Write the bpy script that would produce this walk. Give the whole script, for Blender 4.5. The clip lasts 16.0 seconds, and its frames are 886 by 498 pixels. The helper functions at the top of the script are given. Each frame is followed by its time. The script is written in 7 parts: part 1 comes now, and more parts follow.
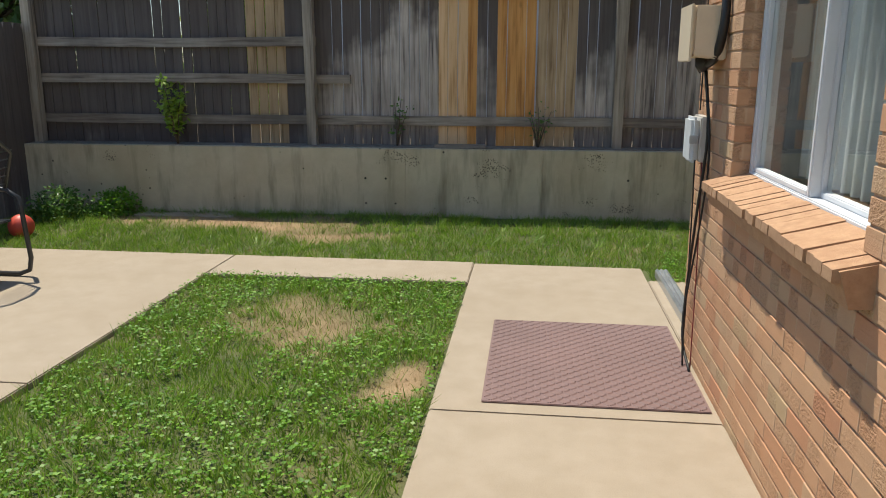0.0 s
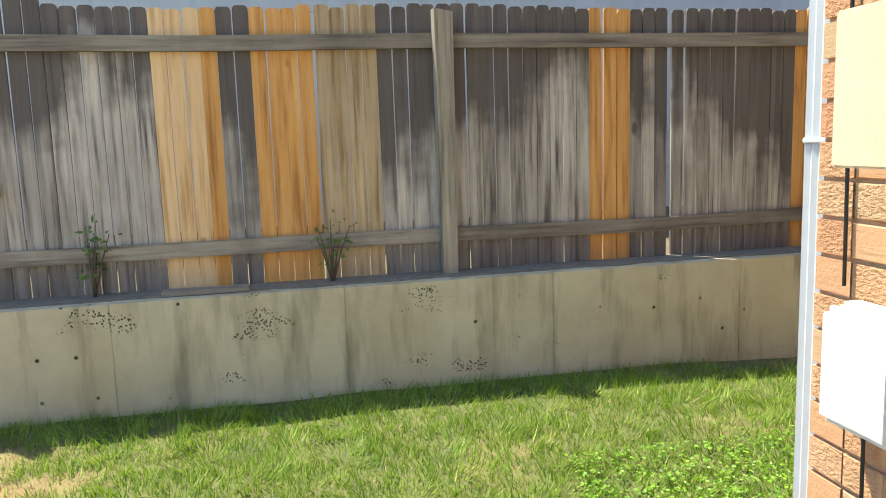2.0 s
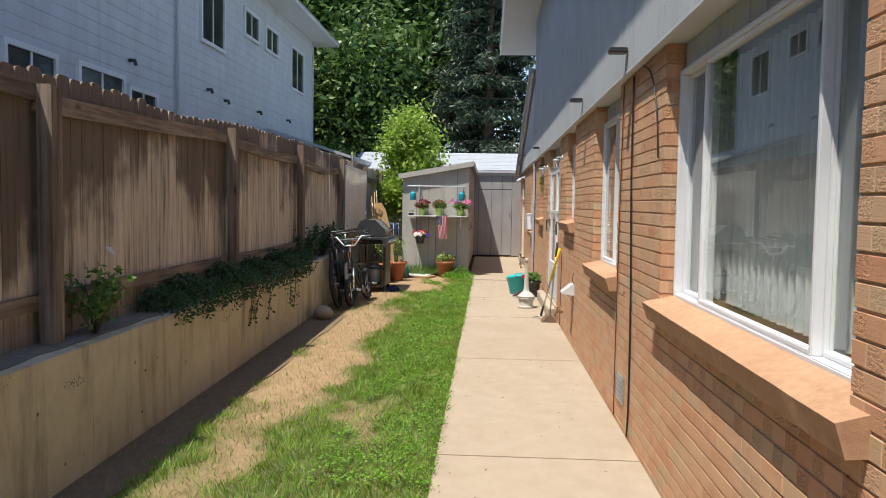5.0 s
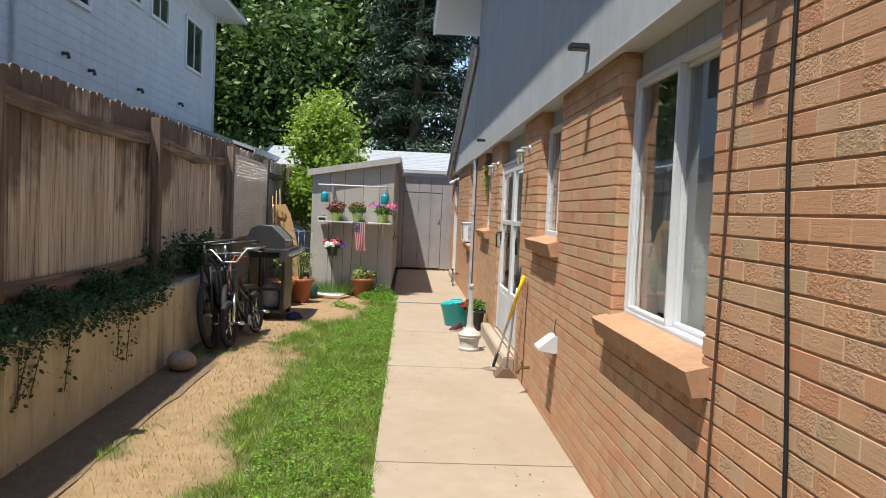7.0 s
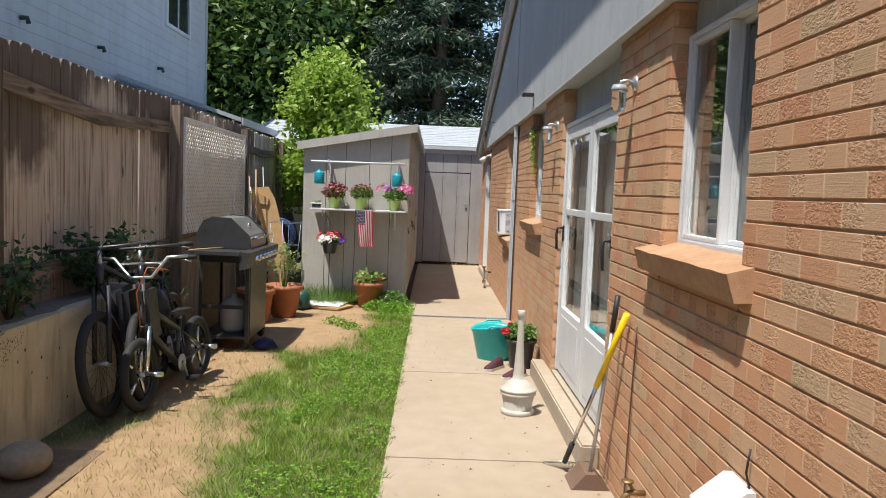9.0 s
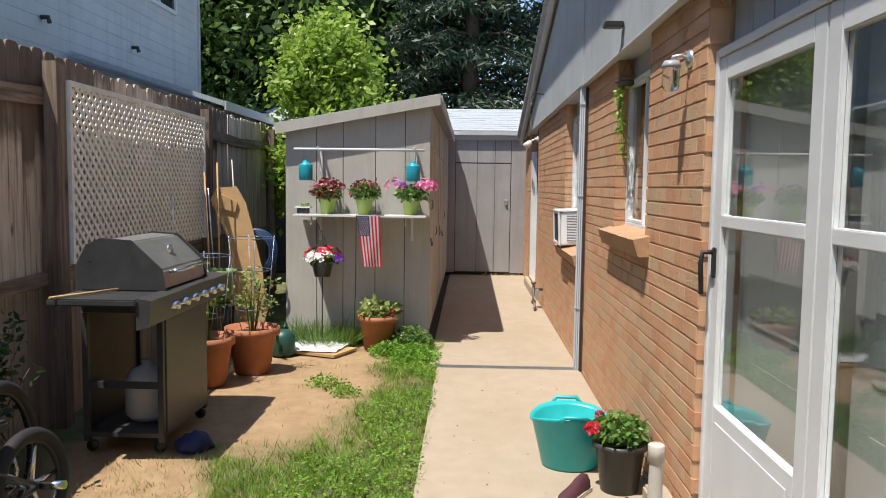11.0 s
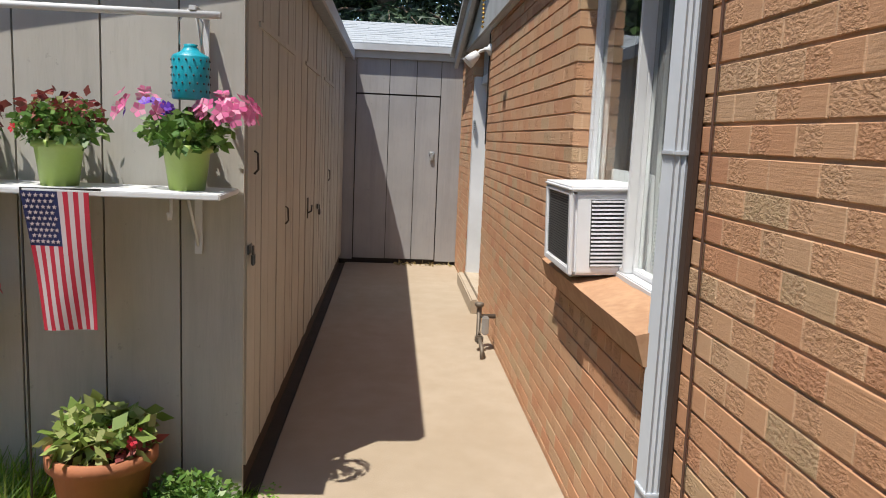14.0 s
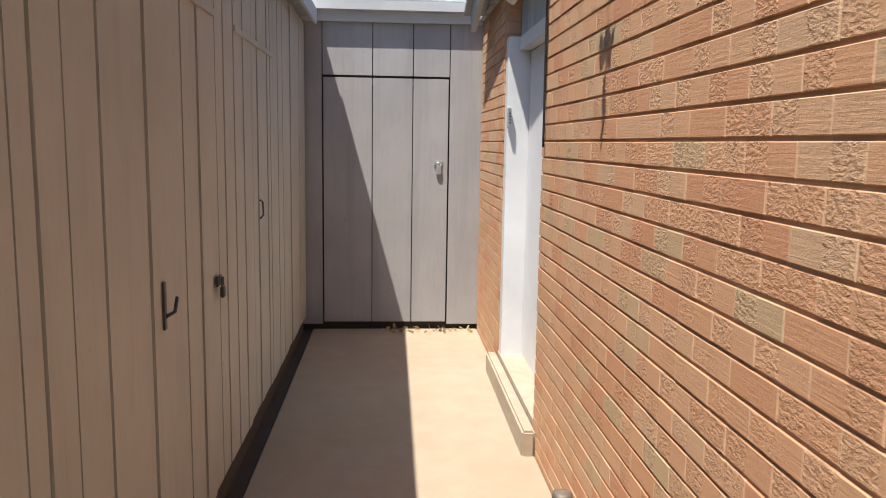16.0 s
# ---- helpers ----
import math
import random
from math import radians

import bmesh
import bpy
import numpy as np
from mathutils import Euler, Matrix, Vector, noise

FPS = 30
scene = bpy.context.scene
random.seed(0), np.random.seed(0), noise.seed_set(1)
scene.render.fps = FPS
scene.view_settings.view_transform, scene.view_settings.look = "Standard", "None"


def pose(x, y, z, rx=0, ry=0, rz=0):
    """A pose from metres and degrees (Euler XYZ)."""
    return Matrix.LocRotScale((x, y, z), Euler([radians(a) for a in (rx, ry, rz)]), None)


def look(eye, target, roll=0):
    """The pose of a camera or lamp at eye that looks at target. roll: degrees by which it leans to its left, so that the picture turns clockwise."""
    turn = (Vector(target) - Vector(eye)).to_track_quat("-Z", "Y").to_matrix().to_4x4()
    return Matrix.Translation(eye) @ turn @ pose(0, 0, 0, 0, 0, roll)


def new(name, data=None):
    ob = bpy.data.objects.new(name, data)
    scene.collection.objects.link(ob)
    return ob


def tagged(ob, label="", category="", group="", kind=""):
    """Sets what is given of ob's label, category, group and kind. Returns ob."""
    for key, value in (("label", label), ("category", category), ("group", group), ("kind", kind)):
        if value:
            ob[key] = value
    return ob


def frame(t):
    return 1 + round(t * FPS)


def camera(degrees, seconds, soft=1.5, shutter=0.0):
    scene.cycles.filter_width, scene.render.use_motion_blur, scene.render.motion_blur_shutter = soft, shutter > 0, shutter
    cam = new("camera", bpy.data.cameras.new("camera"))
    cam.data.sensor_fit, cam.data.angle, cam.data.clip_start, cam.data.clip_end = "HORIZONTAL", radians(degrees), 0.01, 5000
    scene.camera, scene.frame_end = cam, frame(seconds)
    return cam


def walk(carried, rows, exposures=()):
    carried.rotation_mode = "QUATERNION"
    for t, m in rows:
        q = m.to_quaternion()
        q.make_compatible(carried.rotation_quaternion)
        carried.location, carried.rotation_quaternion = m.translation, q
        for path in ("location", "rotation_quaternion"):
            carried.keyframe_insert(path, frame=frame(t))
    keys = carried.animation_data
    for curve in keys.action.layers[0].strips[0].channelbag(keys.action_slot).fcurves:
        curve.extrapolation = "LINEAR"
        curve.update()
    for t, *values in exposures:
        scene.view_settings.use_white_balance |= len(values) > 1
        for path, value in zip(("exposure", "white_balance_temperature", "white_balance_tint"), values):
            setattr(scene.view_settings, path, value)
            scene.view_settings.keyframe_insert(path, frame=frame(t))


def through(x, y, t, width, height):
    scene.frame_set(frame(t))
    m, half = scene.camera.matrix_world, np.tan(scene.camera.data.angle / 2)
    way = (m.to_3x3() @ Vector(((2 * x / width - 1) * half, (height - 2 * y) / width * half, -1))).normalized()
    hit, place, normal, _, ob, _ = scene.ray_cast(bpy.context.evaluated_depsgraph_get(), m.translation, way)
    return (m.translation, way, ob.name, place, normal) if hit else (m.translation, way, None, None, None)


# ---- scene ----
cam = camera(59.9, 16.0, soft=1.0)
METRES, EYE, TILT, LEAN, TURN = 24.2, 1.5, 0.0, 0.0, 6.6
ROWS = [
    (0.0, 0.0, 0.0, 0.0, 0.04, -13.19, -0.16),
    (0.5, 0.0012, 0.0282, 0.0023, -1.73, -9.38, -0.84),
    (1.0, 0.0024, 0.0572, 0.0043, -3.59, -6.52, -0.8),
    (1.5, 0.0038, 0.0877, 0.0041, -7.66, -6.39, 0.36),
    (2.0, 0.0054, 0.1164, 0.0041, -18.11, -8.02, 1.82),
    (2.5, 0.0126, 0.1442, 0.0035, -35.48, -10.44, 3.83),
    (3.0, 0.024, 0.168, 0.0039, -57.3, -12.64, 3.87),
    (3.5, 0.0443, 0.183, 0.0043, -75.36, -11.34, 3.58),
    (4.0, 0.0691, 0.195, 0.0049, -86.32, -7.83, 1.51),
    (4.5, 0.0967, 0.2002, 0.0043, -91.04, -4.82, -0.49),
    (5.0, 0.1272, 0.2003, 0.0046, -93.26, -3.35, -0.91),
    (7.5, 0.2886, 0.1879, 0.0051, -99.57, -3.04, -2.74),
    (8.0, 0.3228, 0.1834, 0.0046, -99.23, -3.27, -2.98),
    (8.5, 0.3551, 0.1792, 0.0048, -98.24, -3.87, -2.87),
    (9.0, 0.3874, 0.1725, 0.0055, -97.2, -4.2, -2.25),
    (11.5, 0.5443, 0.1522, 0.0061, -94.35, -4.81, -0.65),
    (12.0, 0.5757, 0.1453, 0.0062, -94.82, -5.55, -0.68),
    (12.5, 0.6078, 0.1419, 0.0045, -95.81, -6.42, -0.98),
    (13.0, 0.6412, 0.1359, 0.0043, -97.34, -7.22, -1.33),
    (13.5, 0.6741, 0.1321, 0.0035, -98.92, -7.89, -2.01),
    (14.0, 0.7064, 0.1265, 0.0037, -100.31, -8.22, -2.45),
    (14.5, 0.7385, 0.122, 0.0037, -100.58, -8.02, -2.39),
    (15.0, 0.7703, 0.1174, 0.0031, -100.66, -7.84, -2.0),
    (15.5, 0.8034, 0.1126, 0.0028, -100.14, -7.61, -1.41),
    (16.0, 0.8361, 0.1073, 0.0024, -100.39, -7.8, -0.9),
]
walk(cam, [(t, pose(0, 0, EYE, TILT, LEAN, TURN) @ pose(METRES * x, METRES * y, METRES * z, 90 + pitch, roll, yaw)) for t, x, y, z, yaw, pitch, roll in ROWS], exposures=[(0.0, 0.5, 6700, 6), (0.6, 0.65, 6650, 5), (1.1, 0.95, 6900, 5), (1.6, 1.4, 7250, 4), (2.3, 1.85, 7400, 4), (3.0, 1.42, 7350, 4), (3.5, 1.0, 6950, 3), (4.0, 0.84, 6650, 7), (5.0, 0.78, 6550, 10), (9.0, 0.8, 6500, 10), (12.5, 0.82, 6500, 10), (14.2, 0.7, 6500, 10), (15.2, 0.95, 6500, 11), (16.0, 1.15, 6500, 11)])

# ---- world and sun ----
SUN_TO = Vector((-0.30, 0.275, 1.0)).normalized()
world = bpy.data.worlds.new("sky")
scene.world = world
world.use_nodes = True
wn = world.node_tree.nodes
sky = wn.new("ShaderNodeTexSky")
sky.sky_type = "NISHITA"
sky.sun_disc = False
sky.sun_elevation = math.asin(SUN_TO.z)
sky.sun_rotation = math.atan2(SUN_TO.x, SUN_TO.y)
sky.air_density, sky.dust_density, sky.ozone_density = 1.0, 0.25, 2.0
wn["Background"].inputs["Strength"].default_value = 0.125
world.node_tree.links.new(sky.outputs["Color"], wn["Background"].inputs["Color"])
sun_data = bpy.data.lights.new("sun", "SUN")
sun_data.energy, sun_data.angle, sun_data.color = 3.9, radians(0.53), (1.0, 0.94, 0.84)
sun = new("sun", sun_data)
sun.matrix_world = look(SUN_TO * 60, (0, 0, 0))
scene.view_settings.exposure = 0.0


# ---- material helpers ----
class Nodes:
    def __init__(self, name):
        self.mat = bpy.data.materials.new(name)
        self.mat.use_nodes = True
        self.t = self.mat.node_tree
        self.bsdf = self.t.nodes["Principled BSDF"]
        self.obj = None

    def node(self, kind, **values):
        n = self.t.nodes.new(kind)
        for key, value in values.items():
            n.inputs[key.replace("_", " ")].default_value = value
        return n

    def link(self, a, b):
        self.t.links.new(a, b)

    def coords(self, scale=(1, 1, 1), own=False):
        g = self.node("ShaderNodeTexCoord").outputs["Object"] if own else self.node("ShaderNodeNewGeometry").outputs["Position"]
        m = self.node("ShaderNodeMapping")
        m.inputs["Scale"].default_value = scale
        self.link(g, m.inputs["Vector"])
        return m.outputs["Vector"]

    def noise(self, size, detail=4.0, rough=0.6, scale=(1, 1, 1), own=False):
        n = self.node("ShaderNodeTexNoise", Scale=1.0 / size, Detail=detail, Roughness=rough)
        self.link(self.coords(scale, own), n.inputs["Vector"])
        return n.outputs["Fac"]

    def span(self, value, a, b, c=0.0, d=1.0):
        n = self.node("ShaderNodeMapRange")
        for k, v in zip(range(1, 5), (a, b, c, d)):
            n.inputs[k].default_value = v
        self.link(value, n.inputs[0])
        return n.outputs[0]

    def mix(self, fac, a, b, how="MIX"):
        n = self.t.nodes.new("ShaderNodeMix")
        n.data_type, n.blend_type = "RGBA", how
        for socket, v in ((n.inputs[0], fac), (n.inputs[6], a), (n.inputs[7], b)):
            if isinstance(v, bpy.types.NodeSocket):
                self.link(v, socket)
            elif isinstance(v, (int, float)):
                socket.default_value = v
            else:
                socket.default_value = (*v, 1.0)
        return n.outputs[2]

    def math(self, op, a, b=0.0):
        n = self.t.nodes.new("ShaderNodeMath")
        n.operation = op
        for socket, v in zip(n.inputs, (a, b)):
            if isinstance(v, bpy.types.NodeSocket):
                self.link(v, socket)
            else:
                socket.default_value = v
        return n.outputs[0]

    def random(self, island=False):
        if island:
            return self.node("ShaderNodeNewGeometry").outputs["Random Per Island"]
        return self.node("ShaderNodeObjectInfo").outputs["Random"]

    def ramp(self, fac, *stops):
        n = self.t.nodes.new("ShaderNodeValToRGB")
        while len(n.color_ramp.elements) < len(stops):
            n.color_ramp.elements.new(0.5)
        for e, (p, c) in zip(n.color_ramp.elements, stops):
            e.position, e.color = p, (*c, 1.0)
        self.link(fac, n.inputs[0])
        return n.outputs[0]

    def done(self, color, rough=0.7, metal=0.0, bump=None, depth=0.01, strength=0.5, **more):
        b = self.bsdf.inputs
        if isinstance(color, bpy.types.NodeSocket):
            self.link(color, b["Base Color"])
        else:
            b["Base Color"].default_value = (*color, 1.0)
        if isinstance(rough, bpy.types.NodeSocket):
            self.link(rough, b["Roughness"])
        else:
            b["Roughness"].default_value = rough
        b["Metallic"].default_value = metal
        for key, value in more.items():
            b[key.replace("_", " ")].default_value = value
        if bump is not None:
            n = self.node("ShaderNodeBump", Strength=strength, Distance=depth)
            self.link(bump, n.inputs["Height"])
            self.link(n.outputs["Normal"], b["Normal"])
        return self.mat


def plain(name, color, rough=0.6, metal=0.0, vary=0.12, size=0.08, relief=0.002, **more):
    """Paint, plastic or metal with faint unevenness at two scales."""
    m = Nodes(name)
    fac = m.math("ADD", m.math("MULTIPLY", m.noise(size, 5), 0.6), m.math("MULTIPLY", m.noise(size * 9, 2), 0.4))
    low = tuple(c * (1 - vary) for c in color)
    high = tuple(min(1, c * (1 + vary)) for c in color)
    col = m.ramp(fac, (0.35, low), (0.65, high))
    return m.done(col, m.span(fac, 0.3, 0.7, max(0.02, rough - 0.08), min(1, rough + 0.08)), metal, m.noise(size * 0.2, 3), relief, 0.35, **more)


def wood(name, a, b, dark, axis=2, vary=0.72, dark_above=None, dirt=0.72):
    """Boards with grain along one axis, differing from board to board. A given height darkens them above it."""
    m = Nodes(name)
    s = [14.0, 14.0, 14.0]
    s[axis] = 0.7
    shift = m.node("ShaderNodeVectorMath")
    shift.operation = "MULTIPLY_ADD"
    g = m.node("ShaderNodeNewGeometry").outputs["Position"]
    comb = m.node("ShaderNodeCombineXYZ")
    rnd = m.random()
    for i in range(3):
        m.link(m.math("MULTIPLY", rnd, 37.0 + 11 * i), comb.inputs[i])
    m.link(g, shift.inputs[0])
    shift.inputs[1].default_value = s
    m.link(comb.outputs[0], shift.inputs[2])
    grain = m.node("ShaderNodeTexNoise", Scale=2.0, Detail=6.0, Roughness=0.6)
    m.link(shift.outputs[0], grain.inputs["Vector"])
    col = m.ramp(grain.outputs["Fac"], (0.3, dark), (0.48, a), (0.7, b))
    col = m.mix(m.span(rnd, 0, 1, 0.0, vary), col, tuple(1.15 * c for c in dark))
    stain = m.noise(0.8, 5, 0.62, (1, 1, 0.7))
    col = m.mix(m.span(stain, 0.42, 0.66, 0.0, dirt), col, tuple(0.55 * c for c in dark))
    knot = m.node("ShaderNodeTexVoronoi", Scale=3.3)
    sq = [1.0, 1.0, 1.0]
    sq[axis] = 0.45
    m.link(m.coords(tuple(sq)), knot.inputs["Vector"])
    col = m.mix(m.span(knot.outputs["Distance"], 0.05, 0.09, 0.75, 0.0), col, tuple(0.4 * c for c in dark))
    if dark_above:
        # Darker above an edge scalloped by bay, and again near the foot.
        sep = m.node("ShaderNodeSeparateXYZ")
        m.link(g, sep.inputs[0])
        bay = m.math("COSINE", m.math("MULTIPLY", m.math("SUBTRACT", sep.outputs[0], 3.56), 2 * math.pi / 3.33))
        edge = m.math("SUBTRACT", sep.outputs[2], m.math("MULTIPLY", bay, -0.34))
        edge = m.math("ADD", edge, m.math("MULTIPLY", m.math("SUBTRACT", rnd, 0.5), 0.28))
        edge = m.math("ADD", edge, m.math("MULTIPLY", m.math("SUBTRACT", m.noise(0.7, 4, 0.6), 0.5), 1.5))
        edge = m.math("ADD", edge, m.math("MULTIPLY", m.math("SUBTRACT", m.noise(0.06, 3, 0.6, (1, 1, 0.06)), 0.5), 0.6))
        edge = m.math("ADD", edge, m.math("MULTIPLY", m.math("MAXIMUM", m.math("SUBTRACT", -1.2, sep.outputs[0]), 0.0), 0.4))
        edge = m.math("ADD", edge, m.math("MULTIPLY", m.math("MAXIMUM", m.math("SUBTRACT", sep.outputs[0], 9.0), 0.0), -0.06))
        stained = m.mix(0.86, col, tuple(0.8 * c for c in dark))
        col = m.mix(m.span(edge, dark_above - 0.1, dark_above + 0.22), col, stained)
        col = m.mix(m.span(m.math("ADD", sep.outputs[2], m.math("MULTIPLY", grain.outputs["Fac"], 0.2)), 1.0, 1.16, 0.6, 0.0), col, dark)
    return m.done(col, 0.88, 0, grain.outputs["Fac"], 0.004, 0.6)


def brick_material(name, island):
    m = Nodes(name)
    rnd = m.random(island)
    col = m.ramp(rnd, (0.0, (0.49, 0.23, 0.125)), (0.12, (0.51, 0.262, 0.14)), (0.3, (0.53, 0.285, 0.155)), (0.6, (0.535, 0.315, 0.18)), (0.85, (0.51, 0.325, 0.195)), (0.95, (0.45, 0.32, 0.185)), (1.0, (0.50, 0.25, 0.14)))
    fleck = m.noise(0.012, 5, 0.7)
    col = m.mix(m.span(fleck, 0.4, 0.75, 0.0, 0.22), col, (0.56, 0.33, 0.19))
    patch = m.noise(0.09, 3, 0.6)
    col = m.mix(m.span(patch, 0.5, 0.72, 0.0, 0.14), col, (0.40, 0.20, 0.11))
    stain = m.noise(0.9, 4, 0.6)
    col = m.mix(m.span(stain, 0.45, 0.8, 0.0, 0.2), col, (0.36, 0.19, 0.11))
    # rough-hewn half bricks, picked at random
    sep = m.node("ShaderNodeSeparateXYZ")
    m.link(m.node("ShaderNodeNewGeometry").outputs["Position"], sep.inputs[0])
    ragged = m.math("MULTIPLY", m.math("SUBTRACT", m.noise(0.03, 4, 0.6), 0.5), 0.5)
    u = m.math("MULTIPLY", m.math("SUBTRACT", m.math("ADD", sep.outputs[0], sep.outputs[1]), 5.03), 1 / 0.1025)
    v = m.math("MULTIPLY", m.math("SUBTRACT", sep.outputs[2], -0.0184), 1 / 0.0762)
    cell = m.node("ShaderNodeCombineXYZ")
    m.link(m.math("FLOOR", u), cell.inputs[0])
    m.link(m.math("FLOOR", v), cell.inputs[1])
    pick = m.node("ShaderNodeTexWhiteNoise")
    m.link(cell.outputs[0], pick.inputs["Vector"])
    middle = m.math("ADD", m.math("ABSOLUTE", m.math("SUBTRACT", m.math("FRACT", u), 0.5)), ragged)
    # one half of each brick is hewn as a rule
    half = m.math("MODULO", m.math("ADD", m.math("FLOOR", u), m.math("FLOOR", v)), 2.0)
    chance = m.math("SUBTRACT", pick.outputs["Value"], m.math("MULTIPLY", m.math("ABSOLUTE", half), 0.5))
    where = m.math("MULTIPLY", m.span(middle, 0.34, 0.5, 1.0, 0.0), m.span(chance, 0.12, 0.30, 1.0, 0.0))
    hewn = m.span(m.noise(0.016, 4, 0.62, (1, 1, 1.8)), 0.38, 0.62)
    comb = m.noise(0.05, 4, 0.7, (0.25, 0.25, 6.0))
    groove = m.math("MULTIPLY", m.span(hewn, 0.0, 0.45, 0.36, 0.0), where)
    col = m.mix(groove, col, (0.30, 0.14, 0.075))
    end = m.math("ABSOLUTE", m.math("SUBTRACT", m.math("FRACT", m.math("MULTIPLY", m.math("SUBTRACT", u, m.math("FLOOR", v)), 0.5)), 0.5))
    col = m.mix(m.span(end, 0.472, 0.484, 0.0, 0.42), col, (0.60, 0.42, 0.28))
    height = m.math("ADD", m.math("MULTIPLY", hewn, where), m.math("ADD", m.math("MULTIPLY", fleck, 0.3), m.math("MULTIPLY", comb, 0.25)))
    return m.done(col, 0.86, 0, height, 0.007, 0.8)


def concrete(name, light, dark, stains, size=1.0):
    m = Nodes(name)
    fine = m.noise(0.006, 4, 0.7)
    mid = m.noise(0.16 * size, 5, 0.6)
    big = m.noise(1.3 * size, 4, 0.55)
    col = m.mix(m.span(mid, 0.35, 0.7), light, dark)
    col = m.mix(m.span(big, 0.45, 0.75, 0, 0.6), col, stains)
    col = m.mix(m.span(fine, 0.55, 0.75, 0, 0.35), col, tuple(0.6 * c for c in dark))
    return m.done(col, 0.9, 0, m.math("ADD", fine, m.math("MULTIPLY", mid, 0.8)), 0.004, 0.5)


def retaining_material():
    m = Nodes("board_formed_concrete")
    fine = m.noise(0.008, 4, 0.7)
    mid = m.noise(0.22, 5, 0.65)
    col = m.mix(m.span(mid, 0.35, 0.7), (0.60, 0.53, 0.39), (0.50, 0.435, 0.315))
    runs = m.noise(0.16, 4, 0.6, (1.0, 1.0, 0.16))
    col = m.mix(m.span(runs, 0.5, 0.72, 0, 0.75), col, (0.20, 0.165, 0.11))
    rust = m.noise(0.9, 3, 0.6, (1, 1, 0.6))
    col = m.mix(m.span(rust, 0.5, 0.75, 0, 0.5), col, (0.42, 0.32, 0.19))
    pits = m.node("ShaderNodeTexVoronoi", Scale=7.0)
    m.link(m.coords(), pits.inputs["Vector"])
    hole = m.span(pits.outputs["Distance"], 0.05, 0.10, 1.0, 0.0)
    hole = m.math("MULTIPLY", hole, m.span(m.noise(0.5, 3), 0.44, 0.52))
    comb = m.node("ShaderNodeTexVoronoi", Scale=60.0)
    m.link(m.coords(), comb.inputs["Vector"])
    rough_spot = m.math("MULTIPLY", m.span(comb.outputs["Distance"], 0.25, 0.4, 1.0, 0.0), m.span(m.noise(0.3, 2, 0.5, (0.6, 1, 1.4)), 0.66, 0.7))
    hole = m.math("MAXIMUM", hole, rough_spot)
    col = m.mix(hole, col, (0.05, 0.045, 0.035))
    h = m.math("SUBTRACT", m.math("ADD", m.math("MULTIPLY", fine, 0.4), mid), hole)
    return m.done(col, 0.92, 0, h, 0.008, 0.6)


def leaf_material(name, a, b, c, rough=0.5, through=0.35):
    m = Nodes(name)
    rnd = m.random(True)
    col = m.ramp(rnd, (0.0, a), (0.5, b), (1.0, c))
    col = m.mix(m.span(m.noise(0.5, 3), 0.4, 0.7, 0, 0.4), col, a)
    mat = m.done(col, rough)
    tr = m.node("ShaderNodeBsdfTranslucent")
    m.link(m.mix(0.5, col, b), tr.inputs["Color"])
    mx = m.node("ShaderNodeMixShader")
    mx.inputs[0].default_value = through
    out = m.t.nodes["Material Output"]
    m.link(m.bsdf.outputs[0], mx.inputs[1])
    m.link(tr.outputs[0], mx.inputs[2])
    m.link(mx.outputs[0], out.inputs["Surface"])
    return mat


def ground_material():
    m = Nodes("lawn_soil")
    bare = m.node("ShaderNodeAttribute")
    bare.attribute_name = "bare"
    fine = m.noise(0.012, 5, 0.7)
    mid = m.noise(0.15, 5, 0.6)
    dirt = m.mix(m.span(mid, 0.35, 0.7), (0.30, 0.195, 0.105), (0.39, 0.27, 0.15))
    dirt = m.mix(m.span(fine, 0.5, 0.7, 0, 0.5), dirt, (0.26, 0.165, 0.09))
    thatch = m.mix(m.span(mid, 0.35, 0.65), (0.06, 0.085, 0.022), (0.12, 0.14, 0.045))
    thatch = m.mix(m.span(fine, 0.45, 0.7, 0, 0.6), thatch, (0.11, 0.095, 0.045))
    col = m.mix(bare.outputs["Fac"], thatch, dirt)
    return m.done(col, 0.95, 0, m.math("ADD", fine, mid), 0.012, 0.7)


def siding_material(name, color):
    m = Nodes(name)
    grain = m.noise(0.03, 6, 0.7, (1, 1, 0.12))
    mid = m.noise(0.5, 4)
    col = m.mix(m.span(mid, 0.35, 0.7), color, tuple(0.86 * c for c in color))
    col = m.mix(m.span(grain, 0.5, 0.75, 0, 0.3), col, tuple(0.66 * c for c in color))
    col = m.mix(m.span(m.random(), 0, 1, 0.0, 0.12), col, tuple(0.7 * c for c in color))
    wear = m.noise(0.05, 4, 0.7)
    col = m.mix(m.span(wear, 0.66, 0.73, 0, 0.45), col, tuple(0.5 * c for c in color))
    drip = m.noise(0.16, 5, 0.65, (1, 1, 0.06))
    col = m.mix(m.span(drip, 0.52, 0.72, 0, 0.4), col, tuple(0.6 * c for c in color))
    return m.done(col, 0.7, 0, grain, 0.003, 0.6)


def glass_material(name, tint=(0.9, 0.95, 0.95), rough=0.0):
    m = Nodes(name)
    return m.done(tint, rough, 0, None, Transmission_Weight=1.0, IOR=1.45)


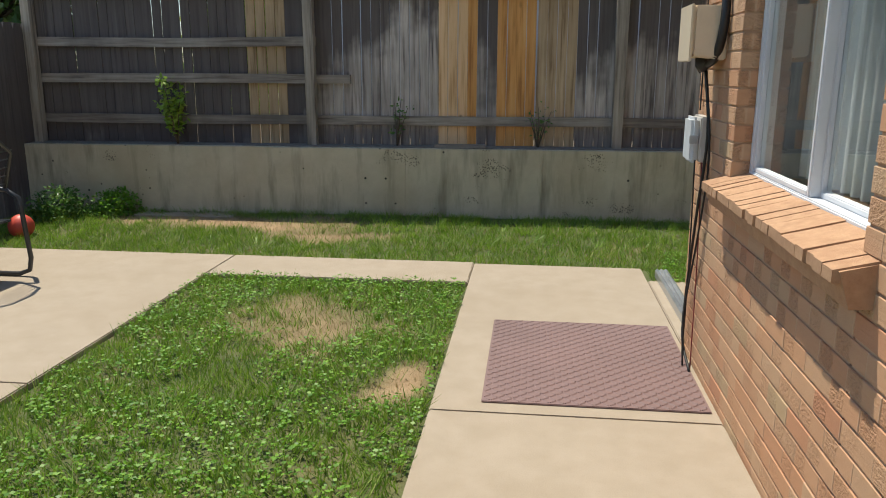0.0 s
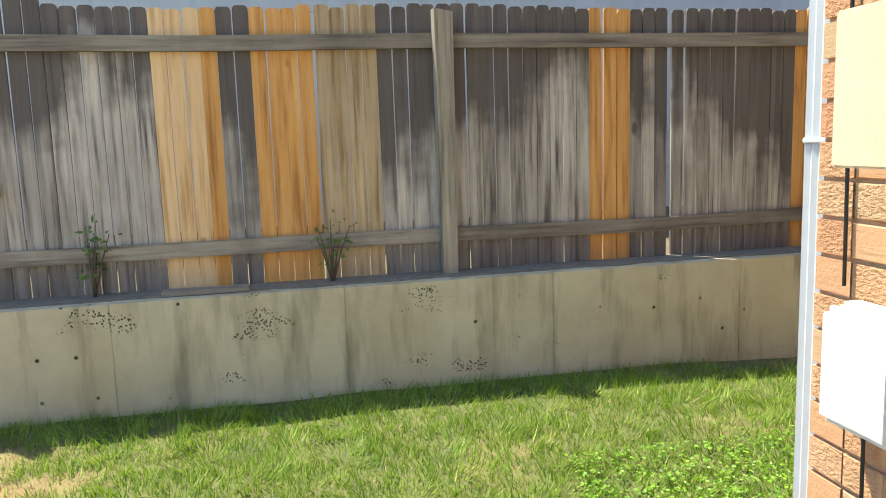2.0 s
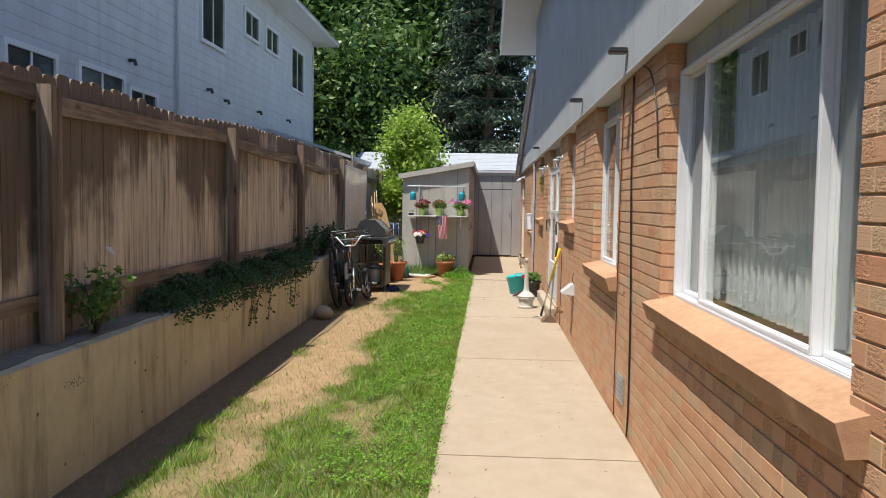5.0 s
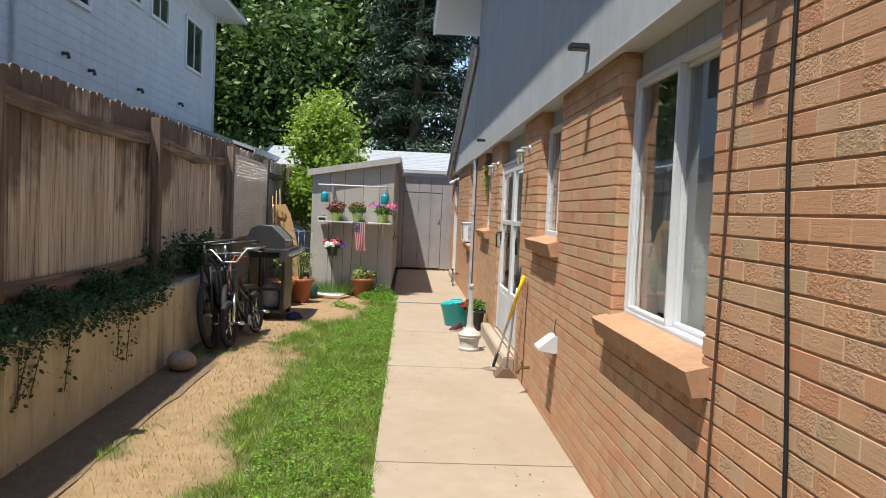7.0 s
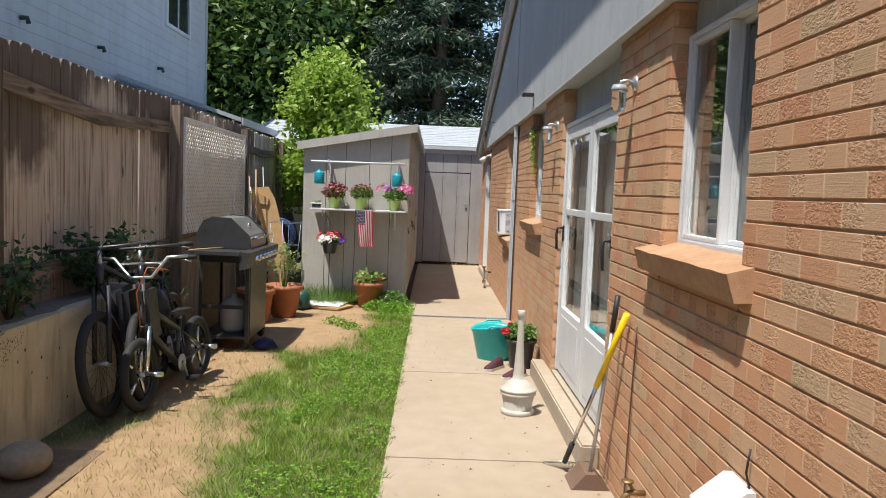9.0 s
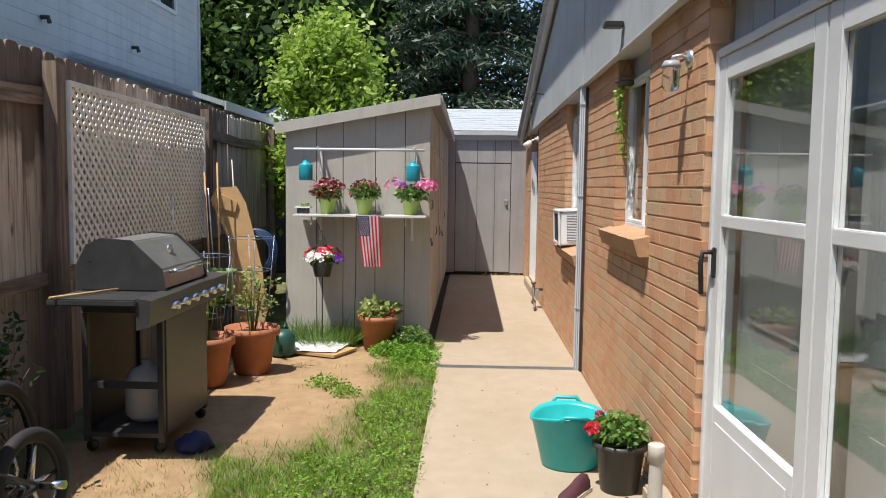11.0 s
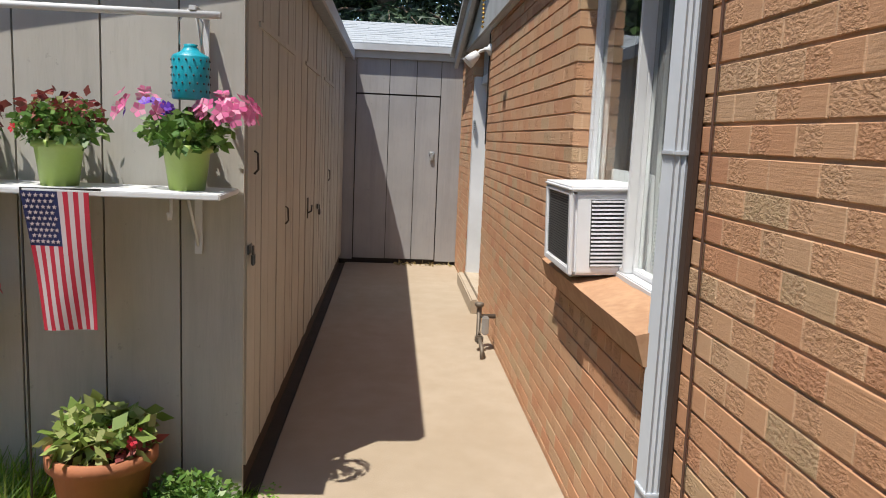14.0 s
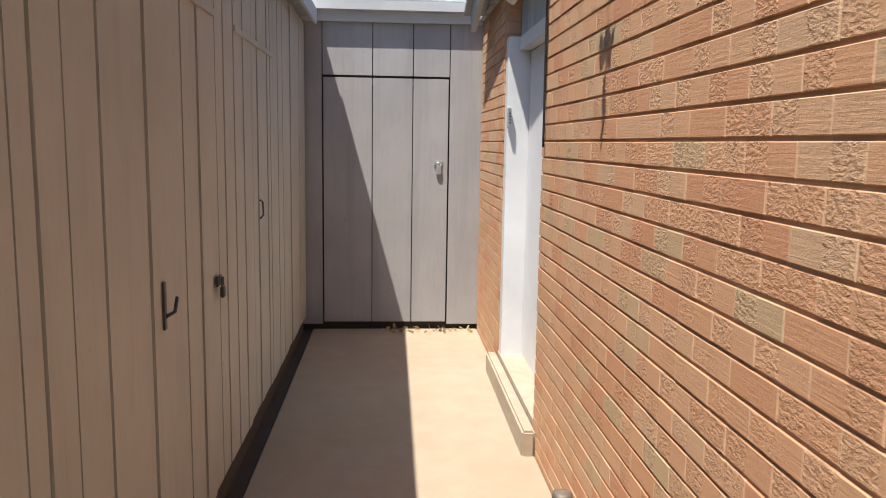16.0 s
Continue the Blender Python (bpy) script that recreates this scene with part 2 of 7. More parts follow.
BRICK = brick_material("scored_brick", False)
BRICK_REST = brick_material("scored_brick_rest", True)
MORTAR = concrete("tinted_mortar", (0.58, 0.37, 0.235), (0.53, 0.33, 0.20), (0.48, 0.29, 0.175))
WALK = concrete("walk_concrete", (0.385, 0.315, 0.237), (0.345, 0.28, 0.205), (0.31, 0.243, 0.168))
STEP = concrete("step_concrete", (0.42, 0.35, 0.27), (0.36, 0.29, 0.215), (0.32, 0.25, 0.17), 0.5)
RETAIN = retaining_material()
SILL = concrete("sill_paint", (0.47, 0.285, 0.165), (0.37, 0.205, 0.115), (0.33, 0.17, 0.095), 0.25)
SOIL = ground_material()
OLD_WOOD = wood("weathered_board", (0.52, 0.455, 0.40), (0.74, 0.67, 0.60), (0.10, 0.08, 0.076), vary=0.55, dark_above=1.55, dirt=0.4)
BROWN_WOOD = wood("brown_board", (0.66, 0.54, 0.43), (0.80, 0.70, 0.58), (0.13, 0.088, 0.066), vary=0.2, dark_above=1.62, dirt=0.25)
NEW_WOOD = wood("cedar_board", (0.68, 0.33, 0.10), (0.78, 0.44, 0.17), (0.36, 0.15, 0.045), vary=0.15, dirt=0.15)
BROWN_POST = wood("brown_post", (0.26, 0.19, 0.14), (0.42, 0.33, 0.25), (0.09, 0.06, 0.045), vary=0.3, dirt=0.5)
BROWN_RAIL = wood("brown_rail", (0.28, 0.205, 0.15), (0.44, 0.35, 0.265), (0.10, 0.068, 0.05), axis=0, vary=0.3, dirt=0.5)
TAN_WOOD = wood("tan_board", (0.52, 0.37, 0.22), (0.62, 0.47, 0.30), (0.22, 0.14, 0.07), vary=0.2, dirt=0.3)
RAIL_WOOD = wood("weathered_rail", (0.34, 0.29, 0.24), (0.50, 0.44, 0.37), (0.11, 0.085, 0.07), axis=0, vary=0.45, dirt=0.5)
GREY_SIDING = siding_material("grey_siding", (0.44, 0.465, 0.485))
SHED_SIDING = siding_material("taupe_siding", (0.48, 0.462, 0.42))
WHITE_SIDING = siding_material("pale_siding", (0.54, 0.565, 0.60))
WHITE = plain("white_paint", (0.62, 0.635, 0.655), 0.45, vary=0.08, size=0.3)
TRIM = plain("grey_trim", (0.46, 0.475, 0.49), 0.5, vary=0.08, size=0.3)
GLASS = glass_material("clear_glass")
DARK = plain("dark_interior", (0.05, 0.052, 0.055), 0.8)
CURTAIN = plain("sheer_fabric", (0.37, 0.39, 0.39), 0.85, vary=0.06)
BLIND = plain("blind_slat", (0.28, 0.285, 0.285), 0.6, vary=0.05)
SHINGLE = concrete("grey_shingle", (0.42, 0.45, 0.48), (0.30, 0.33, 0.36), (0.36, 0.38, 0.40), 0.3)
STEEL = plain("galvanised_steel", (0.50, 0.53, 0.56), 0.35, 0.8, size=0.05)
BLACK = plain("black_plastic", (0.02, 0.02, 0.022), 0.5)
GREY_BOX = plain("grey_enamel", (0.30, 0.335, 0.375), 0.4, vary=0.05, size=0.4)
BARK = concrete("bark", (0.16, 0.12, 0.085), (0.09, 0.065, 0.045), (0.12, 0.1, 0.08), 0.3)
GRASS = leaf_material("grass_blade", (0.08, 0.18, 0.012), (0.205, 0.365, 0.03), (0.42, 0.47, 0.12), 0.5, 0.38)
CLOVER = leaf_material("clover_leaf", (0.08, 0.20, 0.014), (0.16, 0.35, 0.028), (0.27, 0.46, 0.05), 0.5, 0.35)
DRY = leaf_material("dry_blade", (0.36, 0.27, 0.13), (0.46, 0.36, 0.18), (0.26, 0.24, 0.10), 0.7, 0.2)
LIGHT_LEAF = leaf_material("light_leaf", (0.17, 0.29, 0.03), (0.33, 0.48, 0.07), (0.5, 0.6, 0.16), 0.45, 0.45)
TREE_LEAF = leaf_material("tree_leaf", (0.02, 0.055, 0.012), (0.085, 0.165, 0.032), (0.26, 0.36, 0.12), 0.38, 0.35)
NEEDLE = leaf_material("spruce_needle", (0.008, 0.022, 0.012), (0.024, 0.052, 0.026), (0.09, 0.14, 0.07), 0.5, 0.1)
IVY = leaf_material("vine_leaf", (0.018, 0.055, 0.02), (0.035, 0.09, 0.03), (0.06, 0.14, 0.045), 0.45, 0.25)
MAT_RUBBER = plain("mauve_rubber", (0.20, 0.125, 0.115), 0.7, size=0.5)


# ---- mesh helpers ----
def box(bm, x0, x1, y0, y1, z0, z1, bevel=0.0):
    v = [bm.verts.new((x, y, z)) for x in (x0, x1) for y in (y0, y1) for z in (z0, z1)]
    fs = [bm.faces.new([v[i] for i in q]) for q in ((0, 1, 3, 2), (4, 6, 7, 5), (0, 4, 5, 1), (2, 3, 7, 6), (0, 2, 6, 4), (1, 5, 7, 3))]
    if bevel:
        es = list({e for f in fs for e in f.edges})
        bmesh.ops.bevel(bm, geom=es, offset=bevel, segments=2, affect="EDGES", clamp_overlap=True)
    return bm


def prism(bm, outline, axis, a, b):
    """An outline in the plane across an axis, drawn out from a to b along it."""
    def at(p, d):
        return {0: (d, p[0], p[1]), 1: (p[0], d, p[1]), 2: (p[0], p[1], d)}[axis]
    lo = [bm.verts.new(at(p, a)) for p in outline]
    hi = [bm.verts.new(at(p, b)) for p in outline]
    bm.faces.new(lo), bm.faces.new(hi[::-1])
    n = len(outline)
    for i in range(n):
        bm.faces.new((lo[i], hi[i], hi[(i + 1) % n], lo[(i + 1) % n]))
    return bm


def ring(bm, c, u, v, r, seg):
    return [bm.verts.new(c + u * (r * math.cos(2 * math.pi * i / seg)) + v * (r * math.sin(2 * math.pi * i / seg))) for i in range(seg)]


def tube(bm, pts, r, seg=8, caps=True, closed=False):
    """A pipe through points; r is one radius or one a point."""
    pts = [Vector(p) for p in pts]
    rs = r if isinstance(r, (list, tuple)) else [r] * len(pts)
    rows, u = [], None
    n = len(pts)
    for i, p in enumerate(pts):
        a = pts[(i - 1) % n] if closed or i else p
        b = pts[(i + 1) % n] if closed or i < n - 1 else p
        d = (b - a).normalized()
        if u is None:
            u = d.orthogonal().normalized()
        u = (u - d * u.dot(d))
        u = u.normalized() if u.length > 1e-6 else d.orthogonal().normalized()
        rows.append(ring(bm, p, u, d.cross(u), rs[i], seg))
    for i in range(n if closed else n - 1):
        a, b = rows[i], rows[(i + 1) % n]
        for k in range(seg):
            f = bm.faces.new((a[k], a[(k + 1) % seg], b[(k + 1) % seg], b[k]))
            f.smooth = True
    if caps and not closed:
        bm.faces.new(rows[0][::-1]), bm.faces.new(rows[-1])
    return bm


def lathe(bm, profile, center=(0, 0, 0), seg=24, axis=2):
    """A round body from (radius, height) pairs about an upright axis (or another)."""
    c = Vector(center)
    u, v, w = {2: ((1, 0, 0), (0, 1, 0), (0, 0, 1)), 1: ((1, 0, 0), (0, 0, 1), (0, 1, 0)), 0: ((0, 1, 0), (0, 0, 1), (1, 0, 0))}[axis]
    u, v, w = Vector(u), Vector(v), Vector(w)
    rows = []
    for r, h in profile:
        rows.append([bm.verts.new(c + w * h)] if r < 1e-5 else ring(bm, c + w * h, u, v, r, seg))
    for a, b in zip(rows, rows[1:]):
        for k in range(seg):
            q = [a[k % len(a)], a[(k + 1) % len(a)], b[(k + 1) % len(b)], b[k % len(b)]]
            q = list(dict.fromkeys(q))
            if len(q) > 2:
                bm.faces.new(q).smooth = True
    return bm


def finish(bm, name, mat):
    bmesh.ops.recalc_face_normals(bm, faces=bm.faces)
    me = bpy.data.meshes.new(name)
    bm.to_mesh(me)
    bm.free()
    me.materials.append(mat)
    return me


def part(name, bm, mat, parent, label=""):
    ob = new(name, finish(bm, name, mat))
    ob.parent = parent
    return tagged(ob, label)


def solid(name, bm, mat, label, category, kind="", group=""):
    return tagged(new(name, finish(bm, name, mat)), label, category, group, kind)


def thing(name, at, label, category, group="", kind=""):
    ob = new(name)
    ob.empty_display_size = 0.1
    ob.location = at
    return tagged(ob, label, category, group, kind)


def raw(name, verts, faces, mat):
    me = bpy.data.meshes.new(name)
    me.from_pydata(verts, [], faces)
    me.materials.append(mat)
    return me


def cards(name, quads, mat):
    """Many small four-cornered leaves or three-cornered blades as one mesh, from an array (n, corners, 3)."""
    q = np.asarray(quads, float)
    n, k = q.shape[:2]
    me = bpy.data.meshes.new(name)
    me.vertices.add(n * k)
    me.vertices.foreach_set("co", q.ravel())
    me.loops.add(n * k)
    me.loops.foreach_set("vertex_index", np.arange(n * k, dtype=np.int32))
    me.polygons.add(n)
    me.polygons.foreach_set("loop_start", np.arange(0, n * k, k, dtype=np.int32))
    me.update(calc_edges=True)
    me.validate()
    me.materials.append(mat)
    return me


RNG = np.random.default_rng(7)


def leaf_quads(centers, size, droop=0.3, aspect=0.55):
    """Pointed leaves (kites) of random turn at the given places."""
    n = len(centers)
    d = RNG.normal(size=(n, 3))
    d[:, 2] = d[:, 2] * 0.6 - droop
    d /= np.linalg.norm(d, axis=1)[:, None]
    s = np.cross(d, RNG.normal(size=(n, 3)))
    s /= np.linalg.norm(s, axis=1)[:, None] + 1e-9
    L = size * RNG.uniform(0.6, 1.25, (n, 1))
    a = centers
    b = centers + d * L * 0.45 + s * L * aspect * 0.5
    c = centers + d * L
    e = centers + d * L * 0.45 - s * L * aspect * 0.5
    return np.stack([a, b, c, e], 1)


W = 4.18           # face of the long brick wall
WX = 0.85          # face of the short brick wall
HEAD = 2.53        # underside of the upper storey
WALL_TOP = 0.75    # top of the retaining wall
FENCE_Y = 7.665    # boards of the fence, where it starts
WALL_Y = 7.36      # face of the retaining wall, where it starts
SKEW = 0.02        # the fence and the retaining wall draw away from the house by this slope
ALONG = Matrix.Translation((0, 7.5, 0)) @ Matrix.Rotation(math.atan(SKEW), 4, "Z") @ Matrix.Translation((0, -7.5, 0))


def along(x, y, z):
    """A place given along the fence, in the world."""
    return tuple(ALONG @ Vector((x, y, z)))


# ---- ground ----
# bare patches: centre x, y, half sizes, strength
BARE = [(5.2, 6.6, 1.4, 0.32, 1.0), (9.8, 6.85, 2.2, 0.38, 1.0), (7.4, 6.75, 0.9, 0.3, 0.7), (12.6, 6.95, 1.9, 0.45, 1.1), (18.2, 6.75, 1.7, 0.75, 1.5), (15.6, 7.2, 1.6, 0.5, 1.1), (19.4, 6.3, 0.7, 0.35, 1.0), (-1.3, 4.35, 0.6, 0.5, 0.52), (-0.62, 3.5, 0.2, 0.28, 0.9), (-2.6, 6.85, 1.0, 0.3, 0.9), (-1.9, 6.5, 0.7, 0.16, 0.7), (3.4, 6.5, 0.8, 0.2, 0.55), (13.9, 6.5, 0.7, 0.2, 0.6), (8.2, 6.1, 0.6, 0.25, 0.5), (-3.5, 7.0, 0.6, 0.25, 0.9)]


def bareness(x, y):
    total = 0.0
    wx, wy = x, y
    x += 0.34 * noise.noise(Vector((wx * 1.6, wy * 1.6, 21))) + 0.12 * noise.noise(Vector((wx * 5, wy * 5, 4)))
    y += 0.26 * noise.noise(Vector((wx * 1.6, wy * 1.6, 47))) + 0.1 * noise.noise(Vector((wx * 5, wy * 5, 8)))
    for cx, cy, ax, ay, k in BARE:
        d = ((x - cx) / ax) ** 2 + ((y - cy) / ay) ** 2
        total = max(total, k * math.exp(-0.8 * d * d) if d < 4 else 0.0)
    total += 0.35 * noise.noise(Vector((x * 2.1, y * 2.1, 3))) + 0.18 * noise.noise(Vector((x * 7, y * 7, 9)))
    return min(1.0, max(0.0, total * 1.15 - 0.05))


def lawn_height(x, y):
    """The lawn rises a little toward the retaining wall in front of the house."""
    k = min(1.0, max(0.0, (4.5 - x) / 3.0)) * min(1.0, max(0.0, (y - 5.6) / 1.75))
    return 0.10 * k * k * (3 - 2 * k) + 0.012 * noise.noise(Vector((x * 1.7, y * 1.7, 0)))


def build_ground():
    xs = [-2500, -400, -60, -14] + [-9 + 0.09 * i for i in range(0, 350)] + [26, 40, 90, 400, 2500]
    ys = [-2500, -400, -60, -9] + [-4 + 0.09 * i for i in range(0, 134)] + [11, 20, 60, 400, 2500]
    verts, bare = [], []
    for y in ys:
        for x in xs:
            inside = -9 <= x <= 24 and -4 <= y <= 8
            verts.append((x, y, (lawn_height(x, y) if inside else 0.0) - 0.012))
            bare.append(bareness(x, y) if inside else 0.3)
    nx = len(xs)
    faces = [(j * nx + i, j * nx + i + 1, (j + 1) * nx + i + 1, (j + 1) * nx + i) for j in range(len(ys) - 1) for i in range(nx - 1)]
    me = raw("ground", verts, faces, SOIL)
    me.attributes.new("bare", "FLOAT", "POINT").data.foreach_set("value", bare)
    for p in me.polygons:
        p.use_smooth = True
    return tagged(new("ground", me), "soil and patchy lawn with bare tan dirt", "ground", kind="structure")


build_ground()

# concrete walks as separate slabs with open joints
pavement = thing("pavement", (0, 0, 0), "pale tan poured concrete walk with joints beside the house", "pavement", kind="structure")


def slab(x0, x1, y0, y1, top=0.02):
    bm = bmesh.new()
    box(bm, x0 + 0.003, x1 - 0.003, y0 + 0.003, y1 - 0.003, -0.09, top, 0.006)
    part("slab", bm, WALK, pavement)


EDGE = 5.47
for a, b in ((0.85, 4.2), (4.2, 7.3), (7.3, 10.4), (10.4, 13.4), (13.4, 15.65), (15.65, 18.72), (18.82, 26.1)):
    slab(a, b, W, EDGE if a < 18.8 else 5.545, 0.02)
for y0, y1 in ((-9, -3), (-3, 0.5), (0.5, 3.15), (3.15, 5.82)):
    slab(-0.43, 0.85, y0, y1)
slab(-2.38, -0.43, 5.26, 5.86)
slab(-9, -2.38, 3.2, 5.86)
slab(-9, -2.38, -2.0, 3.2)
slab(-3.9, -2.9, 7.05, 7.33, 0.09)
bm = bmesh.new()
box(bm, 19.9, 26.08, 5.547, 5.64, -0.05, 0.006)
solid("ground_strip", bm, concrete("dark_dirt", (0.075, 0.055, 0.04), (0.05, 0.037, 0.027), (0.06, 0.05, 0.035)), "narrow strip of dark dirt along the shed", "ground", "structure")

# Bare dirt along the wall foot, its colour darkened for the fence's shadow.
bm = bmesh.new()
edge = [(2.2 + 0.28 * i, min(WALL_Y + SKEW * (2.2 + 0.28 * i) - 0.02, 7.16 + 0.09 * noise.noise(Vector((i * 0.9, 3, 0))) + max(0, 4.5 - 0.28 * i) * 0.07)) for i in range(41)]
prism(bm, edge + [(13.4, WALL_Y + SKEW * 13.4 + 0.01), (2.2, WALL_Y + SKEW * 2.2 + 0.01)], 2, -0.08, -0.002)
solid("ground_shade_strip", bm, concrete("shaded_dirt", (0.20, 0.14, 0.085), (0.14, 0.095, 0.058), (0.17, 0.115, 0.07), 0.5), "narrow strip of bare dirt below the retaining wall, darkened as the fence shadow", "ground", "structure")

# ---- retaining wall ----
bm = bmesh.new()
for a, b in ((-5.2, -2.55), (-2.55, -1.22), (-1.22, 0.1), (0.1, 1.42), (1.42, 2.75), (2.75, 4.1), (4.1, 6.9), (6.9, 10.0), (10.0, 15.45)):
    box(bm, a + 0.0005, b - 0.0005, WALL_Y + random.uniform(-0.002, 0.003), WALL_Y + 0.34, -0.3, WALL_TOP + random.uniform(-0.004, 0.004), 0.003)
retaining = solid("retaining_wall", bm, RETAIN, "stained grey-tan concrete retaining wall below the fence", "wall", "structure")
retaining.matrix_basis = ALONG
bm = bmesh.new()
box(bm, -9, 15.44, WALL_Y + 0.342, 12.0, -0.3, WALL_TOP - 0.03)
terrace = solid("ground_terrace", bm, concrete("terrace_soil", (0.13, 0.10, 0.07), (0.09, 0.07, 0.05), (0.1, 0.08, 0.05)), "raised bare soil behind the concrete retaining wall", "ground", "structure")
terrace.matrix_basis = ALONG

bm = bmesh.new()
edge = [(-5.1 + 0.2 * i, WALL_Y + 0.09 + 0.05 * noise.noise(Vector((i * 0.7, 11, 0)))) for i in range(103)]
prism(bm, edge + [(15.35, WALL_Y + 0.335), (-5.1, WALL_Y + 0.335)], 2, WALL_TOP - 0.02, WALL_TOP + 0.009)
wall_dirt = solid("ground_wall_top", bm, concrete("wall_top_dirt", (0.24, 0.21, 0.18), (0.16, 0.14, 0.12), (0.19, 0.165, 0.14), 0.4), "grey dirt and debris on top of the retaining wall", "ground", "structure")
wall_dirt.matrix_basis = ALONG

# ---- brick house ----
# openings in the long wall: x from, x to, sill height
OPEN_N = [(4.62, 6.94, 1.0), (8.44, 9.78, 1.0), (11.42, 12.35, 1.34), (13.33, 15.28, 0.17), (16.36, 17.32, 1.29), (18.92, 20.16, 0.97), (23.5, 24.85, 0.16)]
OPEN_W = [(2.03, 3.42, 0.95)]
COURSE, LONG, GAP, FIRST = 0.0762, 0.205, 0.0095, -0.0184


def wall_pieces(a, b, openings):
    """Stretches of the wall as (from, to, height)."""
    out, at = [], a
    for o0, o1, z in openings:
        out += [(at, o0, HEAD), (o0, o1, z)]
        at = o1
    return out + [(at, b, HEAD)]


def brick_cells(a, b, openings):
    """Running bond, cut at the openings and the ends: (from, to, z from, z to)."""
    cells = []
    for row in range(int((HEAD - FIRST) / COURSE) + 1):
        z0, z1 = row * COURSE + FIRST, min((row + 1) * COURSE + FIRST - GAP, HEAD - 0.004)
        if z1 - z0 < 0.02:
            continue
        spans, at = [], a
        for o0, o1, z in openings:
            if z1 > z - 0.01:
                spans.append((at, o0))
                at = o1
        spans.append((at, b))
        for s0, s1 in spans:
            x = a - (LONG / 2 if row % 2 else 0)
            while x < s1:
                c0, c1 = max(x, s0), min(x + LONG - 0.0012, s1)
                if c1 - c0 > 0.025:
                    cells.append((c0, c1, z0, z1))
                x += LONG
    return cells


def brick_shape(length, height, depth=0.1, e=0.002):
    """A brick with its face at y = 0 looking to +y: eight-cornered back ring and a chamfered front."""
    l, h = length / 2, height / 2
    v = [(-l, -depth, -h), (l, -depth, -h), (l, -depth, h), (-l, -depth, h), (-l, -e, -h), (l, -e, -h), (l, -e, h), (-l, -e, h), (-l + e, 0, -h + e), (l - e, 0, -h + e), (l - e, 0, h - e), (-l + e, 0, h - e)]
    f = [(11, 10, 9, 8)] + [(4 + i, 8 + i, 8 + (i + 1) % 4, 4 + (i + 1) % 4) for i in range(4)] + [(i, 4 + i, 4 + (i + 1) % 4, (i + 1) % 4) for i in range(4)]
    return v, f


def lay_bricks(wall, cells, turn, near):
    """Bricks in the near stretch are single pieces, the rest one mesh. turn: pose of the wall's face."""
    shapes, verts, faces, count = {}, [], [], 0
    for c0, c1, z0, z1 in cells:
        size = (round(c1 - c0, 3), round(z1 - z0, 4))
        proud = random.uniform(-0.0008, 0.0018)
        at = turn @ Matrix.Translation(((c0 + c1) / 2, proud, (z0 + z1) / 2))
        if near[0] < c0 < near[1] and near[2] < z0 < near[3] and count < 300:
            if size not in shapes:
                v, f = brick_shape(*size)
                shapes[size] = raw("brick", v, f, BRICK)
            ob = new("brick", shapes[size])
            ob.parent = wall
            ob.matrix_basis = at
            count += 1
        else:
            v, f = brick_shape(*size)
            n = len(verts)
            verts += [tuple(at @ Vector(p)) for p in v]
            faces += [tuple(n + i for i in q) for q in f]
    rest = new("brickwork", raw("brickwork", verts, faces, BRICK_REST))
    rest.parent = wall
    tagged(rest, kind="stuff")


bm = bmesh.new()
for a, b, z in wall_pieces(WX + 0.002, 26.1, OPEN_N):
    box(bm, a + 0.007, b - 0.007, W - 0.25, W - 0.0055, -0.2, z - 0.003)
wall_north = solid("wall_north", bm, MORTAR, "tan-orange scored brick house wall with raked joints", "wall", "structure")
bm = bmesh.new()
for a, b, z in wall_pieces(-9.0, W - 0.26, OPEN_W):
    box(bm, WX + 0.0055, WX + 0.25, a + 0.007, b - 0.007, -0.2, z - 0.003)
wall_west = solid("wall_west", bm, MORTAR, "tan-orange scored brick house wall beside the mat", "wall", "structure")
# closing walls and floor slab of the house; inside, near-black stands for unlit rooms
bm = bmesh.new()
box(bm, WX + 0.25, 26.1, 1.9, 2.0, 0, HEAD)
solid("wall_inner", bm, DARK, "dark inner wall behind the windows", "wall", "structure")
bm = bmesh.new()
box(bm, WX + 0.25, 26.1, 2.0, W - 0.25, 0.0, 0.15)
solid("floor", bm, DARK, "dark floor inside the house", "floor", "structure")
bm = bmesh.new()
box(bm, WX - 0.06, 18.62, -9.0, W + 0.035, HEAD, HEAD + 0.1)
box(bm, 18.62, 26.1, -2.0, W + 0.035, HEAD, HEAD + 0.09)
solid("ceiling", bm, TRIM, "grey underside of the upper storey", "ceiling", "structure")

# upper storey: vertical grooved boards
upper = thing("wall_upper", (0, 0, 0), "grey vertical grooved siding of the upper storey", "wall", kind="structure")
x = WX - 0.05
while x < 18.6:
    bm = bmesh.new()
    box(bm, x, min(x + 0.292, 18.6), W + 0.02, W + 0.055, HEAD + 0.005, 5.62)
    part("siding_board", bm, GREY_SIDING, upper)
    x += 0.3
bm = bmesh.new()
box(bm, WX - 0.05, 18.6, W - 0.05, W + 0.03, HEAD + 0.1, 5.62)
part("sheathing", bm, BLACK, upper)
y = W
while y > -9:
    bm = bmesh.new()
    box(bm, WX - 0.055, WX - 0.02, max(y - 0.292, -9), y, HEAD + 0.005, 5.62)
    part("siding_board", bm, GREY_SIDING, upper)
    y -= 0.3
bm = bmesh.new()
box(bm, WX - 0.03, WX + 0.05, -9, W, HEAD + 0.1, 5.62)
part("sheathing", bm, BLACK, upper)
bm = bmesh.new()
box(bm, WX - 0.05, 18.64, W + 0.03, W + 0.062, HEAD - 0.012, HEAD + 0.004)
